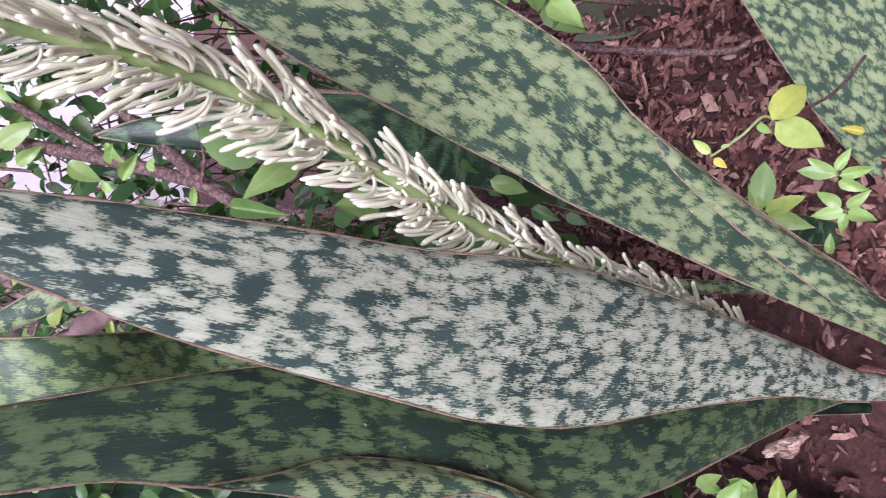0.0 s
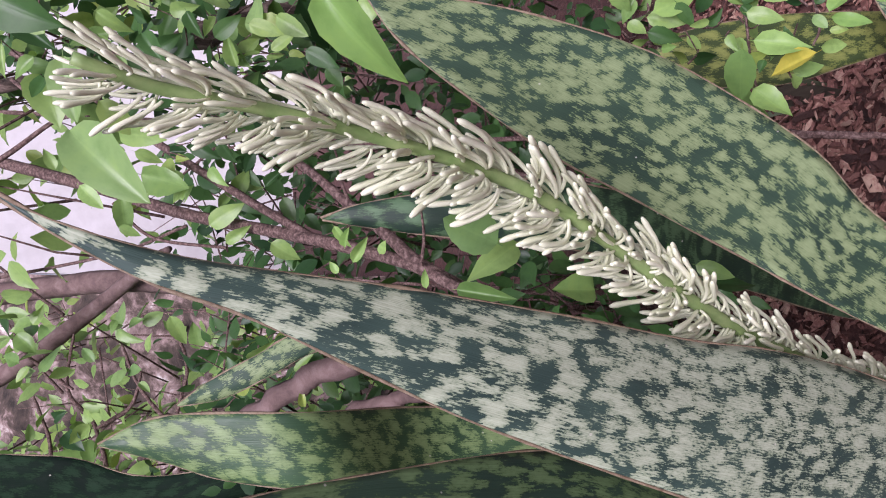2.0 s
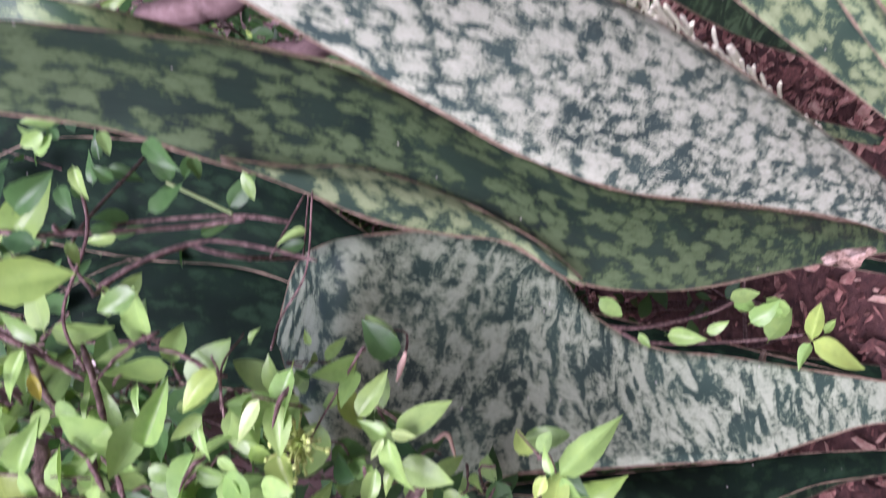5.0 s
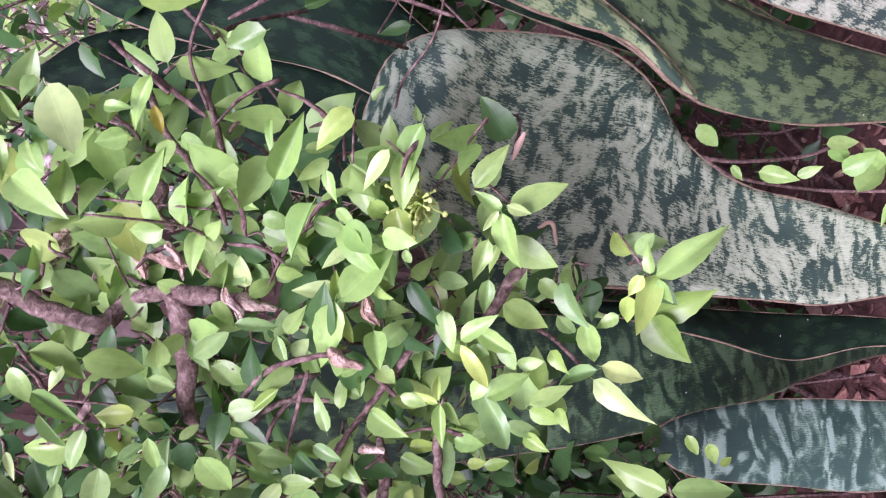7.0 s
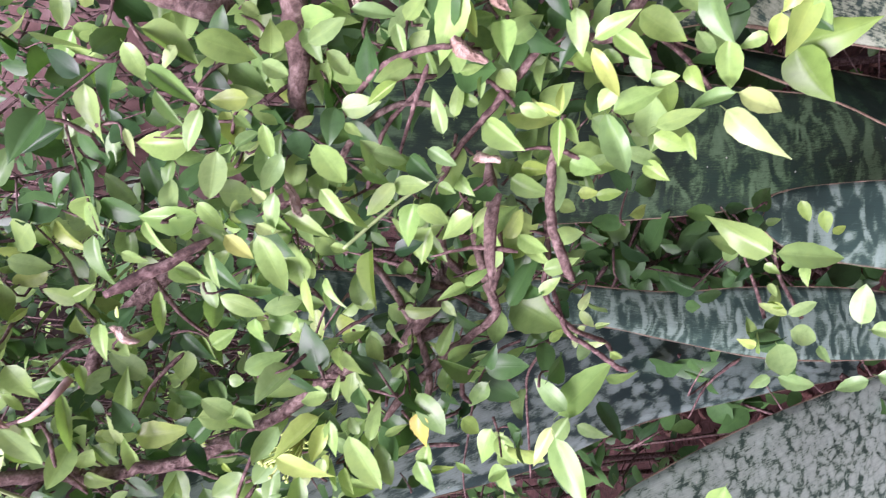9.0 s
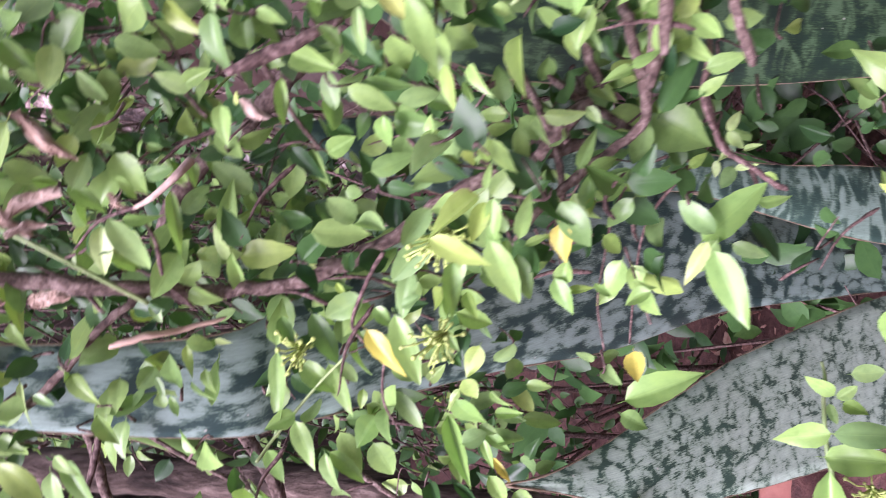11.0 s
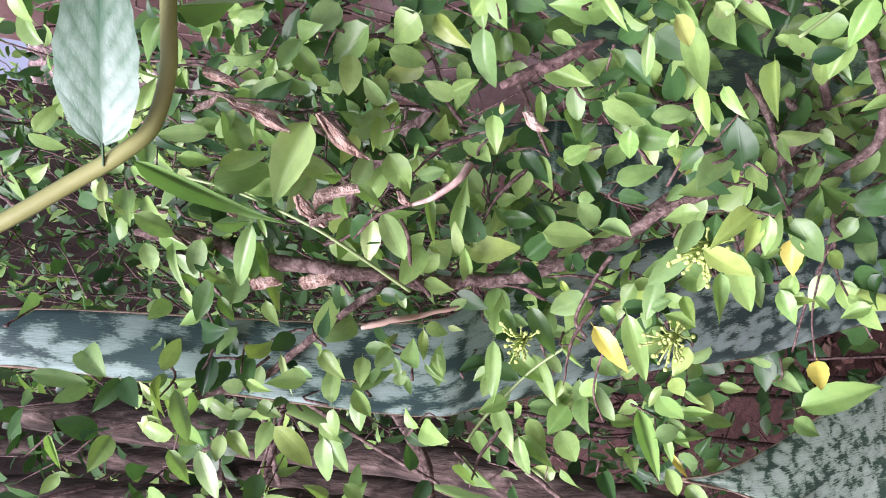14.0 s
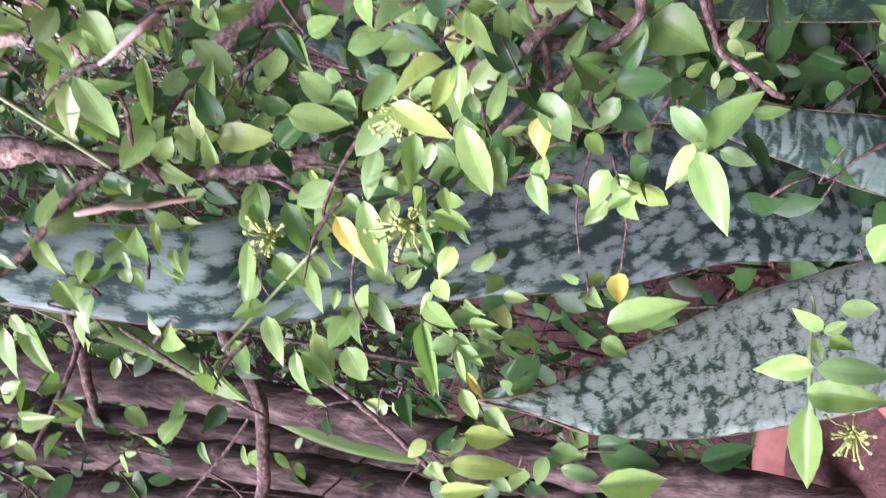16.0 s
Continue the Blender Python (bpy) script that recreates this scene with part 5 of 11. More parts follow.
sprout(shrub, (-0.470, 0.243, 0.792), (-0.471, 0.236, 0.780), (0.81, -0.40, 0.42), 0.50, "s")
sprout(shrub, (-0.470, 0.237, 0.801), (-0.476, 0.237, 0.791), (0.93, -0.32, 0.16), 0.40, "y")
sprout(shrub, (-0.482, 0.232, 0.804), (-0.482, 0.221, 0.811), (0.67, -0.72, 0.17), 0.65, "g")
sprout(shrub, (-0.482, 0.227, 0.790), (-0.489, 0.225, 0.800), (0.79, -0.48, 0.39), 0.60, "y")
sprout(shrub, (-0.473, 0.233, 0.799), (-0.483, 0.228, 0.793), (0.82, -0.50, 0.28), 0.40, "g")
sprout(shrub, (-0.482, 0.237, 0.784), (-0.487, 0.228, 0.776), (0.77, -0.54, 0.34), 0.40, "y")
sprout(shrub, (-0.487, 0.225, 0.775), (-0.493, 0.214, 0.783), (0.83, -0.36, 0.43), 0.55, "s")
sprout(shrub, (-0.472, 0.262, 0.769), (-0.483, 0.233, 0.758), (0.68, -0.74, 0.02), 0.22, "y")
sprout(shrub, (-0.465, 0.257, 0.764), (-0.479, 0.242, 0.757), (0.48, -0.70, 0.52), 0.22, "s")
sprout(shrub, (-0.462, 0.245, 0.773), (-0.473, 0.237, 0.772), (0.82, -0.52, 0.24), 0.30, "l")
sprout(shrub, (-0.421, 0.253, 0.754), (-0.432, 0.252, 0.781), (0.71, -0.56, 0.43), 0.38, "y")
sprout(shrub, (-0.420, 0.256, 0.752), (-0.430, 0.242, 0.761), (0.71, -0.70, -0.09), 0.50, "p")
sprout(shrub, (-0.486, 0.241, 0.764), (-0.498, 0.234, 0.757), (0.62, -0.69, 0.37), 0.50, "g")
sprout(shrub, (-0.435, 0.258, 0.803), (-0.441, 0.248, 0.811), (0.57, -0.69, 0.45), 0.50, "s")
sprout(shrub, (-0.491, 0.203, 0.803), (-0.490, 0.219, 0.797), (0.69, -0.69, -0.21), 0.50, "s")
sprout(shrub, (-0.499, 0.206, 0.801), (-0.503, 0.200, 0.806), (0.71, -0.67, 0.22), 0.60, "s")
sprout(shrub, (-0.504, 0.202, 0.797), (-0.513, 0.183, 0.788), (0.60, -0.79, 0.09), 0.30, "s")
sprout(shrub, (-0.501, 0.194, 0.804), (-0.498, 0.201, 0.811), (0.73, -0.65, -0.22), 0.40, "p")
sprout(shrub, (-0.507, 0.193, 0.806), (-0.505, 0.195, 0.802), (0.87, -0.33, 0.36), 0.50, "p")
sprout(shrub, (-0.506, 0.190, 0.806), (-0.512, 0.185, 0.808), (0.82, -0.35, 0.46), 0.50, "p")
sprout(shrub, (-0.505, 0.189, 0.806), (-0.506, 0.188, 0.800), (0.71, -0.49, 0.50), 0.40, "p")
sprout(shrub, (-0.499, 0.203, 0.769), (-0.498, 0.202, 0.778), (0.79, -0.61, 0.13), 0.80, "s")
sprout(shrub, (-0.494, 0.203, 0.768), (-0.495, 0.198, 0.758), (0.70, -0.51, 0.50), 0.50, "y")
sprout(shrub, (-0.506, 0.192, 0.772), (-0.503, 0.194, 0.764), (0.85, -0.46, 0.24), 0.60, "s")
sprout(shrub, (-0.509, 0.185, 0.775), (-0.516, 0.176, 0.777), (0.94, -0.13, 0.31), 0.60, "g")
sprout(shrub, (-0.511, 0.188, 0.773), (-0.515, 0.178, 0.763), (0.89, -0.46, -0.02), 0.50, "g")
sprout(shrub, (-0.514, 0.180, 0.784), (-0.527, 0.164, 0.774), (0.63, -0.73, 0.26), 0.42, "s")
sprout(shrub, (-0.515, 0.180, 0.796), (-0.524, 0.170, 0.786), (0.90, -0.40, 0.18), 0.40, "y")
sprout(shrub, (-0.499, 0.187, 0.756), (-0.504, 0.172, 0.761), (0.69, -0.69, 0.21), 0.50, "g")
sprout(shrub, (-0.489, 0.179, 0.755), (-0.497, 0.167, 0.738), (0.68, -0.23, 0.69), 0.45, "g")
sprout(shrub, (-0.508, 0.201, 0.762), (-0.507, 0.194, 0.752), (0.85, -0.50, 0.18), 0.60, "g")
sprout(shrub, (-0.489, 0.214, 0.755), (-0.494, 0.197, 0.749), (0.89, -0.18, 0.42), 0.20, "p")
sprout(shrub, (-0.524, 0.217, 0.860), (-0.526, 0.216, 0.836), (0.92, -0.35, 0.21), 0.35, "s")
sprout(shrub, (-0.529, 0.216, 0.836), (-0.527, 0.206, 0.848), (0.85, -0.52, -0.06), 0.50, "s")
sprout(shrub, (-0.528, 0.192, 0.822), (-0.533, 0.177, 0.828), (0.68, -0.73, -0.09), 0.60, "g")
sprout(shrub, (-0.514, 0.183, 0.843), (-0.518, 0.170, 0.835), (0.95, -0.28, 0.16), 0.25, "y")
sprout(shrub, (-0.522, 0.170, 0.836), (-0.527, 0.164, 0.842), (0.94, -0.29, -0.17), 0.60, "y")
sprout(shrub, (-0.410, 0.242, 0.736), (-0.400, 0.251, 0.732), (0.53, -0.85, 0.08), 0.65, "s")
sprout(shrub, (-0.407, 0.242, 0.749), (-0.412, 0.247, 0.741), (0.53, -0.81, 0.25), 0.50, "y")
sprout(shrub, (-0.404, 0.257, 0.724), (-0.417, 0.249, 0.712), (0.57, -0.82, 0.07), 0.65, "y")
sprout(shrub, (-0.400, 0.240, 0.721), (-0.410, 0.240, 0.714), (0.38, -0.92, 0.09), 0.30, "y")
sprout(shrub, (-0.404, 0.246, 0.712), (-0.399, 0.246, 0.702), (0.46, -0.88, 0.14), 0.55, "s")
sprout(shrub, (-0.406, 0.260, 0.697), (-0.415, 0.254, 0.695), (0.56, -0.81, -0.18), 0.50, "y")
sprout(shrub, (-0.405, 0.250, 0.702), (-0.410, 0.251, 0.697), (0.39, -0.84, -0.38), 0.60, "y")
sprout(shrub, (-0.412, 0.247, 0.738), (-0.417, 0.238, 0.724), (0.73, -0.64, 0.23), 0.42, "y")
sprout(shrub, (-0.418, 0.255, 0.704), (-0.437, 0.239, 0.698), (0.47, -0.88, 0.01), 0.22, "y")
sprout(shrub, (-0.425, 0.240, 0.727), (-0.442, 0.229, 0.725), (0.48, -0.87, -0.07), 0.45, "p")
sprout(shrub, (-0.418, 0.237, 0.724), (-0.443, 0.235, 0.709), (0.64, -0.77, 0.07), 0.35, "s")
sprout(shrub, (-0.445, 0.244, 0.726), (-0.457, 0.248, 0.713), (0.74, -0.67, 0.02), 0.30, "y")
sprout(shrub, (-0.446, 0.249, 0.700), (-0.455, 0.232, 0.708), (0.63, -0.76, 0.16), 0.60, "y")
sprout(shrub, (-0.467, 0.242, 0.731), (-0.489, 0.237, 0.724), (0.84, -0.37, 0.39), 0.25, "y")
sprout(shrub, (-0.455, 0.265, 0.679), (-0.428, 0.275, 0.683), (0.69, -0.57, 0.45), 0.32, "y")
sprout(shrub, (-0.454, 0.254, 0.680), (-0.436, 0.258, 0.687), (0.59, -0.80, 0.09), 0.30, "p")
sprout(shrub, (-0.448, 0.253, 0.679), (-0.467, 0.248, 0.671), (-0.15, -0.93, 0.34), 0.25, "y")
sprout(shrub, (-0.457, 0.260, 0.675), (-0.446, 0.256, 0.651), (0.64, -0.60, 0.49), 0.52, "g")
sprout(shrub, (-0.456, 0.273, 0.677), (-0.449, 0.273, 0.665), (0.85, -0.53, 0.09), 0.60, "g")
sprout(shrub, (-0.421, 0.283, 0.655), (-0.432, 0.273, 0.656), (0.68, -0.68, 0.27), 0.80, "g")
sprout(shrub, (-0.414, 0.286, 0.649), (-0.429, 0.277, 0.640), (0.24, -0.80, 0.55), 0.50, "g")
sprout(shrub, (-0.441, 0.286, 0.674), (-0.452, 0.281, 0.663), (0.48, -0.73, 0.49), 0.50, "g")
sprout(shrub, (-0.440, 0.287, 0.651), (-0.450, 0.280, 0.646), (0.57, -0.81, 0.14), 0.80, "g")
sprout(shrub, (-0.430, 0.251, 0.648), (-0.430, 0.252, 0.622), (0.64, -0.70, 0.32), 0.50, "g")
sprout(shrub, (-0.459, 0.248, 0.654), (-0.454, 0.252, 0.647), (0.52, -0.82, 0.25), 0.60, "y")
sprout(shrub, (-0.451, 0.251, 0.647), (-0.449, 0.249, 0.642), (0.30, -0.95, -0.10), 0.60, "l")
sprout(shrub, (-0.444, 0.278, 0.662), (-0.449, 0.273, 0.649), (0.44, -0.86, 0.24), 0.40, "g")
sprout(shrub, (-0.447, 0.273, 0.649), (-0.460, 0.264, 0.646), (0.61, -0.65, 0.46), 0.50, "d")
sprout(shrub, (-0.431, 0.250, 0.721), (-0.426, 0.248, 0.706), (0.30, -0.95, 0.13), 0.40, "y")
sprout(shrub, (-0.437, 0.251, 0.719), (-0.442, 0.244, 0.712), (0.71, -0.60, 0.36), 0.50, "y")
sprout(shrub, (-0.459, 0.262, 0.693), (-0.456, 0.260, 0.680), (0.63, -0.64, 0.44), 0.50, "g")
sprout(shrub, (-0.394, 0.254, 0.714), (-0.398, 0.249, 0.715), (0.30, -0.87, 0.39), 0.30, "y")
sprout(shrub, (-0.398, 0.254, 0.728), (-0.400, 0.254, 0.723), (0.62, -0.78, 0.00), 0.60, "s")
sprout(shrub, (-0.392, 0.250, 0.712), (-0.397, 0.252, 0.706), (0.53, -0.77, 0.36), 0.60, "s")
sprout(shrub, (-0.375, 0.261, 0.628), (-0.388, 0.256, 0.624), (0.43, -0.79, 0.45), 0.62, "y")
sprout(shrub, (-0.404, 0.271, 0.644), (-0.395, 0.273, 0.634), (0.50, -0.74, 0.46), 0.70, "y")
sprout(shrub, (-0.391, 0.246, 0.631), (-0.381, 0.247, 0.614), (0.43, -0.60, 0.68), 0.50, "g")
sprout(shrub, (-0.398, 0.283, 0.645), (-0.403, 0.285, 0.632), (0.33, -0.85, 0.40), 0.60, "d")
sprout(shrub, (-0.413, 0.259, 0.636), (-0.412, 0.257, 0.629), (0.41, -0.89, 0.22), 0.90, "g")
sprout(shrub, (-0.366, 0.199, 0.621), (-0.376, 0.191, 0.629), (0.34, -0.76, 0.56), 0.50, "s")
sprout(shrub, (-0.376, 0.253, 0.611), (-0.368, 0.256, 0.611), (0.38, -0.70, 0.61), 0.60, "y")
sprout(shrub, (-0.375, 0.251, 0.614), (-0.376, 0.253, 0.600), (0.38, -0.79, 0.47), 0.40, "y")
sprout(shrub, (-0.367, 0.234, 0.605), (-0.361, 0.239, 0.596), (0.57, -0.69, 0.44), 0.50, "g")
sprout(shrub, (-0.358, 0.236, 0.596), (-0.357, 0.238, 0.584), (0.20, -0.88, 0.42), 0.50, "y")
sprout(shrub, (-0.356, 0.229, 0.598), (-0.369, 0.226, 0.596), (0.11, -0.83, 0.54), 0.50, "h")
sprout(shrub, (-0.355, 0.226, 0.597), (-0.369, 0.221, 0.584), (0.46, -0.49, 0.74), 0.42, "g")
sprout(shrub, (-0.355, 0.235, 0.585), (-0.371, 0.229, 0.578), (0.47, -0.82, 0.33), 0.38, "y")
sprout(shrub, (-0.355, 0.244, 0.576), (-0.362, 0.235, 0.571), (0.10, -0.68, 0.73), 0.40, "y")
sprout(shrub, (-0.376, 0.230, 0.612), (-0.382, 0.227, 0.619), (0.46, -0.71, 0.53), 0.60, "s")
sprout(shrub, (-0.356, 0.196, 0.608), (-0.365, 0.184, 0.624), (0.70, -0.45, 0.56), 0.38, "l")
sprout(shrub, (-0.370, 0.189, 0.622), (-0.373, 0.181, 0.601), (0.59, -0.68, 0.43), 0.38, "l")
sprout(shrub, (-0.356, 0.193, 0.606), (-0.367, 0.185, 0.609), (0.61, -0.55, 0.58), 0.45, "y")
sprout(shrub, (-0.365, 0.210, 0.600), (-0.357, 0.216, 0.599), (0.34, -0.77, 0.53), 0.30, "y")
sprout(shrub, (-0.353, 0.192, 0.605), (-0.365, 0.184, 0.602), (0.58, -0.72, 0.37), 0.38, "y")
sprout(shrub, (-0.378, 0.204, 0.589), (-0.374, 0.209, 0.593), (0.43, -0.84, 0.34), 0.60, "s")
sprout(shrub, (-0.378, 0.201, 0.585), (-0.366, 0.213, 0.582), (0.42, -0.73, 0.54), 0.36, "y")
sprout(shrub, (-0.381, 0.202, 0.617), (-0.398, 0.195, 0.627), (0.77, -0.62, 0.10), 0.50, "s")
sprout(shrub, (-0.402, 0.206, 0.618), (-0.415, 0.193, 0.620), (0.86, -0.42, 0.28), 0.45, "s")
sprout(shrub, (-0.376, 0.185, 0.613), (-0.389, 0.172, 0.612), (0.86, -0.42, 0.29), 0.40, "y")
sprout(shrub, (-0.390, 0.212, 0.590), (-0.409, 0.197, 0.575), (0.25, -0.88, 0.41), 0.40, "y")
sprout(shrub, (-0.397, 0.213, 0.576), (-0.409, 0.202, 0.569), (0.59, -0.59, 0.55), 0.42, "s")
sprout(shrub, (-0.395, 0.218, 0.580), (-0.402, 0.207, 0.580), (0.53, -0.65, 0.55), 0.40, "g")
sprout(shrub, (-0.395, 0.205, 0.600), (-0.404, 0.201, 0.601), (0.84, -0.41, 0.35), 0.50, "g")
sprout(shrub, (-0.413, 0.228, 0.592), (-0.418, 0.222, 0.582), (0.26, -0.77, 0.58), 0.50, "g")
sprout(shrub, (-0.387, 0.221, 0.560), (-0.399, 0.211, 0.556), (0.44, -0.69, 0.58), 0.60, "o")
sprout(shrub, (-0.380, 0.226, 0.561), (-0.388, 0.211, 0.549), (0.01, -0.90, 0.45), 0.60, "g")
sprout(shrub, (-0.387, 0.232, 0.545), (-0.373, 0.237, 0.548), (0.49, -0.47, 0.74), 0.50, "y")
sprout(shrub, (-0.407, 0.209, 0.554), (-0.399, 0.214, 0.554), (0.28, -0.66, 0.70), 0.90, "y")
sprout(shrub, (-0.406, 0.210, 0.558), (-0.414, 0.198, 0.550), (0.63, -0.55, 0.54), 0.50, "y")
sprout(shrub, (-0.405, 0.213, 0.567), (-0.402, 0.215, 0.561), (0.43, -0.80, 0.43), 0.50, "y")
sprout(shrub, (-0.393, 0.214, 0.574), (-0.388, 0.216, 0.565), (0.46, -0.57, 0.68), 0.35, "y")
sprout(shrub, (-0.378, 0.245, 0.548), (-0.362, 0.252, 0.545), (0.42, -0.72, 0.55), 0.35, "g")
sprout(shrub, (-0.356, 0.257, 0.550), (-0.359, 0.251, 0.544), (0.50, -0.55, 0.67), 0.60, "g")
sprout(shrub, (-0.375, 0.240, 0.546), (-0.369, 0.245, 0.534), (0.40, -0.58, 0.71), 0.45, "y")
sprout(shrub, (-0.358, 0.255, 0.522), (-0.378, 0.252, 0.521), (0.23, -0.72, 0.66), 0.50, "g")
sprout(shrub, (-0.363, 0.268, 0.512), (-0.363, 0.251, 0.491), (0.34, -0.52, 0.78), 0.85, "g")
sprout(shrub, (-0.354, 0.256, 0.519), (-0.347, 0.258, 0.512), (0.80, -0.28, 0.53), 0.50, "y")
sprout(shrub, (-0.377, 0.262, 0.529), (-0.373, 0.264, 0.522), (0.49, -0.69, 0.53), 0.50, "g")
sprout(shrub, (-0.387, 0.248, 0.537), (-0.390, 0.243, 0.523), (0.47, -0.70, 0.53), 0.60, "g")
sprout(shrub, (-0.383, 0.247, 0.532), (-0.381, 0.235, 0.519), (-0.06, -0.54, 0.84), 0.45, "h")
sprout(shrub, (-0.379, 0.231, 0.528), (-0.395, 0.231, 0.532), (0.45, -0.64, 0.62), 0.50, "g")
sprout(shrub, (-0.391, 0.221, 0.539), (-0.395, 0.216, 0.531), (0.76, -0.46, 0.45), 0.80, "h")
sprout(shrub, (-0.381, 0.232, 0.544), (-0.390, 0.230, 0.544), (0.42, -0.54, 0.73), 0.50, "h")
sprout(shrub, (-0.381, 0.245, 0.517), (-0.373, 0.248, 0.507), (0.26, -0.60, 0.75), 0.40, "y")
sprout(shrub, (-0.379, 0.257, 0.490), (-0.371, 0.259, 0.484), (0.53, -0.64, 0.55), 0.50, "h")
sprout(shrub, (-0.359, 0.258, 0.481), (-0.350, 0.262, 0.479), (0.42, -0.50, 0.76), 0.45, "p")
sprout(shrub, (-0.360, 0.259, 0.481), (-0.361, 0.250, 0.476), (0.24, -0.31, 0.92), 0.50, "p")
sprout(shrub, (-0.363, 0.252, 0.474), (-0.357, 0.249, 0.470), (0.56, -0.45, 0.70), 0.40, "p")
sprout(shrub, (-0.366, 0.255, 0.477), (-0.373, 0.256, 0.480), (0.36, -0.50, 0.78), 0.50, "p")
sprout(shrub, (-0.374, 0.258, 0.478), (-0.381, 0.255, 0.476), (0.10, -0.45, 0.89), 0.50, "p")
sprout(shrub, (-0.368, 0.245, 0.479), (-0.361, 0.240, 0.474), (0.17, -0.64, 0.75), 0.35, "p")
sprout(shrub, (-0.372, 0.252, 0.474), (-0.380, 0.246, 0.478), (0.09, -0.81, 0.58), 0.65, "s")
sprout(shrub, (-0.362, 0.236, 0.473), (-0.363, 0.233, 0.467), (0.25, -0.59, 0.77), 0.70, "y")
sprout(shrub, (-0.372, 0.229, 0.474), (-0.366, 0.226, 0.460), (0.29, -0.73, 0.62), 0.42, "y")
sprout(shrub, (-0.391, 0.223, 0.492), (-0.361, 0.229, 0.477), (0.28, -0.41, 0.87), 0.50, "y")
sprout(shrub, (-0.374, 0.204, 0.508), (-0.391, 0.196, 0.513), (0.57, -0.59, 0.57), 0.35, "p")
sprout(shrub, (-0.373, 0.198, 0.509), (-0.387, 0.172, 0.498), (0.49, -0.59, 0.64), 0.42, "y")
sprout(shrub, (-0.377, 0.207, 0.494), (-0.374, 0.198, 0.484), (0.33, -0.54, 0.78), 0.50, "s")
sprout(shrub, (-0.467, 0.235, 0.717), (-0.473, 0.236, 0.707), (0.68, -0.53, 0.50), 0.50, "y")
sprout(shrub, (-0.461, 0.234, 0.709), (-0.464, 0.227, 0.704), (0.79, -0.61, -0.13), 0.50, "s")
sprout(shrub, (-0.467, 0.232, 0.683), (-0.462, 0.234, 0.676), (0.50, -0.66, 0.56), 0.60, "s")
sprout(shrub, (-0.488, 0.237, 0.723), (-0.488, 0.224, 0.734), (0.44, -0.85, 0.27), 0.70, "s")
sprout(shrub, (-0.470, 0.223, 0.694), (-0.473, 0.222, 0.683), (0.80, -0.52, 0.28), 0.65, "y")
sprout(shrub, (-0.474, 0.224, 0.694), (-0.489, 0.216, 0.691), (0.82, -0.53, 0.22), 0.30, "y")
sprout(shrub, (-0.471, 0.225, 0.683), (-0.473, 0.224, 0.675), (0.28, -0.94, 0.19), 0.50, "p")
sprout(shrub, (-0.490, 0.224, 0.706), (-0.495, 0.216, 0.712), (0.54, -0.84, 0.00), 0.85, "s")
sprout(shrub, (-0.488, 0.209, 0.703), (-0.493, 0.205, 0.701), (0.61, -0.79, -0.01), 0.95, "s")
sprout(shrub, (-0.486, 0.216, 0.705), (-0.492, 0.210, 0.701), (0.84, -0.43, 0.33), 0.40, "s")
sprout(shrub, (-0.493, 0.212, 0.699), (-0.498, 0.205, 0.695), (0.29, -0.89, 0.36), 0.40, "y")
sprout(shrub, (-0.484, 0.219, 0.686), (-0.492, 0.211, 0.682), (0.78, -0.49, 0.39), 0.50, "g")
sprout(shrub, (-0.486, 0.214, 0.691), (-0.488, 0.205, 0.682), (0.35, -0.93, 0.10), 0.30, "s")
sprout(shrub, (-0.489, 0.217, 0.719), (-0.494, 0.204, 0.719), (0.94, -0.34, -0.04), 0.60, "g")
sprout(shrub, (-0.480, 0.194, 0.724), (-0.491, 0.187, 0.715), (0.67, -0.68, 0.30), 0.50, "g")
sprout(shrub, (-0.480, 0.230, 0.657), (-0.465, 0.244, 0.656), (0.33, -0.93, 0.15), 0.50, "y")
sprout(shrub, (-0.469, 0.237, 0.656), (-0.473, 0.222, 0.650), (0.73, -0.53, 0.44), 0.40, "g")
sprout(shrub, (-0.486, 0.231, 0.656), (-0.506, 0.208, 0.653), (0.69, -0.63, 0.36), 0.28, "y")
sprout(shrub, (-0.506, 0.212, 0.646), (-0.510, 0.206, 0.659), (0.63, -0.64, 0.45), 0.60, "y")
sprout(shrub, (-0.528, 0.222, 0.643), (-0.538, 0.201, 0.633), (0.79, -0.48, 0.39), 0.42, "y")
sprout(shrub, (-0.467, 0.238, 0.643), (-0.476, 0.218, 0.631), (0.73, -0.57, 0.38), 0.40, "s")
sprout(shrub, (-0.495, 0.232, 0.644), (-0.498, 0.218, 0.628), (0.62, -0.58, 0.53), 0.50, "y")
sprout(shrub, (-0.498, 0.234, 0.631), (-0.506, 0.210, 0.620), (0.72, -0.50, 0.48), 0.35, "y")
sprout(shrub, (-0.487, 0.207, 0.749), (-0.488, 0.203, 0.741), (0.76, -0.63, 0.13), 0.50, "s")
sprout(shrub, (-0.488, 0.181, 0.737), (-0.490, 0.173, 0.727), (0.61, -0.41, 0.68), 0.50, "g")
sprout(shrub, (-0.451, 0.233, 0.622), (-0.457, 0.219, 0.632), (0.64, -0.67, 0.39), 0.80, "g")
sprout(shrub, (-0.446, 0.213, 0.625), (-0.454, 0.195, 0.609), (0.71, -0.56, 0.43), 0.38, "o")
sprout(shrub, (-0.431, 0.209, 0.617), (-0.448, 0.187, 0.606), (0.63, -0.58, 0.52), 0.35, "y")
sprout(shrub, (-0.440, 0.220, 0.622), (-0.443, 0.212, 0.615), (0.60, -0.73, 0.32), 0.60, "y")
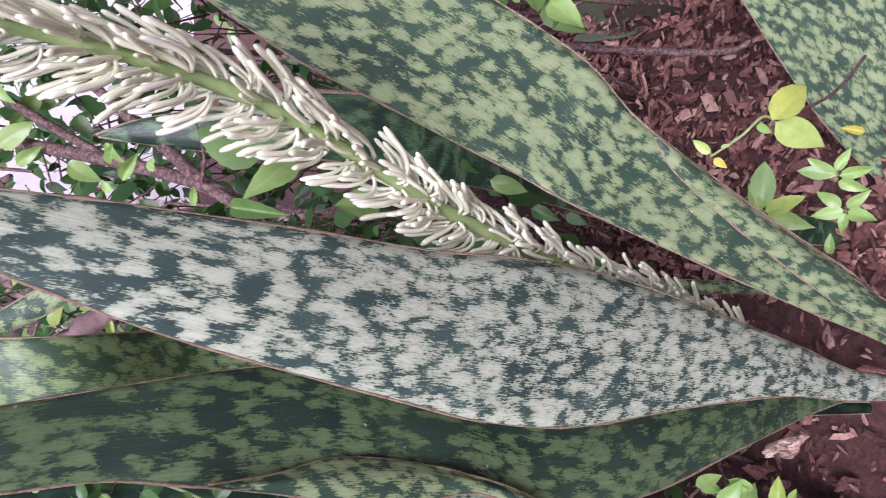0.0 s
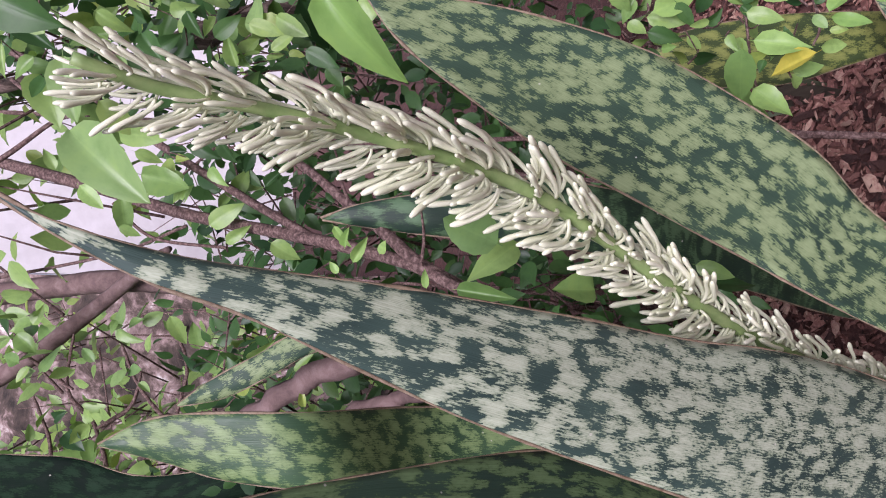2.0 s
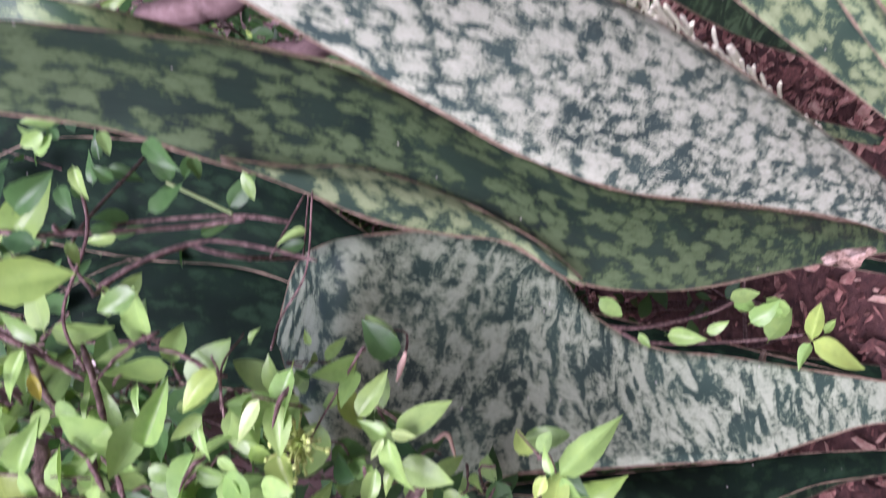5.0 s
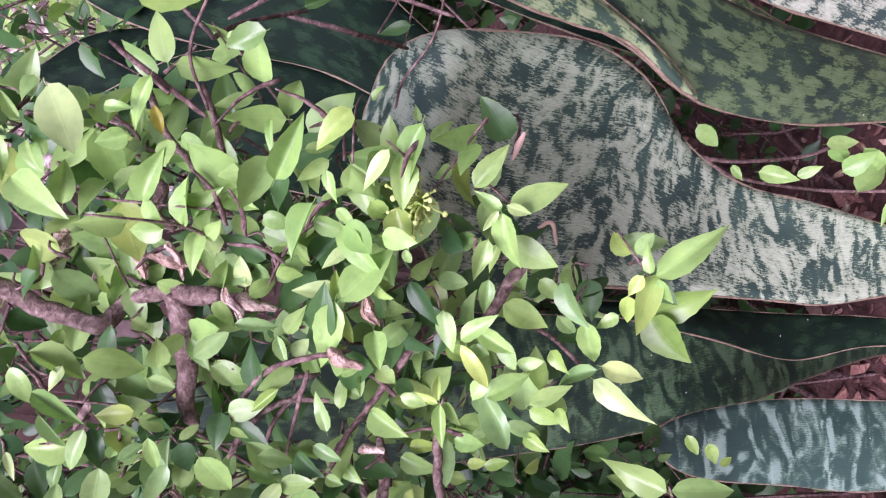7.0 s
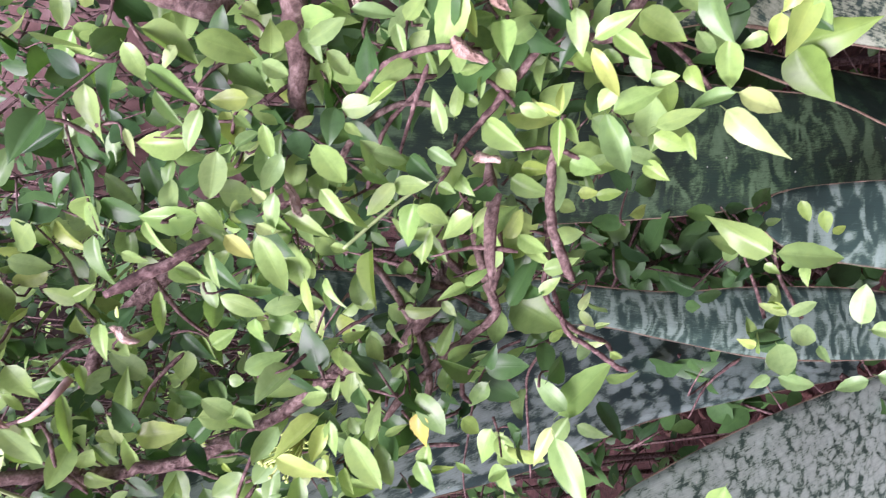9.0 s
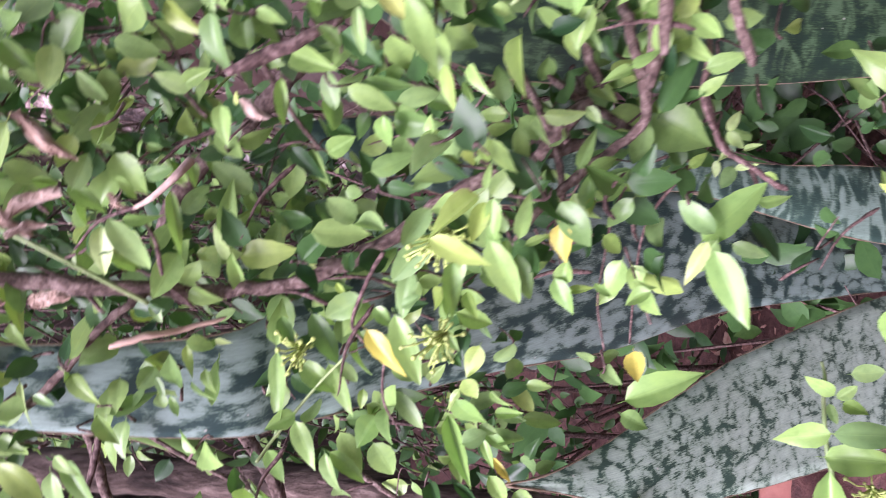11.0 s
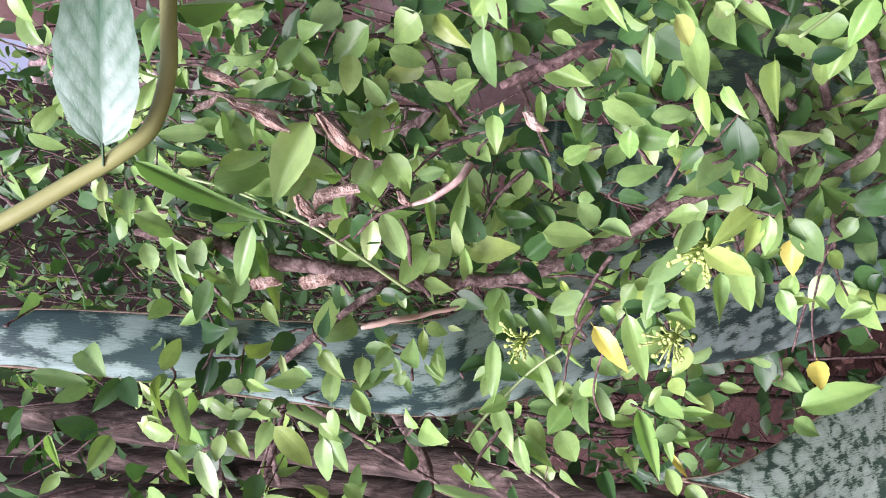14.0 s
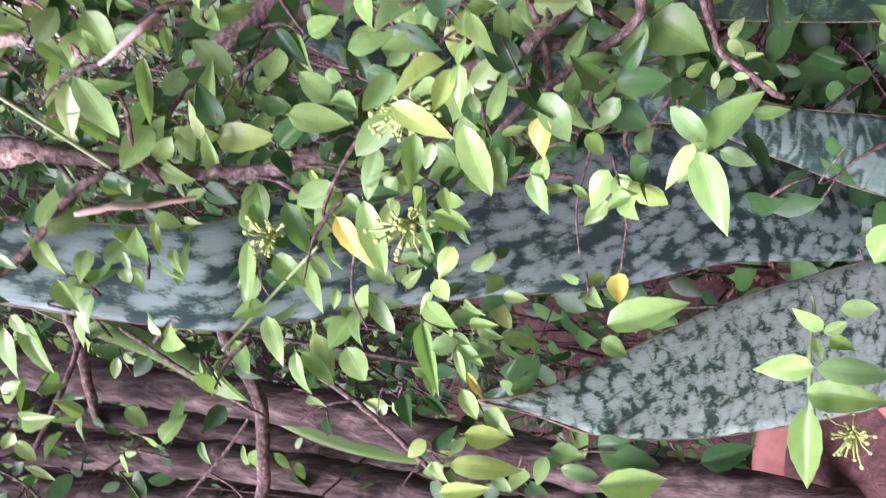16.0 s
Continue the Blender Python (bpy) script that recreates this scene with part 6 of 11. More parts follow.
sprout(shrub, (-0.445, 0.237, 0.636), (-0.452, 0.234, 0.630), (0.66, -0.65, 0.38), 0.40, "l")
sprout(shrub, (-0.409, 0.194, 0.621), (-0.403, 0.194, 0.615), (0.55, -0.53, 0.65), 0.60, "s")
sprout(shrub, (-0.436, 0.216, 0.615), (-0.429, 0.214, 0.603), (0.76, -0.45, 0.47), 0.50, "d")
sprout(shrub, (-0.452, 0.230, 0.582), (-0.457, 0.228, 0.563), (0.64, -0.62, 0.46), 0.50, "y")
sprout(shrub, (-0.434, 0.226, 0.583), (-0.438, 0.214, 0.579), (0.58, -0.51, 0.63), 0.50, "h")
sprout(shrub, (-0.462, 0.236, 0.568), (-0.467, 0.227, 0.561), (0.52, -0.39, 0.76), 0.40, "s")
sprout(shrub, (-0.455, 0.214, 0.573), (-0.468, 0.206, 0.577), (0.72, -0.55, 0.42), 0.60, "y")
sprout(shrub, (-0.493, 0.231, 0.602), (-0.494, 0.223, 0.589), (0.60, -0.55, 0.58), 0.60, "g")
sprout(shrub, (-0.452, 0.216, 0.588), (-0.457, 0.209, 0.595), (0.51, -0.80, 0.31), 0.50, "g")
sprout(shrub, (-0.464, 0.230, 0.583), (-0.469, 0.221, 0.577), (0.55, -0.62, 0.56), 0.50, "g")
sprout(shrub, (-0.466, 0.204, 0.579), (-0.472, 0.198, 0.572), (0.63, -0.60, 0.49), 0.80, "y")
sprout(shrub, (-0.480, 0.203, 0.579), (-0.489, 0.194, 0.564), (0.36, -0.71, 0.60), 0.65, "y")
sprout(shrub, (-0.480, 0.209, 0.576), (-0.490, 0.203, 0.580), (0.48, -0.59, 0.65), 0.40, "s")
sprout(shrub, (-0.511, 0.215, 0.572), (-0.525, 0.183, 0.562), (0.76, -0.48, 0.44), 0.28, "y")
sprout(shrub, (-0.526, 0.224, 0.603), (-0.538, 0.213, 0.612), (0.69, -0.52, 0.51), 0.75, "y")
sprout(shrub, (-0.543, 0.219, 0.602), (-0.553, 0.206, 0.591), (0.70, -0.49, 0.52), 0.75, "y")
sprout(shrub, (-0.506, 0.225, 0.599), (-0.516, 0.210, 0.584), (0.75, -0.52, 0.41), 0.40, "s")
sprout(shrub, (-0.542, 0.213, 0.627), (-0.558, 0.197, 0.619), (0.68, -0.55, 0.48), 0.42, "s")
sprout(shrub, (-0.550, 0.218, 0.623), (-0.549, 0.201, 0.607), (0.85, 0.03, 0.52), 0.40, "y")
sprout(shrub, (-0.544, 0.226, 0.618), (-0.561, 0.213, 0.605), (0.83, -0.34, 0.44), 0.45, "g")
sprout(shrub, (-0.509, 0.228, 0.613), (-0.517, 0.221, 0.613), (0.90, -0.44, 0.03), 0.50, "h")
sprout(shrub, (-0.513, 0.232, 0.600), (-0.523, 0.221, 0.598), (0.61, -0.51, 0.60), 0.50, "s")
sprout(shrub, (-0.488, 0.213, 0.558), (-0.488, 0.204, 0.550), (0.43, -0.73, 0.53), 0.40, "y")
sprout(shrub, (-0.503, 0.211, 0.551), (-0.495, 0.206, 0.540), (0.52, -0.31, 0.80), 0.40, "y")
sprout(shrub, (-0.508, 0.208, 0.558), (-0.508, 0.203, 0.550), (0.72, -0.60, 0.33), 0.60, "s")
sprout(shrub, (-0.483, 0.214, 0.541), (-0.479, 0.210, 0.530), (0.72, -0.48, 0.50), 0.50, "g")
sprout(shrub, (-0.412, 0.209, 0.550), (-0.405, 0.206, 0.543), (0.67, -0.39, 0.63), 0.35, "h")
sprout(shrub, (-0.407, 0.210, 0.540), (-0.410, 0.207, 0.532), (0.17, -0.87, 0.47), 0.35, "y")
sprout(shrub, (-0.529, 0.225, 0.524), (-0.530, 0.223, 0.500), (0.69, -0.31, 0.65), 0.40, "g")
sprout(shrub, (-0.507, 0.197, 0.569), (-0.500, 0.199, 0.559), (0.86, -0.38, 0.34), 0.80, "s")
sprout(shrub, (-0.530, 0.215, 0.546), (-0.520, 0.206, 0.530), (0.86, -0.39, 0.34), 0.50, "s")
sprout(shrub, (-0.523, 0.213, 0.550), (-0.526, 0.203, 0.536), (0.83, -0.33, 0.46), 0.40, "y")
sprout(shrub, (-0.525, 0.211, 0.551), (-0.535, 0.198, 0.544), (0.82, -0.43, 0.38), 0.30, "y")
sprout(shrub, (-0.541, 0.209, 0.540), (-0.543, 0.196, 0.532), (0.59, -0.38, 0.72), 0.25, "o")
sprout(shrub, (-0.543, 0.200, 0.544), (-0.556, 0.189, 0.531), (0.88, -0.03, 0.48), 0.45, "y")
sprout(shrub, (-0.556, 0.197, 0.526), (-0.553, 0.182, 0.516), (0.82, -0.28, 0.50), 0.60, "g")
sprout(shrub, (-0.561, 0.185, 0.538), (-0.561, 0.183, 0.511), (0.59, -0.38, 0.71), 0.50, "y")
sprout(shrub, (-0.569, 0.179, 0.543), (-0.566, 0.186, 0.535), (0.74, -0.27, 0.62), 0.70, "s")
sprout(shrub, (-0.577, 0.176, 0.542), (-0.567, 0.170, 0.506), (0.69, -0.46, 0.56), 0.33, "l")
sprout(shrub, (-0.589, 0.166, 0.544), (-0.574, 0.163, 0.521), (0.59, -0.42, 0.69), 0.40, "l")
sprout(shrub, (-0.580, 0.178, 0.550), (-0.578, 0.167, 0.545), (0.72, -0.36, 0.59), 0.60, "y")
sprout(shrub, (-0.576, 0.170, 0.520), (-0.574, 0.162, 0.511), (0.77, -0.22, 0.60), 0.60, "s")
sprout(shrub, (-0.574, 0.187, 0.484), (-0.573, 0.181, 0.464), (0.65, -0.41, 0.63), 0.60, "g")
sprout(shrub, (-0.574, 0.182, 0.488), (-0.581, 0.169, 0.493), (0.42, -0.46, 0.78), 0.60, "g")
sprout(shrub, (-0.581, 0.179, 0.477), (-0.568, 0.169, 0.462), (0.73, -0.46, 0.51), 0.40, "s")
sprout(shrub, (-0.553, 0.208, 0.512), (-0.550, 0.211, 0.499), (0.54, -0.50, 0.67), 0.60, "g")
sprout(shrub, (-0.563, 0.207, 0.556), (-0.570, 0.199, 0.542), (0.83, -0.28, 0.48), 0.35, "d")
sprout(shrub, (-0.578, 0.169, 0.459), (-0.571, 0.171, 0.418), (0.70, -0.51, 0.49), 0.48, "y")
sprout(shrub, (-0.584, 0.192, 0.449), (-0.565, 0.176, 0.426), (0.78, -0.59, 0.20), 0.50, "d")
sprout(shrub, (-0.504, 0.220, 0.476), (-0.475, 0.219, 0.445), (0.45, -0.32, 0.83), 0.40, "y")
sprout(shrub, (-0.475, 0.230, 0.481), (-0.481, 0.215, 0.481), (0.32, -0.51, 0.80), 0.70, "o")
sprout(shrub, (-0.514, 0.219, 0.474), (-0.517, 0.212, 0.460), (0.60, -0.62, 0.50), 0.70, "g")
sprout(shrub, (-0.593, 0.194, 0.376), (-0.572, 0.196, 0.350), (0.51, -0.43, 0.74), 0.50, "d")
sprout(shrub, (-0.401, 0.202, 0.520), (-0.413, 0.205, 0.527), (0.73, -0.41, 0.55), 0.55, "g")
sprout(shrub, (-0.366, 0.169, 0.445), (-0.383, 0.165, 0.442), (0.50, -0.47, 0.72), 0.70, "y")
sprout(shrub, (-0.498, 0.185, 0.735), (-0.504, 0.168, 0.723), (0.89, -0.43, 0.13), 0.40, "s")
sprout(shrub, (-0.483, 0.172, 0.736), (-0.502, 0.161, 0.732), (0.82, -0.51, 0.27), 0.40, "s")
sprout(shrub, (-0.529, 0.207, 0.656), (-0.532, 0.192, 0.648), (0.85, 0.07, 0.52), 0.50, "y")
sprout(shrub, (-0.559, 0.167, 0.739), (-0.559, 0.159, 0.730), (0.77, -0.63, 0.08), 0.50, "s")
sprout(shrub, (-0.565, 0.159, 0.733), (-0.571, 0.156, 0.722), (0.90, -0.43, 0.06), 0.30, "p")
sprout(shrub, (-0.619, 0.220, 0.706), (-0.622, 0.211, 0.694), (0.90, -0.41, 0.18), 0.60, "g")
sprout(shrub, (-0.646, 0.216, 0.666), (-0.647, 0.204, 0.661), (0.82, 0.09, 0.56), 0.50, "s")
sprout(shrub, (-0.615, 0.196, 0.627), (-0.622, 0.191, 0.617), (0.90, -0.41, 0.11), 0.40, "y")
sprout(shrub, (-0.612, 0.198, 0.616), (-0.606, 0.202, 0.614), (0.72, -0.48, 0.50), 0.50, "s")
sprout(shrub, (-0.617, 0.192, 0.615), (-0.616, 0.182, 0.610), (0.95, -0.12, 0.30), 0.50, "y")
sprout(shrub, (-0.371, 0.271, 0.667), (-0.385, 0.260, 0.664), (0.64, -0.68, 0.36), 0.28, "y")
sprout(shrub, (-0.369, 0.286, 0.663), (-0.364, 0.271, 0.647), (0.50, -0.71, 0.50), 0.50, "g")
sprout(shrub, (-0.345, 0.256, 0.603), (-0.349, 0.242, 0.597), (0.10, -0.75, 0.66), 0.42, "y")
sprout(shrub, (-0.250, 0.326, 0.675), (-0.237, 0.333, 0.666), (0.21, -0.95, 0.24), 0.55, "s")
sprout(shrub, (-0.243, 0.308, 0.672), (-0.257, 0.311, 0.656), (0.32, -0.86, 0.39), 0.60, "s")
sprout(shrub, (-0.272, 0.299, 0.663), (-0.250, 0.309, 0.661), (0.45, -0.88, 0.14), 0.42, "g")
sprout(shrub, (-0.255, 0.270, 0.658), (-0.262, 0.276, 0.638), (0.29, -0.94, 0.19), 0.50, "y")
sprout(shrub, (-0.227, 0.325, 0.651), (-0.242, 0.310, 0.656), (0.28, -0.94, 0.21), 0.75, "g")
sprout(shrub, (-0.222, 0.310, 0.650), (-0.244, 0.301, 0.643), (0.37, -0.92, -0.12), 0.36, "s")
sprout(shrub, (-0.213, 0.317, 0.658), (-0.222, 0.321, 0.651), (-0.02, -0.96, -0.28), 0.50, "y")
sprout(shrub, (-0.209, 0.314, 0.646), (-0.219, 0.305, 0.650), (0.44, -0.80, 0.39), 0.50, "y")
sprout(shrub, (-0.224, 0.302, 0.640), (-0.225, 0.301, 0.634), (0.19, -0.98, 0.11), 0.80, "s")
sprout(shrub, (-0.221, 0.291, 0.634), (-0.219, 0.292, 0.627), (0.23, -0.97, 0.09), 0.60, "s")
sprout(shrub, (-0.203, 0.295, 0.634), (-0.214, 0.297, 0.633), (0.42, -0.89, 0.17), 0.50, "g")
sprout(shrub, (-0.206, 0.293, 0.622), (-0.228, 0.295, 0.619), (0.26, -0.92, 0.30), 0.58, "p")
sprout(shrub, (-0.201, 0.297, 0.626), (-0.209, 0.292, 0.627), (0.32, -0.91, 0.27), 0.60, "y")
sprout(shrub, (-0.203, 0.286, 0.614), (-0.213, 0.288, 0.604), (0.39, -0.63, 0.67), 0.62, "g")
sprout(shrub, (-0.201, 0.283, 0.605), (-0.202, 0.278, 0.595), (0.22, -0.73, 0.65), 0.60, "g")
sprout(shrub, (-0.208, 0.285, 0.604), (-0.208, 0.276, 0.591), (0.24, -0.93, 0.28), 0.55, "g")
sprout(shrub, (-0.233, 0.278, 0.616), (-0.222, 0.289, 0.614), (-0.38, -0.86, 0.35), 0.42, "g")
sprout(shrub, (-0.229, 0.281, 0.607), (-0.217, 0.281, 0.611), (0.38, -0.74, 0.56), 0.60, "p")
sprout(shrub, (-0.233, 0.276, 0.618), (-0.239, 0.269, 0.610), (0.71, -0.68, 0.18), 0.50, "y")
sprout(shrub, (-0.235, 0.265, 0.611), (-0.233, 0.262, 0.597), (0.59, -0.74, 0.34), 0.35, "s")
sprout(shrub, (-0.233, 0.287, 0.637), (-0.236, 0.287, 0.625), (0.08, -0.86, 0.50), 0.50, "y")
sprout(shrub, (-0.226, 0.269, 0.607), (-0.220, 0.273, 0.598), (0.24, -0.79, 0.57), 0.55, "y")
sprout(shrub, (-0.218, 0.274, 0.599), (-0.218, 0.273, 0.589), (0.31, -0.92, 0.25), 0.50, "y")
sprout(shrub, (-0.248, 0.285, 0.644), (-0.251, 0.284, 0.638), (0.51, -0.83, 0.23), 0.80, "s")
sprout(shrub, (-0.265, 0.297, 0.649), (-0.265, 0.297, 0.639), (0.32, -0.93, 0.19), 0.45, "d")
sprout(shrub, (-0.255, 0.266, 0.634), (-0.244, 0.267, 0.635), (0.10, -0.99, -0.14), 0.80, "g")
sprout(shrub, (-0.248, 0.263, 0.623), (-0.239, 0.266, 0.612), (0.26, -0.93, 0.27), 0.50, "s")
sprout(shrub, (-0.232, 0.256, 0.595), (-0.223, 0.260, 0.588), (0.41, -0.73, 0.55), 0.60, "g")
sprout(shrub, (-0.259, 0.294, 0.667), (-0.266, 0.284, 0.669), (0.13, -0.98, 0.16), 0.40, "h")
sprout(shrub, (-0.258, 0.317, 0.687), (-0.254, 0.318, 0.681), (0.52, -0.76, 0.39), 0.50, "l")
sprout(shrub, (-0.208, 0.287, 0.591), (-0.194, 0.284, 0.584), (0.18, -0.75, 0.63), 0.70, "g")
sprout(shrub, (-0.195, 0.270, 0.590), (-0.196, 0.262, 0.576), (0.05, -0.80, 0.60), 0.50, "g")
sprout(shrub, (-0.188, 0.266, 0.584), (-0.193, 0.263, 0.577), (0.28, -0.86, 0.44), 0.50, "y")
sprout(shrub, (-0.200, 0.269, 0.577), (-0.199, 0.270, 0.565), (0.22, -0.73, 0.65), 0.50, "g")
sprout(shrub, (-0.183, 0.263, 0.574), (-0.188, 0.260, 0.566), (0.22, -0.82, 0.53), 0.80, "h")
sprout(shrub, (-0.183, 0.259, 0.566), (-0.194, 0.251, 0.561), (0.28, -0.76, 0.59), 0.75, "g")
sprout(shrub, (-0.182, 0.260, 0.562), (-0.183, 0.256, 0.554), (0.21, -0.62, 0.75), 0.80, "g")
sprout(shrub, (-0.211, 0.279, 0.593), (-0.206, 0.285, 0.581), (0.19, -0.87, 0.45), 0.50, "g")
sprout(shrub, (-0.201, 0.264, 0.578), (-0.208, 0.260, 0.586), (0.21, -0.93, 0.29), 0.45, "p")
sprout(shrub, (-0.214, 0.279, 0.592), (-0.216, 0.276, 0.586), (0.09, -0.83, 0.55), 0.60, "h")
sprout(shrub, (-0.217, 0.262, 0.578), (-0.218, 0.261, 0.594), (0.29, -0.74, 0.61), 0.48, "p")
sprout(shrub, (-0.218, 0.257, 0.579), (-0.210, 0.265, 0.581), (0.19, -0.85, 0.49), 0.35, "y")
sprout(shrub, (-0.212, 0.247, 0.581), (-0.195, 0.254, 0.564), (0.42, -0.77, 0.48), 0.55, "y")
sprout(shrub, (-0.217, 0.254, 0.581), (-0.245, 0.252, 0.582), (0.16, -0.91, 0.38), 0.42, "y")
sprout(shrub, (-0.219, 0.255, 0.580), (-0.233, 0.252, 0.572), (0.01, -0.86, 0.51), 0.30, "l")
sprout(shrub, (-0.217, 0.264, 0.566), (-0.211, 0.267, 0.558), (0.35, -0.56, 0.75), 0.50, "g")
sprout(shrub, (-0.216, 0.258, 0.571), (-0.224, 0.256, 0.561), (0.36, -0.88, 0.30), 0.55, "d")
sprout(shrub, (-0.209, 0.258, 0.555), (-0.220, 0.246, 0.545), (0.02, -0.69, 0.72), 0.45, "d")
sprout(shrub, (-0.232, 0.252, 0.561), (-0.221, 0.253, 0.552), (0.32, -0.72, 0.62), 0.60, "g")
sprout(shrub, (-0.222, 0.242, 0.537), (-0.208, 0.237, 0.530), (0.44, -0.46, 0.77), 0.40, "y")
sprout(shrub, (-0.218, 0.255, 0.541), (-0.231, 0.247, 0.536), (0.33, -0.74, 0.58), 0.50, "y")
sprout(shrub, (-0.221, 0.247, 0.529), (-0.224, 0.238, 0.517), (0.45, -0.55, 0.70), 0.50, "y")
sprout(shrub, (-0.179, 0.258, 0.528), (-0.198, 0.250, 0.520), (0.13, -0.76, 0.64), 0.48, "y")
sprout(shrub, (-0.188, 0.254, 0.532), (-0.203, 0.252, 0.534), (0.32, -0.80, 0.51), 0.45, "g")
sprout(shrub, (-0.178, 0.257, 0.530), (-0.187, 0.258, 0.533), (0.03, -0.89, 0.46), 0.35, "p")
sprout(shrub, (-0.176, 0.258, 0.527), (-0.177, 0.255, 0.518), (0.15, -0.77, 0.62), 0.50, "p")
sprout(shrub, (-0.178, 0.261, 0.524), (-0.165, 0.259, 0.505), (0.40, -0.81, 0.42), 0.45, "g")
sprout(shrub, (-0.179, 0.259, 0.528), (-0.174, 0.263, 0.538), (0.45, -0.67, 0.59), 0.50, "y")
sprout(shrub, (-0.194, 0.265, 0.522), (-0.205, 0.262, 0.524), (0.58, -0.61, 0.54), 0.40, "g")
sprout(shrub, (-0.199, 0.245, 0.532), (-0.211, 0.243, 0.531), (-0.08, -0.88, 0.48), 0.50, "g")
sprout(shrub, (-0.219, 0.265, 0.512), (-0.223, 0.256, 0.495), (0.37, -0.65, 0.66), 0.60, "h")
sprout(shrub, (-0.212, 0.275, 0.494), (-0.215, 0.265, 0.487), (0.22, -0.68, 0.70), 0.60, "g")
sprout(shrub, (-0.192, 0.247, 0.564), (-0.197, 0.246, 0.561), (0.61, -0.64, 0.47), 0.60, "s")
sprout(shrub, (-0.241, 0.256, 0.591), (-0.235, 0.258, 0.586), (0.06, -0.88, 0.48), 0.80, "p")
sprout(shrub, (-0.235, 0.259, 0.597), (-0.243, 0.254, 0.593), (0.35, -0.84, 0.42), 0.50, "s")
sprout(shrub, (-0.262, 0.273, 0.680), (-0.271, 0.266, 0.672), (-0.01, -1.00, 0.03), 0.50, "y")
sprout(shrub, (-0.265, 0.264, 0.672), (-0.271, 0.255, 0.655), (0.66, -0.68, 0.31), 0.35, "g")
sprout(shrub, (-0.270, 0.259, 0.669), (-0.279, 0.253, 0.659), (0.29, -0.88, 0.38), 0.35, "s")
sprout(shrub, (-0.260, 0.272, 0.664), (-0.268, 0.268, 0.668), (0.61, -0.77, 0.20), 0.50, "p")
sprout(shrub, (-0.269, 0.260, 0.640), (-0.273, 0.261, 0.653), (0.38, -0.92, 0.06), 0.55, "g")
sprout(shrub, (-0.256, 0.261, 0.637), (-0.259, 0.260, 0.628), (0.46, -0.73, 0.51), 0.70, "s")
sprout(shrub, (-0.272, 0.249, 0.625), (-0.268, 0.252, 0.619), (0.51, -0.79, 0.35), 0.50, "s")
sprout(shrub, (-0.272, 0.247, 0.625), (-0.278, 0.240, 0.621), (0.72, -0.59, 0.36), 0.85, "d")
sprout(shrub, (-0.270, 0.238, 0.619), (-0.284, 0.236, 0.607), (0.53, -0.65, 0.55), 0.55, "y")
sprout(shrub, (-0.273, 0.251, 0.635), (-0.285, 0.248, 0.631), (0.39, -0.85, 0.34), 0.40, "y")
sprout(shrub, (-0.274, 0.257, 0.653), (-0.284, 0.249, 0.648), (0.58, -0.69, 0.45), 0.50, "d")
sprout(shrub, (-0.272, 0.254, 0.655), (-0.286, 0.249, 0.659), (0.96, -0.28, -0.03), 0.45, "s")
sprout(shrub, (-0.284, 0.249, 0.649), (-0.301, 0.244, 0.650), (0.69, -0.72, 0.04), 0.55, "s")
sprout(shrub, (-0.282, 0.248, 0.628), (-0.294, 0.243, 0.633), (0.59, -0.77, 0.24), 0.50, "s")
sprout(shrub, (-0.245, 0.254, 0.590), (-0.251, 0.249, 0.602), (-0.07, -0.70, 0.71), 0.50, "g")
sprout(shrub, (-0.250, 0.249, 0.595), (-0.261, 0.250, 0.603), (0.47, -0.77, 0.43), 0.35, "h")
sprout(shrub, (-0.246, 0.255, 0.618), (-0.252, 0.253, 0.609), (0.74, -0.67, 0.07), 0.55, "s")
sprout(shrub, (-0.274, 0.243, 0.599), (-0.277, 0.244, 0.587), (0.52, -0.66, 0.54), 0.55, "s")
sprout(shrub, (-0.270, 0.253, 0.608), (-0.275, 0.252, 0.601), (0.38, -0.74, 0.55), 0.50, "g")
sprout(shrub, (-0.283, 0.239, 0.590), (-0.295, 0.235, 0.598), (0.71, -0.67, 0.23), 0.45, "s")
sprout(shrub, (-0.285, 0.249, 0.600), (-0.289, 0.245, 0.589), (0.69, -0.58, 0.43), 0.50, "g")
sprout(shrub, (-0.285, 0.240, 0.590), (-0.280, 0.236, 0.579), (0.47, -0.41, 0.78), 0.60, "g")
sprout(shrub, (-0.285, 0.258, 0.678), (-0.290, 0.250, 0.674), (0.82, -0.56, 0.11), 0.30, "p")
sprout(shrub, (-0.298, 0.256, 0.648), (-0.297, 0.261, 0.636), (0.72, -0.68, 0.13), 0.45, "g")
sprout(shrub, (-0.296, 0.245, 0.629), (-0.310, 0.239, 0.629), (0.50, -0.73, 0.47), 0.50, "s")
sprout(shrub, (-0.299, 0.244, 0.632), (-0.295, 0.245, 0.637), (0.45, -0.84, 0.30), 0.80, "p")
sprout(shrub, (-0.287, 0.237, 0.615), (-0.292, 0.225, 0.604), (0.29, -0.94, 0.19), 0.40, "g")
sprout(shrub, (-0.274, 0.264, 0.638), (-0.281, 0.265, 0.629), (0.42, -0.82, 0.40), 0.50, "g")
sprout(shrub, (-0.279, 0.264, 0.644), (-0.284, 0.264, 0.637), (0.42, -0.90, 0.14), 0.50, "g")
sprout(shrub, (-0.283, 0.251, 0.643), (-0.278, 0.254, 0.636), (0.48, -0.64, 0.60), 0.50, "s")
sprout(shrub, (-0.284, 0.251, 0.642), (-0.282, 0.253, 0.636), (0.65, -0.75, 0.11), 0.50, "s")
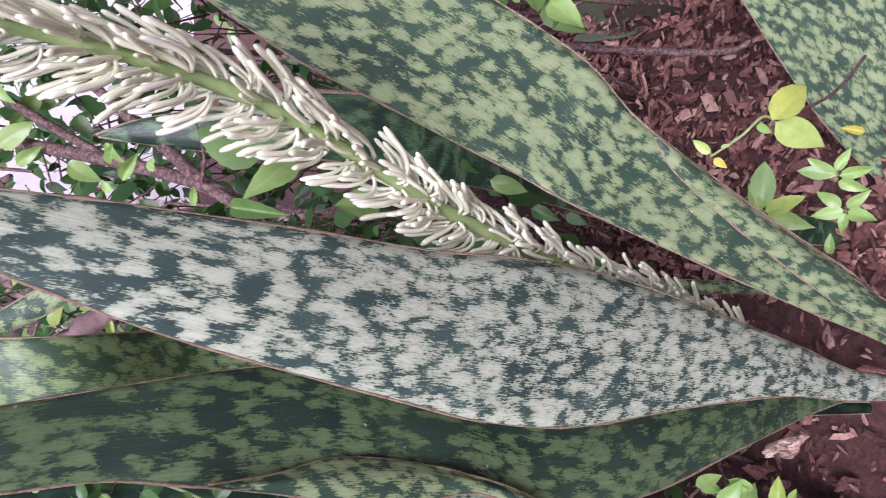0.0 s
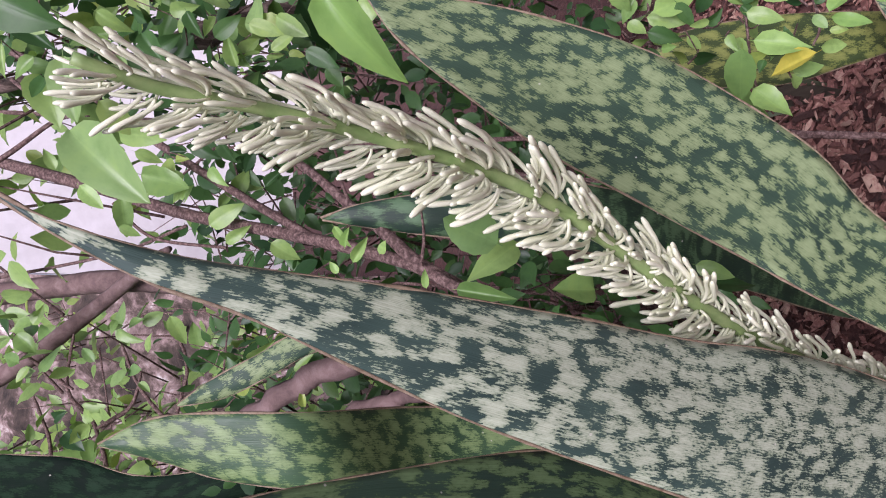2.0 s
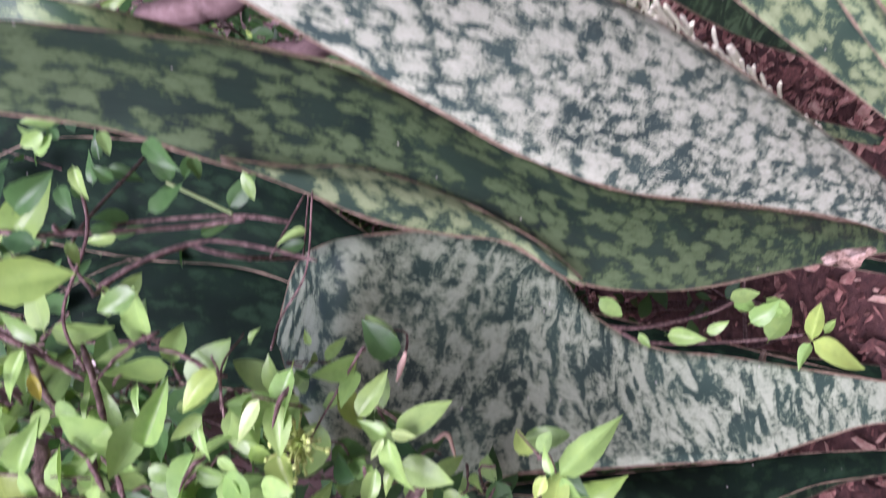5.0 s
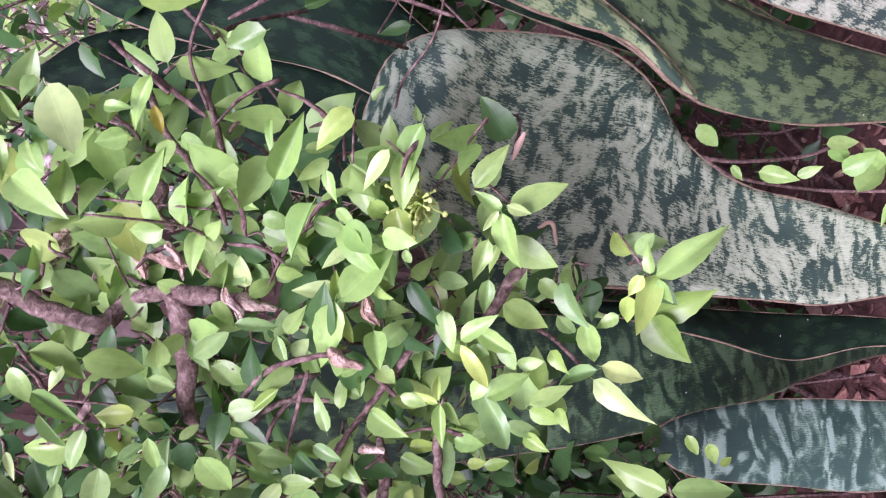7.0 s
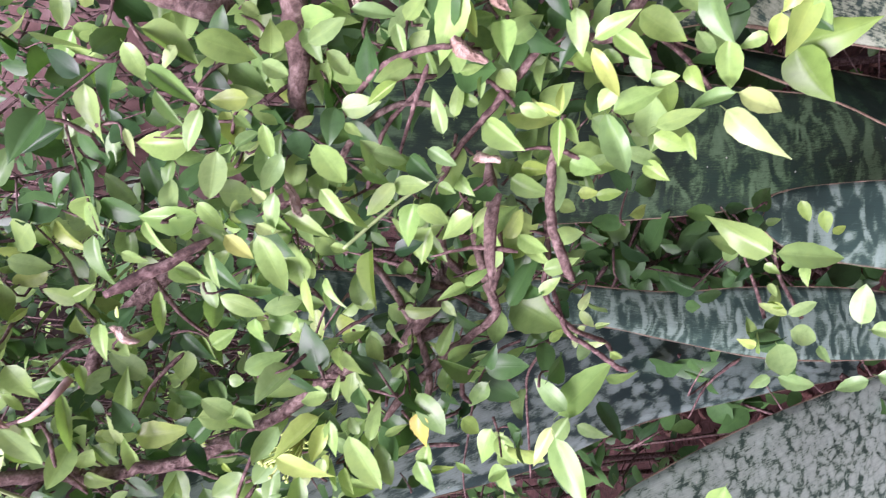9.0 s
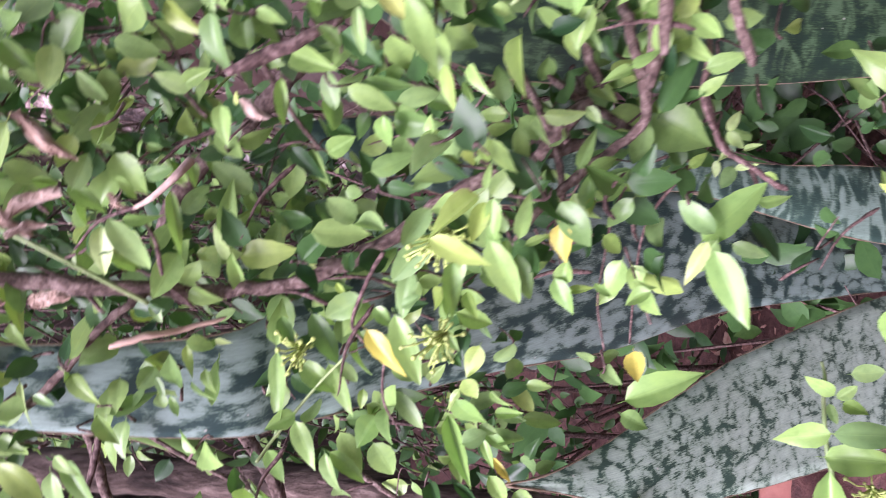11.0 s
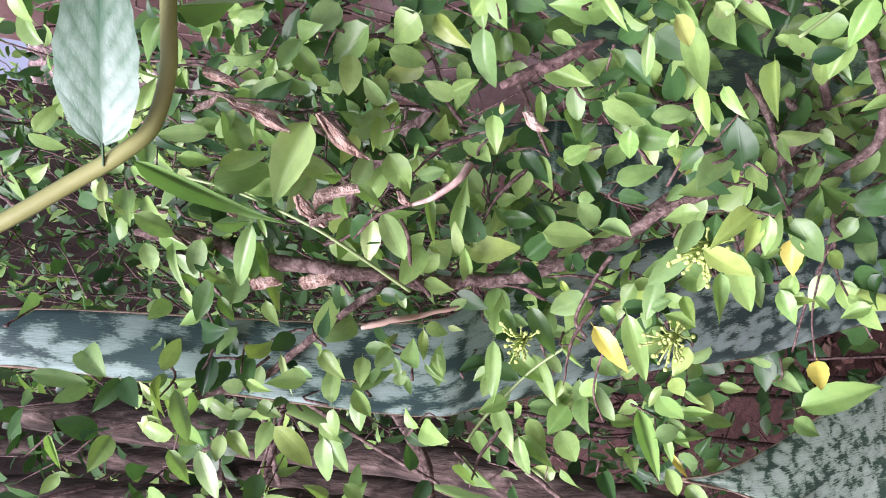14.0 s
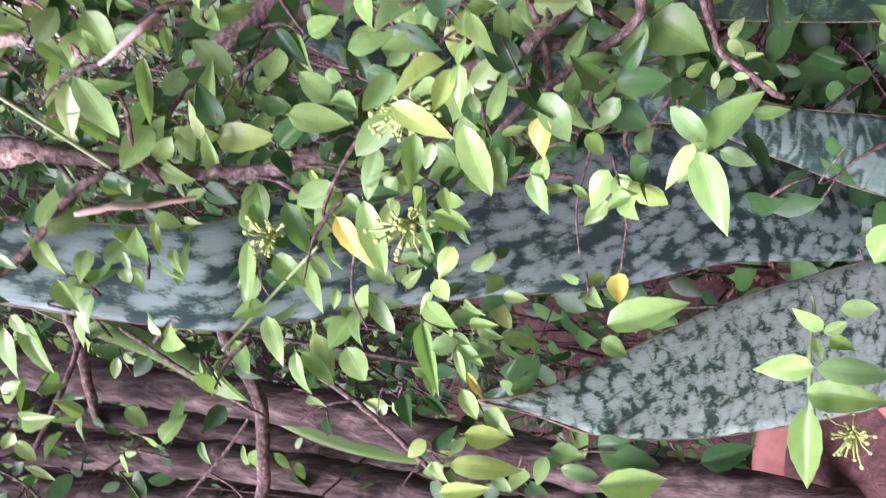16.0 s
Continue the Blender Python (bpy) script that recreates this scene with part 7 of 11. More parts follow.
sprout(shrub, (-0.265, 0.245, 0.576), (-0.252, 0.252, 0.581), (0.49, -0.79, 0.36), 0.38, "s")
sprout(shrub, (-0.267, 0.261, 0.568), (-0.254, 0.266, 0.568), (0.36, -0.72, 0.59), 0.45, "g")
sprout(shrub, (-0.260, 0.260, 0.561), (-0.260, 0.265, 0.569), (0.25, -0.55, 0.80), 0.50, "g")
sprout(shrub, (-0.246, 0.253, 0.566), (-0.251, 0.247, 0.566), (0.58, -0.77, 0.26), 0.40, "s")
sprout(shrub, (-0.267, 0.261, 0.556), (-0.270, 0.248, 0.543), (0.19, -0.60, 0.77), 0.62, "y")
sprout(shrub, (-0.256, 0.255, 0.548), (-0.255, 0.249, 0.539), (0.11, -0.77, 0.63), 0.50, "g")
sprout(shrub, (-0.252, 0.247, 0.536), (-0.244, 0.253, 0.537), (0.45, -0.60, 0.66), 0.30, "l")
sprout(shrub, (-0.253, 0.247, 0.536), (-0.253, 0.254, 0.543), (0.42, -0.63, 0.65), 0.35, "l")
sprout(shrub, (-0.259, 0.255, 0.531), (-0.274, 0.246, 0.529), (0.07, -0.88, 0.47), 0.35, "y")
sprout(shrub, (-0.259, 0.256, 0.529), (-0.266, 0.249, 0.523), (0.25, -0.87, 0.42), 0.50, "g")
sprout(shrub, (-0.237, 0.240, 0.525), (-0.246, 0.239, 0.527), (0.26, -0.86, 0.44), 0.75, "y")
sprout(shrub, (-0.247, 0.243, 0.519), (-0.234, 0.242, 0.506), (0.35, -0.49, 0.80), 0.50, "y")
sprout(shrub, (-0.257, 0.260, 0.511), (-0.271, 0.244, 0.501), (-0.03, -0.74, 0.67), 0.42, "s")
sprout(shrub, (-0.225, 0.249, 0.518), (-0.234, 0.242, 0.512), (0.28, -0.55, 0.78), 0.60, "s")
sprout(shrub, (-0.236, 0.250, 0.507), (-0.231, 0.244, 0.500), (-0.09, -0.82, 0.57), 0.55, "y")
sprout(shrub, (-0.240, 0.261, 0.493), (-0.249, 0.250, 0.492), (0.69, -0.50, 0.52), 0.60, "h")
sprout(shrub, (-0.253, 0.248, 0.497), (-0.243, 0.247, 0.481), (0.28, -0.65, 0.71), 0.40, "g")
sprout(shrub, (-0.258, 0.251, 0.494), (-0.258, 0.242, 0.482), (-0.03, -0.77, 0.63), 0.60, "h")
sprout(shrub, (-0.271, 0.251, 0.492), (-0.271, 0.241, 0.486), (0.46, -0.49, 0.74), 0.60, "h")
sprout(shrub, (-0.269, 0.256, 0.499), (-0.269, 0.249, 0.486), (0.44, -0.65, 0.62), 0.45, "s")
sprout(shrub, (-0.278, 0.257, 0.519), (-0.277, 0.251, 0.508), (0.35, -0.67, 0.65), 0.70, "y")
sprout(shrub, (-0.284, 0.266, 0.506), (-0.278, 0.265, 0.498), (0.56, -0.58, 0.59), 0.50, "s")
sprout(shrub, (-0.287, 0.268, 0.516), (-0.300, 0.254, 0.518), (0.55, -0.59, 0.60), 0.42, "s")
sprout(shrub, (-0.294, 0.265, 0.536), (-0.293, 0.254, 0.523), (0.37, -0.61, 0.70), 0.60, "g")
sprout(shrub, (-0.289, 0.266, 0.533), (-0.284, 0.260, 0.523), (0.49, -0.59, 0.64), 0.50, "h")
sprout(shrub, (-0.273, 0.247, 0.579), (-0.273, 0.239, 0.571), (0.54, -0.71, 0.45), 0.50, "s")
sprout(shrub, (-0.278, 0.249, 0.584), (-0.280, 0.238, 0.575), (0.29, -0.49, 0.82), 0.60, "d")
sprout(shrub, (-0.287, 0.253, 0.565), (-0.289, 0.244, 0.558), (0.52, -0.70, 0.49), 0.55, "y")
sprout(shrub, (-0.287, 0.246, 0.572), (-0.287, 0.242, 0.566), (0.57, -0.65, 0.50), 0.70, "g")
sprout(shrub, (-0.296, 0.263, 0.506), (-0.293, 0.260, 0.498), (0.37, -0.59, 0.72), 0.60, "l")
sprout(shrub, (-0.294, 0.259, 0.500), (-0.288, 0.255, 0.492), (0.46, -0.72, 0.52), 0.50, "h")
sprout(shrub, (-0.300, 0.261, 0.514), (-0.303, 0.259, 0.505), (0.52, -0.61, 0.60), 0.70, "g")
sprout(shrub, (-0.303, 0.263, 0.516), (-0.310, 0.256, 0.524), (0.44, -0.50, 0.75), 0.60, "d")
sprout(shrub, (-0.308, 0.266, 0.528), (-0.315, 0.260, 0.535), (0.65, -0.46, 0.60), 0.60, "g")
sprout(shrub, (-0.235, 0.259, 0.533), (-0.240, 0.257, 0.525), (0.40, -0.74, 0.55), 0.70, "h")
sprout(shrub, (-0.229, 0.249, 0.529), (-0.229, 0.243, 0.523), (0.41, -0.57, 0.71), 0.60, "s")
sprout(shrub, (-0.227, 0.247, 0.534), (-0.237, 0.235, 0.524), (0.23, -0.50, 0.83), 0.30, "l")
sprout(shrub, (-0.244, 0.256, 0.559), (-0.250, 0.253, 0.552), (0.44, -0.78, 0.45), 0.80, "g")
sprout(shrub, (-0.245, 0.252, 0.574), (-0.241, 0.251, 0.567), (0.30, -0.74, 0.61), 0.50, "y")
sprout(shrub, (-0.253, 0.246, 0.485), (-0.258, 0.237, 0.483), (0.20, -0.79, 0.58), 0.50, "h")
sprout(shrub, (-0.307, 0.250, 0.654), (-0.313, 0.243, 0.644), (0.54, -0.78, 0.30), 0.45, "y")
sprout(shrub, (-0.315, 0.243, 0.644), (-0.324, 0.240, 0.633), (0.61, -0.76, 0.24), 0.50, "p")
sprout(shrub, (-0.307, 0.241, 0.634), (-0.312, 0.241, 0.624), (0.29, -0.86, 0.42), 0.60, "p")
sprout(shrub, (-0.322, 0.253, 0.632), (-0.340, 0.242, 0.619), (0.45, -0.74, 0.50), 0.42, "y")
sprout(shrub, (-0.314, 0.240, 0.607), (-0.315, 0.239, 0.600), (0.59, -0.59, 0.56), 0.60, "g")
sprout(shrub, (-0.294, 0.243, 0.580), (-0.310, 0.236, 0.581), (0.65, -0.66, 0.38), 0.50, "y")
sprout(shrub, (-0.315, 0.247, 0.671), (-0.320, 0.235, 0.662), (0.53, -0.61, 0.59), 0.30, "y")
sprout(shrub, (-0.333, 0.244, 0.660), (-0.339, 0.245, 0.650), (0.77, -0.49, 0.40), 0.40, "s")
sprout(shrub, (-0.324, 0.245, 0.649), (-0.338, 0.238, 0.645), (0.42, -0.85, 0.31), 0.30, "s")
sprout(shrub, (-0.335, 0.253, 0.679), (-0.338, 0.251, 0.669), (0.31, -0.94, 0.17), 0.50, "g")
sprout(shrub, (-0.291, 0.235, 0.611), (-0.295, 0.228, 0.598), (0.70, -0.64, 0.32), 0.35, "g")
sprout(shrub, (-0.309, 0.250, 0.624), (-0.310, 0.241, 0.608), (0.80, -0.51, 0.31), 0.35, "g")
sprout(shrub, (-0.291, 0.238, 0.580), (-0.297, 0.238, 0.567), (0.19, -0.93, 0.30), 0.50, "y")
sprout(shrub, (-0.291, 0.236, 0.560), (-0.304, 0.236, 0.569), (0.62, -0.55, 0.57), 0.60, "g")
sprout(shrub, (-0.300, 0.253, 0.547), (-0.307, 0.248, 0.552), (0.77, -0.53, 0.35), 0.40, "p")
sprout(shrub, (-0.322, 0.262, 0.534), (-0.313, 0.263, 0.526), (0.71, -0.52, 0.47), 0.50, "g")
sprout(shrub, (-0.325, 0.252, 0.579), (-0.317, 0.250, 0.570), (0.77, -0.50, 0.39), 0.60, "d")
sprout(shrub, (-0.199, 0.261, 0.451), (-0.174, 0.261, 0.427), (0.12, -0.64, 0.76), 0.38, "y")
sprout(shrub, (-0.196, 0.257, 0.458), (-0.183, 0.261, 0.461), (-0.01, -0.62, 0.79), 0.45, "y")
sprout(shrub, (-0.199, 0.264, 0.449), (-0.221, 0.251, 0.458), (0.07, -0.79, 0.61), 0.42, "y")
sprout(shrub, (-0.200, 0.261, 0.450), (-0.209, 0.256, 0.442), (0.06, -0.63, 0.77), 0.50, "y")
sprout(shrub, (-0.198, 0.259, 0.459), (-0.208, 0.261, 0.460), (0.28, -0.55, 0.78), 0.60, "l")
sprout(shrub, (-0.209, 0.262, 0.460), (-0.221, 0.261, 0.456), (0.31, -0.79, 0.53), 0.60, "l")
sprout(shrub, (-0.227, 0.282, 0.429), (-0.205, 0.264, 0.415), (0.35, -0.88, 0.32), 0.55, "h")
sprout(shrub, (-0.227, 0.279, 0.431), (-0.239, 0.259, 0.419), (0.14, -0.44, 0.89), 0.75, "h")
sprout(shrub, (-0.207, 0.264, 0.491), (-0.218, 0.249, 0.486), (0.05, -0.63, 0.77), 0.60, "s")
sprout(shrub, (-0.221, 0.260, 0.477), (-0.239, 0.254, 0.469), (0.37, -0.76, 0.54), 0.50, "y")
sprout(shrub, (-0.216, 0.258, 0.464), (-0.224, 0.260, 0.471), (0.20, -0.70, 0.68), 0.55, "g")
sprout(shrub, (-0.235, 0.247, 0.473), (-0.249, 0.257, 0.484), (0.59, -0.50, 0.63), 0.40, "s")
sprout(shrub, (-0.238, 0.254, 0.466), (-0.240, 0.248, 0.446), (0.43, -0.63, 0.64), 0.45, "p")
sprout(shrub, (-0.248, 0.259, 0.463), (-0.252, 0.233, 0.448), (0.10, -0.44, 0.89), 0.42, "p")
sprout(shrub, (-0.222, 0.265, 0.487), (-0.228, 0.262, 0.478), (0.33, -0.60, 0.73), 0.60, "s")
sprout(shrub, (-0.230, 0.251, 0.494), (-0.234, 0.241, 0.490), (0.35, -0.14, 0.93), 0.60, "h")
sprout(shrub, (-0.348, 0.259, 0.611), (-0.360, 0.243, 0.606), (0.16, -0.54, 0.82), 0.36, "y")
sprout(shrub, (-0.354, 0.259, 0.602), (-0.358, 0.246, 0.598), (0.47, -0.53, 0.71), 0.25, "y")
sprout(shrub, (-0.333, 0.262, 0.585), (-0.347, 0.241, 0.584), (0.02, -0.71, 0.71), 0.36, "g")
sprout(shrub, (-0.367, 0.265, 0.643), (-0.370, 0.259, 0.624), (0.26, -0.64, 0.73), 0.42, "g")
sprout(shrub, (-0.367, 0.271, 0.636), (-0.364, 0.266, 0.617), (0.32, -0.78, 0.53), 0.32, "g")
sprout(shrub, (-0.361, 0.275, 0.623), (-0.366, 0.269, 0.628), (0.53, -0.79, 0.30), 0.70, "g")
sprout(shrub, (-0.334, 0.275, 0.546), (-0.340, 0.265, 0.542), (0.09, -0.55, 0.83), 0.50, "d")
sprout(shrub, (-0.325, 0.235, 0.553), (-0.328, 0.230, 0.564), (0.27, -0.60, 0.75), 0.42, "y")
sprout(shrub, (-0.324, 0.234, 0.554), (-0.317, 0.237, 0.544), (0.36, -0.51, 0.78), 0.42, "y")
sprout(shrub, (-0.322, 0.243, 0.539), (-0.311, 0.254, 0.541), (0.13, -0.82, 0.56), 0.52, "y")
sprout(shrub, (-0.349, 0.249, 0.523), (-0.324, 0.258, 0.516), (0.32, -0.49, 0.81), 0.45, "d")
sprout(shrub, (-0.328, 0.250, 0.514), (-0.317, 0.246, 0.503), (0.14, -0.64, 0.76), 0.50, "g")
sprout(shrub, (-0.336, 0.244, 0.515), (-0.326, 0.244, 0.509), (0.23, -0.50, 0.84), 0.50, "g")
sprout(shrub, (-0.175, 0.312, 0.678), (-0.190, 0.288, 0.665), (0.49, -0.70, 0.52), 0.48, "p")
sprout(shrub, (-0.189, 0.315, 0.686), (-0.181, 0.318, 0.693), (-0.00, -0.99, 0.15), 0.45, "g")
sprout(shrub, (-0.175, 0.321, 0.683), (-0.182, 0.314, 0.686), (0.07, -0.94, 0.34), 0.60, "g")
sprout(shrub, (-0.179, 0.307, 0.664), (-0.175, 0.316, 0.673), (-0.08, -0.99, -0.08), 0.60, "g")
sprout(shrub, (-0.161, 0.293, 0.646), (-0.180, 0.290, 0.651), (0.07, -0.95, 0.30), 0.36, "y")
sprout(shrub, (-0.173, 0.292, 0.659), (-0.171, 0.286, 0.649), (0.33, -0.94, 0.02), 0.40, "y")
sprout(shrub, (-0.182, 0.293, 0.651), (-0.186, 0.292, 0.661), (-0.01, -0.90, 0.43), 0.75, "y")
sprout(shrub, (-0.173, 0.301, 0.644), (-0.182, 0.299, 0.640), (-0.08, -0.95, 0.29), 0.40, "o")
sprout(shrub, (-0.197, 0.315, 0.684), (-0.203, 0.304, 0.679), (0.19, -0.95, 0.26), 0.50, "g")
sprout(shrub, (-0.191, 0.303, 0.691), (-0.205, 0.297, 0.687), (0.19, -0.96, 0.22), 0.42, "y")
sprout(shrub, (-0.200, 0.288, 0.684), (-0.202, 0.269, 0.668), (0.39, -0.92, -0.08), 0.50, "y")
sprout(shrub, (-0.209, 0.292, 0.669), (-0.195, 0.298, 0.670), (0.54, -0.83, 0.09), 0.55, "g")
sprout(shrub, (-0.180, 0.288, 0.639), (-0.187, 0.281, 0.639), (0.10, -0.88, 0.46), 0.80, "g")
sprout(shrub, (-0.177, 0.284, 0.635), (-0.178, 0.275, 0.626), (0.19, -0.88, 0.44), 0.50, "g")
sprout(shrub, (-0.173, 0.285, 0.625), (-0.185, 0.278, 0.626), (-0.03, -0.75, 0.66), 0.32, "g")
sprout(shrub, (-0.181, 0.277, 0.625), (-0.183, 0.268, 0.615), (0.15, -0.76, 0.64), 0.50, "g")
sprout(shrub, (-0.174, 0.268, 0.608), (-0.189, 0.255, 0.616), (0.44, -0.71, 0.55), 0.52, "g")
sprout(shrub, (-0.176, 0.253, 0.608), (-0.154, 0.254, 0.603), (0.02, -0.96, 0.28), 0.40, "y")
sprout(shrub, (-0.160, 0.262, 0.611), (-0.170, 0.254, 0.610), (-0.02, -0.94, 0.35), 0.30, "y")
sprout(shrub, (-0.150, 0.251, 0.590), (-0.162, 0.247, 0.599), (-0.01, -0.90, 0.43), 0.55, "y")
sprout(shrub, (-0.174, 0.286, 0.601), (-0.177, 0.278, 0.595), (0.26, -0.95, 0.20), 0.80, "d")
sprout(shrub, (-0.168, 0.262, 0.599), (-0.165, 0.261, 0.590), (0.35, -0.76, 0.54), 0.42, "g")
sprout(shrub, (-0.170, 0.261, 0.591), (-0.178, 0.260, 0.600), (0.16, -0.88, 0.46), 0.45, "g")
sprout(shrub, (-0.171, 0.254, 0.593), (-0.180, 0.249, 0.589), (0.33, -0.76, 0.56), 0.42, "y")
sprout(shrub, (-0.161, 0.253, 0.575), (-0.176, 0.252, 0.581), (0.52, -0.66, 0.53), 0.36, "p")
sprout(shrub, (-0.152, 0.257, 0.565), (-0.179, 0.253, 0.569), (0.25, -0.71, 0.66), 0.42, "y")
sprout(shrub, (-0.174, 0.266, 0.537), (-0.156, 0.265, 0.530), (0.54, -0.67, 0.50), 0.42, "g")
sprout(shrub, (-0.130, 0.263, 0.653), (-0.126, 0.265, 0.630), (0.07, -0.93, 0.37), 0.62, "h")
sprout(shrub, (-0.119, 0.268, 0.641), (-0.119, 0.275, 0.652), (0.31, -0.86, 0.41), 0.60, "d")
sprout(shrub, (-0.117, 0.302, 0.651), (-0.103, 0.295, 0.643), (0.32, -0.89, 0.33), 0.60, "d")
sprout(shrub, (-0.088, 0.280, 0.642), (-0.093, 0.282, 0.648), (-0.20, -0.93, 0.31), 0.60, "y")
sprout(shrub, (-0.087, 0.293, 0.627), (-0.093, 0.287, 0.624), (-0.08, -1.00, 0.03), 0.50, "g")
sprout(shrub, (-0.089, 0.295, 0.614), (-0.095, 0.282, 0.604), (0.11, -0.98, 0.16), 0.42, "d")
sprout(shrub, (-0.111, 0.290, 0.611), (-0.101, 0.290, 0.601), (0.30, -0.85, 0.43), 0.52, "d")
sprout(shrub, (-0.094, 0.306, 0.598), (-0.101, 0.299, 0.595), (0.04, -0.99, 0.15), 0.50, "d")
sprout(shrub, (-0.094, 0.286, 0.583), (-0.103, 0.285, 0.578), (-0.10, -0.71, 0.69), 0.42, "g")
sprout(shrub, (-0.112, 0.284, 0.560), (-0.116, 0.282, 0.570), (0.26, -0.69, 0.68), 0.42, "g")
sprout(shrub, (-0.099, 0.290, 0.634), (-0.108, 0.286, 0.630), (-0.12, -0.99, 0.09), 0.50, "g")
sprout(shrub, (-0.139, 0.289, 0.613), (-0.148, 0.295, 0.623), (0.53, -0.74, 0.42), 0.62, "g")
sprout(shrub, (-0.121, 0.282, 0.634), (-0.128, 0.280, 0.630), (0.63, -0.76, 0.15), 0.50, "g")
sprout(shrub, (-0.154, 0.285, 0.575), (-0.147, 0.281, 0.571), (0.59, -0.68, 0.43), 0.50, "g")
sprout(shrub, (-0.118, 0.286, 0.628), (-0.116, 0.286, 0.620), (0.04, -0.90, 0.43), 0.50, "d")
sprout(shrub, (-0.092, 0.292, 0.645), (-0.088, 0.291, 0.650), (-0.29, -0.95, 0.07), 0.50, "g")
sprout(shrub, (-0.106, 0.292, 0.638), (-0.113, 0.284, 0.633), (0.43, -0.83, 0.35), 0.50, "d")
sprout(shrub, (-0.101, 0.287, 0.622), (-0.098, 0.286, 0.629), (-0.13, -0.88, 0.47), 0.50, "d")
# Many of these take the dark kind, its colour standing for shade from above.
sprout(shrub, (-0.126, 0.442, 0.598), (-0.104, 0.440, 0.612), (-0.01, -0.99, 0.16), 0.50, "d")
sprout(shrub, (-0.122, 0.430, 0.592), (-0.106, 0.433, 0.584), (0.30, -0.75, 0.59), 0.45, "d")
sprout(shrub, (-0.132, 0.459, 0.594), (-0.145, 0.453, 0.608), (0.28, -0.94, 0.19), 0.50, "d")
sprout(shrub, (-0.129, 0.401, 0.572), (-0.110, 0.398, 0.562), (-0.08, -0.91, 0.40), 0.50, "d")
sprout(shrub, (-0.144, 0.401, 0.584), (-0.134, 0.396, 0.571), (0.22, -0.95, 0.22), 0.35, "d")
sprout(shrub, (-0.139, 0.380, 0.538), (-0.147, 0.386, 0.551), (0.38, -0.74, 0.55), 0.45, "d")
sprout(shrub, (-0.098, 0.400, 0.649), (-0.099, 0.402, 0.664), (0.35, -0.86, 0.37), 0.50, "y")
sprout(shrub, (-0.102, 0.390, 0.653), (-0.110, 0.394, 0.661), (0.12, -0.97, 0.22), 0.60, "y")
sprout(shrub, (-0.112, 0.396, 0.656), (-0.103, 0.390, 0.650), (0.38, -0.92, 0.00), 0.60, "y")
sprout(shrub, (-0.095, 0.436, 0.650), (-0.100, 0.427, 0.640), (0.27, -0.96, 0.04), 0.60, "d")
sprout(shrub, (-0.109, 0.427, 0.650), (-0.103, 0.432, 0.656), (0.25, -0.95, 0.19), 0.60, "d")
sprout(shrub, (-0.117, 0.431, 0.632), (-0.101, 0.434, 0.634), (0.37, -0.82, 0.43), 0.45, "d")
sprout(shrub, (-0.128, 0.425, 0.634), (-0.112, 0.425, 0.636), (0.20, -0.80, 0.56), 0.50, "d")
sprout(shrub, (-0.124, 0.426, 0.626), (-0.120, 0.425, 0.635), (0.18, -0.95, 0.24), 0.60, "d")
sprout(shrub, (-0.122, 0.440, 0.628), (-0.127, 0.434, 0.610), (0.34, -0.76, 0.55), 0.45, "d")
sprout(shrub, (-0.133, 0.408, 0.637), (-0.122, 0.416, 0.640), (0.07, -0.91, 0.41), 0.50, "d")
sprout(shrub, (-0.147, 0.375, 0.661), (-0.119, 0.369, 0.650), (0.20, -0.91, 0.36), 0.60, "h")
sprout(shrub, (-0.136, 0.355, 0.621), (-0.140, 0.356, 0.633), (-0.00, -0.97, 0.23), 0.45, "g")
sprout(shrub, (-0.146, 0.301, 0.624), (-0.143, 0.294, 0.613), (0.22, -0.75, 0.62), 0.40, "g")
sprout(shrub, (-0.149, 0.405, 0.622), (-0.143, 0.407, 0.610), (0.45, -0.89, 0.07), 0.40, "d")
sprout(shrub, (-0.134, 0.349, 0.656), (-0.136, 0.343, 0.650), (-0.01, -0.95, 0.32), 0.40, "g")
sprout(shrub, (-0.167, 0.317, 0.545), (-0.161, 0.318, 0.548), (0.54, -0.61, 0.57), 0.50, "y")
sprout(shrub, (-0.176, 0.322, 0.536), (-0.165, 0.323, 0.529), (0.37, -0.71, 0.60), 0.42, "y")
sprout(shrub, (-0.183, 0.320, 0.542), (-0.180, 0.322, 0.549), (0.13, -0.63, 0.76), 0.50, "d")
sprout(shrub, (-0.392, 0.254, 0.757), (-0.419, 0.233, 0.767), (0.58, -0.78, 0.24), 0.46, "p")
sprout(shrub, (-0.407, 0.238, 0.788), (-0.408, 0.251, 0.771), (0.55, -0.77, 0.32), 0.40, "y")
sprout(shrub, (-0.419, 0.241, 0.790), (-0.413, 0.249, 0.769), (0.62, -0.78, 0.07), 0.60, "s")
sprout(shrub, (-0.441, 0.244, 0.774), (-0.469, 0.230, 0.777), (0.51, -0.85, 0.12), 0.30, "s")
sprout(shrub, (-0.456, 0.249, 0.770), (-0.462, 0.232, 0.764), (0.59, -0.79, 0.16), 0.25, "y")
sprout(shrub, (-0.437, 0.245, 0.772), (-0.443, 0.239, 0.767), (0.66, -0.72, -0.21), 0.30, "y")
sprout(shrub, (-0.461, 0.233, 0.791), (-0.471, 0.235, 0.780), (0.63, -0.62, -0.48), 0.40, "g")
sprout(shrub, (-0.410, 0.252, 0.760), (-0.412, 0.246, 0.742), (0.81, -0.55, 0.22), 0.50, "p")
sprout(shrub, (-0.385, 0.270, 0.766), (-0.394, 0.273, 0.758), (0.39, -0.78, 0.49), 0.60, "s")
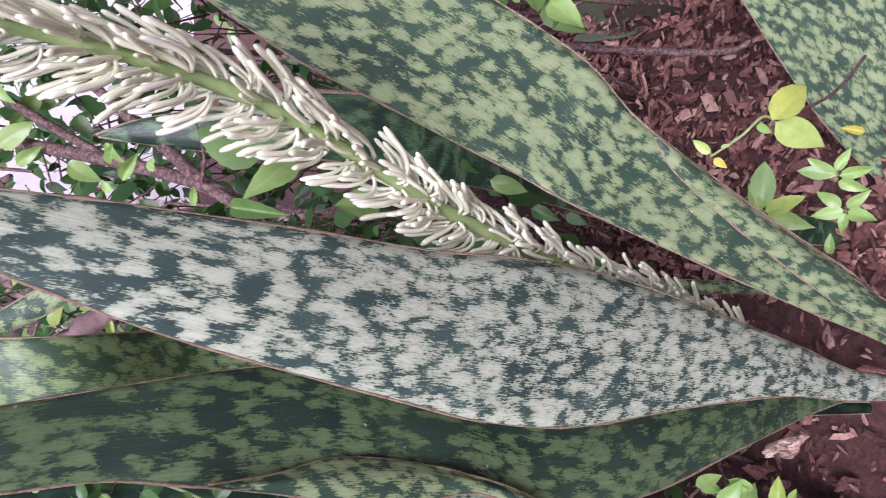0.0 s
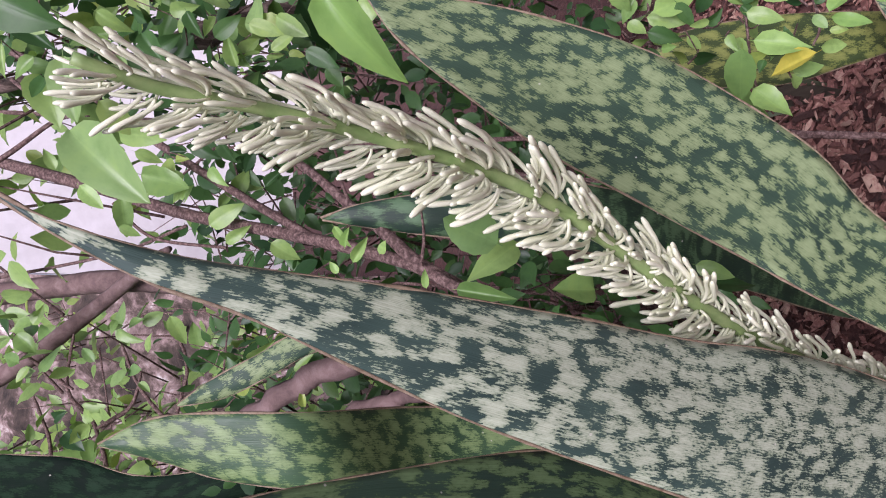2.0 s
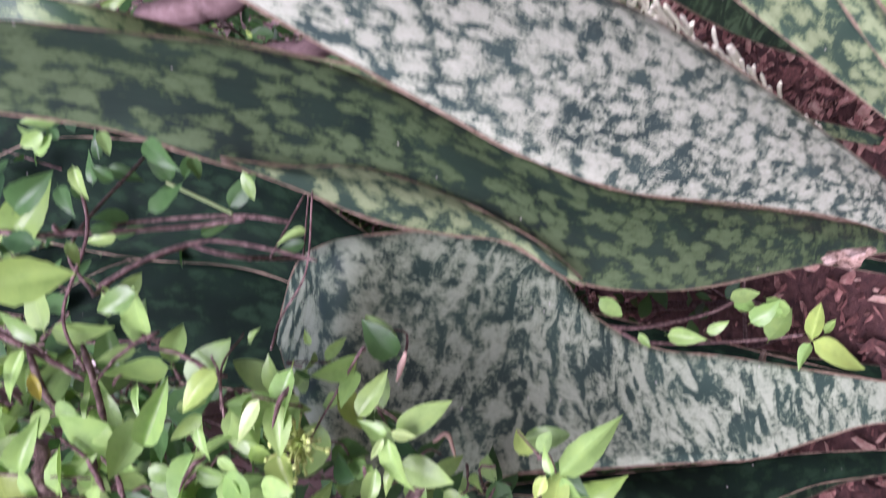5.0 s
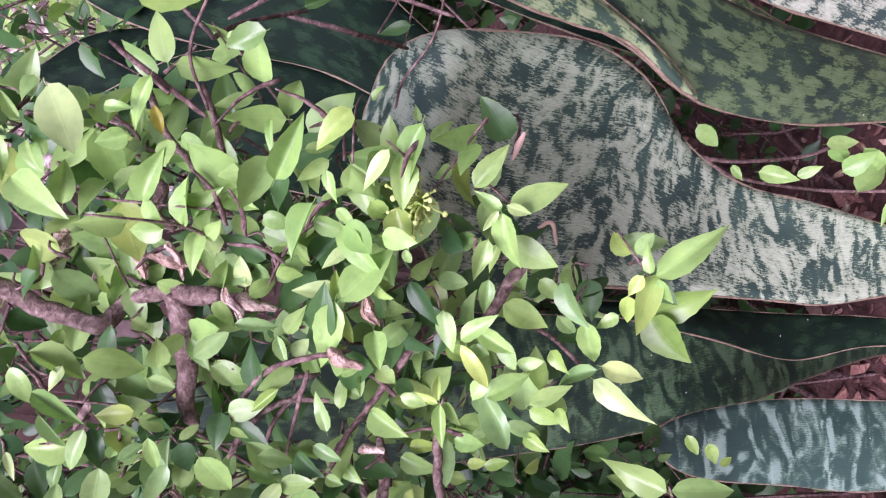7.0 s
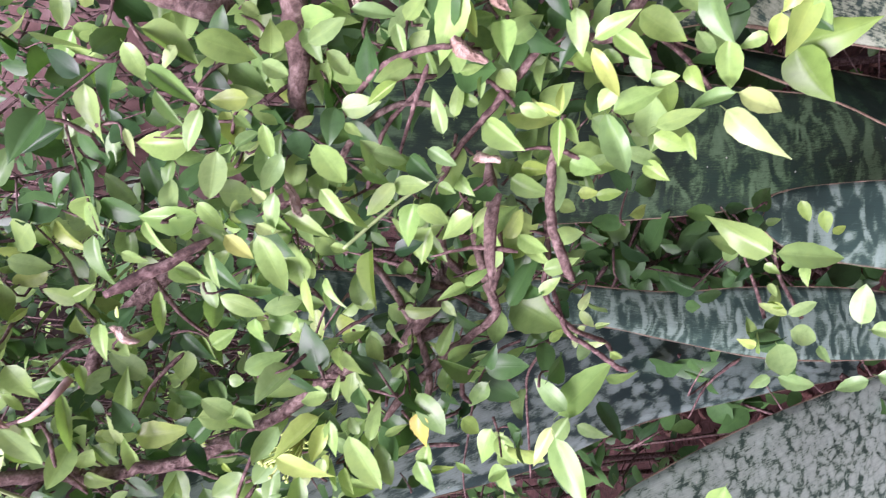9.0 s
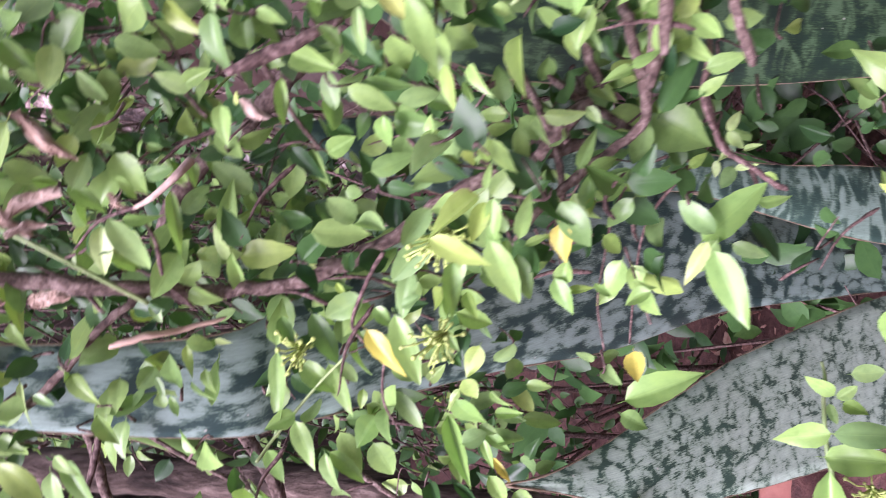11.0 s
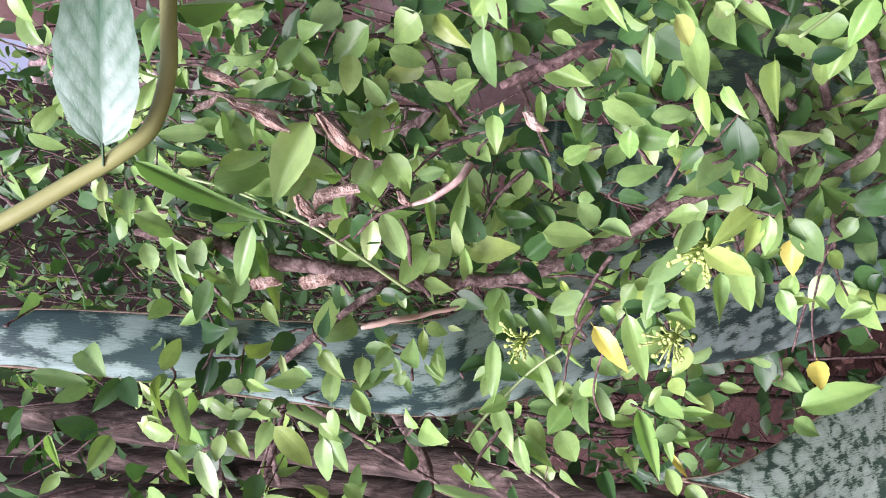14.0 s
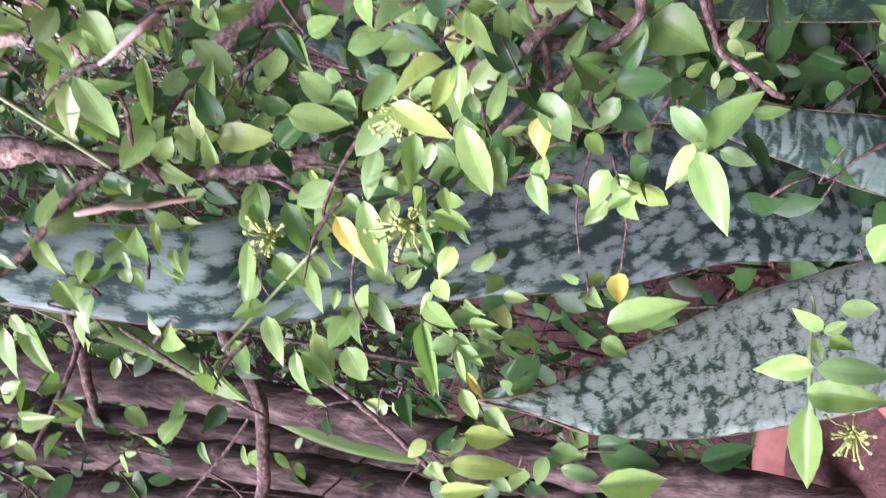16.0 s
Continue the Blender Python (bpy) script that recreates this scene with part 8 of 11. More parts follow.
sprout(shrub, (-0.385, 0.275, 0.758), (-0.389, 0.275, 0.750), (0.10, -0.99, 0.12), 0.60, "g")
sprout(shrub, (-0.389, 0.281, 0.745), (-0.396, 0.277, 0.746), (0.45, -0.66, 0.60), 0.55, "s")
sprout(shrub, (-0.396, 0.270, 0.737), (-0.392, 0.275, 0.744), (0.02, -0.93, 0.37), 0.80, "s")
sprout(shrub, (-0.403, 0.257, 0.727), (-0.392, 0.271, 0.729), (0.56, -0.79, 0.27), 0.50, "h")
sprout(shrub, (-0.434, 0.235, 0.789), (-0.441, 0.245, 0.775), (0.39, -0.92, 0.08), 0.30, "s")
sprout(shrub, (-0.427, 0.250, 0.782), (-0.428, 0.245, 0.773), (0.60, -0.76, 0.25), 0.40, "g")
sprout(shrub, (-0.414, 0.263, 0.791), (-0.402, 0.268, 0.786), (0.87, -0.40, 0.29), 0.50, "g")
stem("branch", [(-0.143, 0.378, 0.677), (-0.142, 0.374, 0.645), (-0.145, 0.424, 0.612), (-0.132, 0.395, 0.571), (-0.130, 0.382, 0.547)], 0.0011, 0.0011, TWIG, shrub, knobs=0.00, sides=8)
stem("branch", [(-0.127, 0.442, 0.600), (-0.130, 0.424, 0.585), (-0.130, 0.391, 0.572)], 0.0009, 0.0008, STALK, shrub, knobs=0.00, sides=8)
stem("branch", [(-0.151, 0.322, 0.627), (-0.150, 0.364, 0.612), (-0.144, 0.390, 0.584)], 0.0010, 0.0010, TWIG, shrub, knobs=0.20, sides=8)
stem("branch", [(-0.151, 0.410, 0.591), (-0.147, 0.375, 0.569), (-0.154, 0.408, 0.528)], 0.0011, 0.0012, TWIG, shrub, knobs=0.20, sides=8)
stem("branch", [(-0.151, 0.322, 0.627), (-0.144, 0.372, 0.638), (-0.116, 0.444, 0.612)], 0.0008, 0.0008, TWIG, shrub, knobs=0.00, sides=8)
stem("branch", [(-0.144, 0.367, 0.556), (-0.117, 0.386, 0.540)], 0.0005, 0.0005, TWIG, shrub, knobs=0.00, sides=8)
stem("branch", [(-0.150, 0.389, 0.536), (-0.116, 0.386, 0.538)], 0.0005, 0.0005, TWIG, shrub, knobs=0.00, sides=8)
stem("branch", [(-0.172, 0.269, 0.584), (-0.163, 0.277, 0.585), (-0.157, 0.279, 0.588)], 0.0006, 0.0004, TWIG, shrub, knobs=0.00, sides=8)
sapling = thing("sapling", "small leafy sapling growing through the snake plant leaves", "plant")
stem("stem", [(-0.446, 0.205, 0.401), (-0.451, 0.199, 0.399), (-0.459, 0.191, 0.399), (-0.475, 0.173, 0.396), (-0.494, 0.150, 0.388)], 0.0007, 0.0014, STALK, sapling, knobs=0.00, sides=8)
sprout(sapling, (-0.457, 0.172, 0.408), (-0.473, 0.179, 0.426), (0.39, -0.22, 0.89), 0.50, "y")
sprout(sapling, (-0.456, 0.171, 0.408), (-0.446, 0.164, 0.380), (0.37, -0.32, 0.87), 0.42, "s")
sprout(sapling, (-0.473, 0.169, 0.402), (-0.453, 0.154, 0.379), (0.53, -0.46, 0.71), 0.45, "y")
sprout(sapling, (-0.466, 0.158, 0.411), (-0.495, 0.132, 0.403), (0.41, -0.55, 0.73), 0.38, "y")
sprout(sapling, (-0.452, 0.190, 0.398), (-0.449, 0.199, 0.413), (0.42, -0.56, 0.71), 0.50, "y")
sprout(sapling, (-0.452, 0.188, 0.398), (-0.443, 0.189, 0.392), (0.59, -0.55, 0.58), 0.60, "s")
sprout(sapling, (-0.438, 0.192, 0.398), (-0.433, 0.190, 0.382), (0.32, -0.37, 0.87), 0.55, "s")
sprout(sapling, (-0.453, 0.186, 0.395), (-0.447, 0.175, 0.391), (0.52, -0.25, 0.82), 0.60, "h")
sprout(sapling, (-0.455, 0.187, 0.401), (-0.459, 0.178, 0.399), (0.41, -0.54, 0.74), 0.50, "s")
weed = thing("weed", "low weed with pointed green leaves between the snake plants", "plant")
stem("stem", [(-0.344, 0.298, 0.355), (-0.357, 0.290, 0.348), (-0.373, 0.275, 0.332)], 0.0008, 0.0013, TWIG, weed, knobs=0.00, sides=8)
stem("stem", [(-0.361, 0.312, 0.357), (-0.377, 0.301, 0.345), (-0.390, 0.291, 0.337)], 0.0008, 0.0013, TWIG, weed, knobs=0.00, sides=8)
sprout(weed, (-0.341, 0.290, 0.363), (-0.339, 0.319, 0.390), (0.28, -0.40, 0.87), 0.50, "g")
sprout(weed, (-0.342, 0.292, 0.358), (-0.333, 0.281, 0.325), (0.30, -0.43, 0.85), 0.42, "g")
sprout(weed, (-0.352, 0.294, 0.359), (-0.352, 0.286, 0.353), (0.47, -0.59, 0.66), 0.60, "y")
sprout(weed, (-0.349, 0.287, 0.354), (-0.345, 0.288, 0.348), (0.29, -0.68, 0.68), 0.60, "y")
sprout(weed, (-0.345, 0.287, 0.341), (-0.350, 0.277, 0.343), (0.36, -0.61, 0.70), 0.60, "y")
sprout(weed, (-0.357, 0.284, 0.359), (-0.360, 0.277, 0.356), (0.56, -0.64, 0.52), 0.60, "g")
sprout(weed, (-0.361, 0.270, 0.355), (-0.365, 0.278, 0.359), (0.36, -0.49, 0.79), 0.40, "l")
sprout(weed, (-0.365, 0.269, 0.351), (-0.364, 0.275, 0.366), (0.52, -0.32, 0.79), 0.35, "s")
sprout(weed, (-0.367, 0.271, 0.348), (-0.355, 0.269, 0.338), (0.36, -0.60, 0.71), 0.45, "s")
sprout(weed, (-0.323, 0.316, 0.339), (-0.330, 0.307, 0.334), (0.32, -0.76, 0.57), 0.60, "h")
sprout(weed, (-0.323, 0.309, 0.328), (-0.334, 0.303, 0.322), (0.50, -0.66, 0.56), 0.60, "h")
sprout(weed, (-0.331, 0.299, 0.323), (-0.326, 0.301, 0.316), (0.32, -0.35, 0.88), 0.60, "h")
sprout(weed, (-0.339, 0.314, 0.354), (-0.333, 0.311, 0.349), (0.42, -0.61, 0.67), 0.60, "g")
sprout(weed, (-0.370, 0.262, 0.350), (-0.371, 0.256, 0.336), (0.45, -0.13, 0.88), 0.80, "s")
sprout(weed, (-0.378, 0.259, 0.356), (-0.383, 0.241, 0.357), (0.42, -0.12, 0.90), 0.90, "s")
sprout(weed, (-0.381, 0.260, 0.367), (-0.380, 0.265, 0.378), (0.49, -0.52, 0.70), 0.50, "l")
sprout(weed, (-0.382, 0.255, 0.367), (-0.377, 0.266, 0.363), (-0.19, -0.50, 0.85), 0.40, "y")
sprout(weed, (-0.357, 0.256, 0.316), (-0.337, 0.265, 0.322), (0.39, -0.30, 0.87), 0.60, "s")
sprout(weed, (-0.356, 0.251, 0.314), (-0.344, 0.238, 0.307), (0.71, -0.27, 0.65), 0.45, "s")
sprout(weed, (-0.360, 0.299, 0.360), (-0.369, 0.297, 0.367), (0.62, -0.51, 0.60), 0.50, "d")
sprout(weed, (-0.373, 0.297, 0.372), (-0.366, 0.299, 0.367), (0.18, -0.50, 0.84), 0.60, "d")
sprout(weed, (-0.387, 0.244, 0.359), (-0.384, 0.234, 0.342), (0.36, -0.34, 0.87), 0.50, "s")
sprout(weed, (-0.370, 0.229, 0.322), (-0.382, 0.232, 0.333), (0.50, -0.43, 0.75), 0.50, "s")
sprout(weed, (-0.363, 0.226, 0.324), (-0.357, 0.214, 0.308), (0.52, -0.37, 0.77), 0.50, "s")
sprout(weed, (-0.387, 0.244, 0.364), (-0.395, 0.244, 0.373), (0.43, -0.56, 0.71), 0.60, "s")
sprout(weed, (-0.375, 0.256, 0.332), (-0.376, 0.245, 0.331), (0.22, -0.80, 0.56), 0.50, "s")
creeper = thing("creeper", "thin creeping twig with small yellow green leaves", "plant")
stem("stem", [(-0.170, 0.377, 0.375), (-0.173, 0.370, 0.360), (-0.170, 0.364, 0.338), (-0.162, 0.367, 0.296), (-0.152, 0.370, 0.270)], 0.0013, 0.0010, TWIG, creeper, knobs=0.00, sides=8)
stem("stem", [(-0.173, 0.370, 0.360), (-0.179, 0.362, 0.337), (-0.180, 0.370, 0.266), (-0.170, 0.358, 0.225)], 0.0010, 0.0011, TWIG, creeper, knobs=0.00, sides=8)
sprout(creeper, (-0.155, 0.366, 0.374), (-0.164, 0.360, 0.361), (0.03, -0.50, 0.86), 0.60, "y")
sprout(creeper, (-0.173, 0.359, 0.328), (-0.169, 0.342, 0.316), (0.24, -0.53, 0.81), 0.50, "y")
sprout(creeper, (-0.152, 0.369, 0.279), (-0.146, 0.364, 0.261), (0.26, -0.51, 0.82), 0.50, "g")
sprout(creeper, (-0.165, 0.363, 0.264), (-0.147, 0.352, 0.257), (-0.02, -0.65, 0.76), 0.60, "y")
sprout(creeper, (-0.165, 0.336, 0.243), (-0.144, 0.343, 0.235), (0.09, -0.55, 0.83), 0.46, "l")
sprout(creeper, (-0.166, 0.336, 0.241), (-0.179, 0.326, 0.207), (0.34, -0.60, 0.72), 0.42, "l")
sprout(creeper, (-0.173, 0.351, 0.225), (-0.188, 0.348, 0.234), (0.08, -0.31, 0.95), 0.50, "y")
sprout(creeper, (-0.174, 0.358, 0.251), (-0.153, 0.365, 0.232), (0.16, -0.39, 0.91), 0.50, "g")
sprout(creeper, (-0.172, 0.362, 0.297), (-0.162, 0.354, 0.290), (-0.04, -0.67, 0.74), 0.50, "y")
sprout(creeper, (-0.170, 0.352, 0.354), (-0.176, 0.347, 0.348), (0.02, -0.48, 0.88), 0.50, "y")
sprout(creeper, (-0.163, 0.342, 0.226), (-0.154, 0.342, 0.220), (0.29, -0.48, 0.83), 0.50, "y")
bush = thing("bush", "dense small-leaved bush with green and yellow leaves", "bush")
stem("stem", [(0.262, 0.430, 0.363), (0.219, 0.431, 0.354), (0.184, 0.433, 0.348), (0.165, 0.432, 0.342)], 0.0012, 0.0008, TWIG, bush, knobs=0.00, sides=8)
stem("stem", [(0.257, 0.460, 0.416), (0.210, 0.462, 0.410), (0.186, 0.465, 0.411)], 0.0012, 0.0008, TWIG, bush, knobs=0.00, sides=8)
stem("stem", [(0.260, 0.423, 0.311), (0.220, 0.422, 0.298), (0.204, 0.425, 0.301)], 0.0012, 0.0008, TWIG, bush, knobs=0.00, sides=8)
sprout(bush, (0.226, 0.440, 0.453), (0.210, 0.441, 0.440), (-0.53, -0.50, 0.69), 0.70, "g")
sprout(bush, (0.210, 0.431, 0.429), (0.224, 0.418, 0.401), (-0.33, -0.55, 0.77), 0.50, "y")
sprout(bush, (0.211, 0.441, 0.427), (0.205, 0.427, 0.405), (-0.19, -0.76, 0.62), 0.50, "g")
sprout(bush, (0.223, 0.412, 0.397), (0.212, 0.429, 0.399), (-0.33, -0.74, 0.59), 0.60, "d")
sprout(bush, (0.208, 0.447, 0.438), (0.198, 0.438, 0.429), (-0.25, -0.77, 0.59), 0.60, "g")
sprout(bush, (0.201, 0.442, 0.426), (0.194, 0.430, 0.406), (-0.30, -0.85, 0.44), 0.50, "d")
sprout(bush, (0.194, 0.446, 0.435), (0.195, 0.443, 0.423), (-0.70, -0.58, 0.40), 0.70, "g")
sprout(bush, (0.191, 0.443, 0.414), (0.191, 0.434, 0.409), (-0.13, -0.55, 0.83), 0.70, "y")
sprout(bush, (0.215, 0.418, 0.365), (0.207, 0.403, 0.347), (-0.40, -0.68, 0.62), 0.50, "g")
sprout(bush, (0.195, 0.415, 0.362), (0.187, 0.396, 0.332), (-0.25, -0.80, 0.55), 0.50, "y")
sprout(bush, (0.182, 0.389, 0.335), (0.175, 0.422, 0.343), (0.07, -0.79, 0.61), 0.42, "o")
sprout(bush, (0.187, 0.412, 0.374), (0.158, 0.433, 0.359), (-0.40, -0.48, 0.78), 0.55, "g")
sprout(bush, (0.167, 0.427, 0.352), (0.143, 0.408, 0.337), (-0.09, -0.70, 0.71), 0.55, "y")
sprout(bush, (0.208, 0.384, 0.329), (0.224, 0.379, 0.317), (-0.22, -0.23, 0.95), 0.50, "y")
sprout(bush, (0.208, 0.390, 0.321), (0.198, 0.368, 0.310), (-0.37, -0.22, 0.90), 0.35, "y")
sprout(bush, (0.210, 0.396, 0.330), (0.200, 0.389, 0.326), (-0.34, -0.61, 0.72), 0.60, "s")
sprout(bush, (0.189, 0.394, 0.326), (0.191, 0.389, 0.310), (-0.68, -0.41, 0.61), 0.60, "g")
sprout(bush, (0.199, 0.422, 0.377), (0.187, 0.417, 0.374), (-0.19, -0.48, 0.86), 0.60, "g")
sprout(bush, (0.183, 0.415, 0.353), (0.174, 0.417, 0.356), (0.12, -0.61, 0.78), 0.70, "d")
sprout(bush, (0.226, 0.410, 0.363), (0.219, 0.398, 0.349), (0.09, -0.67, 0.74), 0.50, "g")
sprout(bush, (0.216, 0.367, 0.312), (0.211, 0.361, 0.302), (-0.40, -0.44, 0.80), 0.50, "g")
sprout(bush, (0.223, 0.412, 0.384), (0.215, 0.411, 0.374), (-0.34, -0.49, 0.80), 0.60, "g")
sprout(bush, (0.200, 0.392, 0.321), (0.199, 0.384, 0.313), (-0.34, -0.60, 0.72), 0.50, "g")
sprout(bush, (0.216, 0.424, 0.416), (0.202, 0.424, 0.402), (-0.19, -0.68, 0.71), 0.50, "d")
sprout(bush, (0.221, 0.438, 0.439), (0.206, 0.446, 0.443), (-0.36, -0.74, 0.57), 0.60, "g")
sprout(bush, (0.205, 0.419, 0.394), (0.201, 0.423, 0.406), (-0.55, -0.77, 0.32), 0.50, "g")
tree = thing("young_tree", "young tree with purple brown twigs and round green leaves", "tree")
stem("branch", [(0.211, 1.078, 1.055), (0.162, 0.924, 0.902), (0.123, 0.804, 0.790), (0.093, 0.716, 0.712), (0.063, 0.581, 0.620), (0.043, 0.503, 0.572), (0.024, 0.464, 0.546)], 0.0068, 0.0039, TWIG, tree, "smooth purple brown branch", knobs=0.04, sides=8)
stem("branch", [(0.297, 0.925, 0.943), (0.242, 0.842, 0.841), (0.154, 0.719, 0.738), (0.102, 0.638, 0.674), (0.064, 0.586, 0.619)], 0.0036, 0.0034, TWIG, tree, knobs=0.04, sides=8)
stem("branch", [(0.148, 0.613, 0.674), (0.117, 0.570, 0.636), (0.083, 0.531, 0.605), (0.060, 0.505, 0.584), (0.041, 0.490, 0.566), (0.020, 0.470, 0.532)], 0.0026, 0.0054, TWIG, tree, knobs=0.04, sides=8)
stem("branch", [(0.125, 0.823, 0.907), (0.152, 0.807, 0.869), (0.183, 0.791, 0.830), (0.188, 0.780, 0.801)], 0.0032, 0.0016, TWIG, tree, knobs=0.00, sides=8)
stem("branch", [(0.235, 0.857, 0.883), (0.200, 0.815, 0.845), (0.183, 0.790, 0.828)], 0.0023, 0.0021, TWIG, tree, knobs=0.00, sides=8)
stem("branch", [(0.040, 0.481, 0.569), (0.058, 0.479, 0.568), (0.075, 0.468, 0.574)], 0.0014, 0.0007, TWIG, tree, knobs=0.00, sides=8)
stem("branch", [(0.083, 0.531, 0.605), (0.100, 0.532, 0.612), (0.116, 0.531, 0.613)], 0.0012, 0.0008, TWIG, tree, knobs=0.00, sides=8)
stem("branch", [(-0.109, 0.724, 0.678), (-0.066, 0.665, 0.641), (-0.042, 0.629, 0.607), (-0.022, 0.614, 0.570), (0.008, 0.596, 0.525)], 0.0079, 0.0117, LIMB, tree, knobs=0.30, sides=8)
stem("branch", [(-0.094, 0.674, 0.598), (-0.068, 0.637, 0.561), (-0.050, 0.599, 0.518), (-0.026, 0.578, 0.463)], 0.0067, 0.0090, LIMB, tree, knobs=0.30, sides=8)
stem("branch", [(0.022, 1.525, 1.063), (0.050, 1.465, 0.898), (0.055, 1.300, 0.731), (0.004, 1.157, 0.610)], 0.0195, 0.0198, LIMB, tree, knobs=0.04, sides=8)
stem("branch", [(-0.132, 1.421, 1.029), (-0.067, 1.381, 0.930), (0.035, 1.331, 0.815), (0.100, 1.190, 0.732)], 0.0162, 0.0099, LIMB, tree, knobs=0.04, sides=8)
stem("branch", [(0.038, 1.057, 0.944), (0.071, 0.946, 0.788), (0.099, 0.864, 0.711)], 0.0020, 0.0018, TWIG, tree, knobs=0.00, sides=8)
stem("branch", [(0.107, 0.780, 0.777), (0.076, 0.770, 0.740), (0.066, 0.728, 0.676)], 0.0016, 0.0015, TWIG, tree, knobs=0.00, sides=8)
sprout(tree, (0.173, 0.469, 0.820), (0.156, 0.453, 0.784), (-0.36, -0.93, 0.03), 0.70, "d")
sprout(tree, (0.141, 0.456, 0.778), (0.107, 0.454, 0.772), (-0.15, -0.97, 0.21), 0.62, "s")
sprout(tree, (0.117, 0.528, 0.783), (0.075, 0.487, 0.741), (0.10, -0.95, 0.30), 0.50, "s")
sprout(tree, (0.125, 0.480, 0.762), (0.107, 0.482, 0.741), (0.04, -0.82, 0.56), 0.60, "s")
sprout(tree, (0.111, 0.493, 0.752), (0.104, 0.469, 0.726), (-0.18, -0.89, 0.42), 0.42, "g")
sprout(tree, (0.178, 0.501, 0.701), (0.189, 0.485, 0.687), (-0.37, -0.87, 0.32), 0.50, "d")
sprout(tree, (0.184, 0.485, 0.682), (0.178, 0.479, 0.661), (-0.11, -0.77, 0.63), 0.50, "g")
sprout(tree, (0.198, 0.502, 0.664), (0.183, 0.490, 0.646), (-0.61, -0.76, 0.22), 0.50, "g")
sprout(tree, (0.099, 0.633, 0.788), (0.082, 0.623, 0.771), (-0.23, -0.94, 0.24), 0.50, "y")
sprout(tree, (0.117, 0.668, 0.748), (0.106, 0.642, 0.707), (-0.50, -0.81, 0.31), 0.50, "g")
sprout(tree, (0.077, 0.652, 0.694), (0.094, 0.632, 0.670), (-0.05, -0.97, 0.24), 0.50, "g")
sprout(tree, (0.074, 0.668, 0.762), (0.067, 0.669, 0.745), (-0.33, -0.94, 0.03), 0.50, "g")
sprout(tree, (0.063, 0.644, 0.681), (0.076, 0.628, 0.665), (-0.17, -0.88, 0.43), 0.40, "g")
sprout(tree, (0.064, 0.634, 0.647), (0.051, 0.630, 0.624), (0.07, -0.88, 0.47), 0.60, "g")
sprout(tree, (0.100, 0.627, 0.640), (0.082, 0.621, 0.631), (-0.29, -0.86, 0.41), 0.60, "d")
sprout(tree, (0.087, 0.623, 0.622), (0.074, 0.620, 0.609), (0.13, -0.93, 0.35), 0.60, "d")
sprout(tree, (0.113, 0.700, 0.671), (0.092, 0.681, 0.652), (-0.23, -0.83, 0.50), 0.60, "d")
sprout(tree, (0.124, 0.612, 0.750), (0.117, 0.612, 0.730), (0.01, -0.98, 0.20), 0.50, "g")
sprout(tree, (0.209, 0.686, 0.834), (0.191, 0.695, 0.850), (-0.08, -0.99, 0.16), 0.50, "g")
sprout(tree, (0.209, 0.600, 0.750), (0.187, 0.589, 0.733), (-0.16, -0.99, -0.01), 0.50, "d")
sprout(tree, (0.244, 0.634, 0.720), (0.223, 0.634, 0.706), (-0.00, -0.77, 0.63), 0.50, "d")
sprout(tree, (0.133, 0.589, 0.691), (0.117, 0.591, 0.678), (-0.29, -0.69, 0.67), 0.60, "d")
sprout(tree, (0.134, 0.605, 0.711), (0.120, 0.592, 0.694), (-0.06, -0.77, 0.64), 0.60, "d")
sprout(tree, (0.124, 0.577, 0.668), (0.109, 0.587, 0.674), (-0.23, -0.95, 0.19), 0.50, "d")
sprout(tree, (0.064, 0.497, 0.623), (0.050, 0.496, 0.612), (-0.21, -0.92, 0.33), 0.40, "y")
sprout(tree, (0.040, 0.477, 0.614), (0.055, 0.470, 0.608), (0.17, -0.94, 0.29), 0.42, "y")
sprout(tree, (0.049, 0.474, 0.620), (0.060, 0.466, 0.620), (-0.01, -0.75, 0.67), 0.45, "y")
sprout(tree, (0.045, 0.466, 0.600), (0.053, 0.459, 0.598), (-0.20, -0.84, 0.51), 0.60, "y")
sprout(tree, (0.034, 0.491, 0.620), (0.041, 0.493, 0.626), (-0.16, -0.85, 0.51), 0.60, "y")
sprout(tree, (0.024, 0.441, 0.578), (0.036, 0.443, 0.579), (-0.14, -0.84, 0.53), 0.40, "y")
sprout(tree, (0.024, 0.444, 0.558), (0.019, 0.420, 0.530), (0.07, -0.77, 0.64), 0.32, "g")
sprout(tree, (0.054, 0.444, 0.519), (0.031, 0.439, 0.551), (-0.04, -0.94, 0.34), 0.50, "g")
sprout(tree, (0.027, 0.435, 0.470), (0.026, 0.434, 0.499), (0.09, -0.71, 0.70), 0.75, "g")
sprout(tree, (0.049, 0.407, 0.548), (0.062, 0.410, 0.580), (0.17, -0.81, 0.56), 0.75, "s")
sprout(tree, (-0.047, 0.764, 0.606), (-0.030, 0.752, 0.591), (-0.03, -0.87, 0.49), 0.35, "y")
sprout(tree, (-0.071, 0.774, 0.615), (-0.045, 0.755, 0.605), (0.02, -0.76, 0.65), 0.30, "y")
sprout(tree, (-0.047, 0.454, 0.563), (-0.044, 0.454, 0.567), (0.03, -0.96, 0.27), 0.50, "y")
sprout(tree, (-0.037, 0.757, 0.650), (-0.021, 0.740, 0.631), (-0.20, -0.95, 0.24), 0.50, "g")
sprout(tree, (-0.063, 0.704, 0.662), (-0.043, 0.690, 0.650), (-0.12, -0.89, 0.45), 0.50, "g")
sprout(tree, (-0.066, 0.635, 0.615), (-0.052, 0.630, 0.620), (0.05, -0.84, 0.54), 0.40, "g")
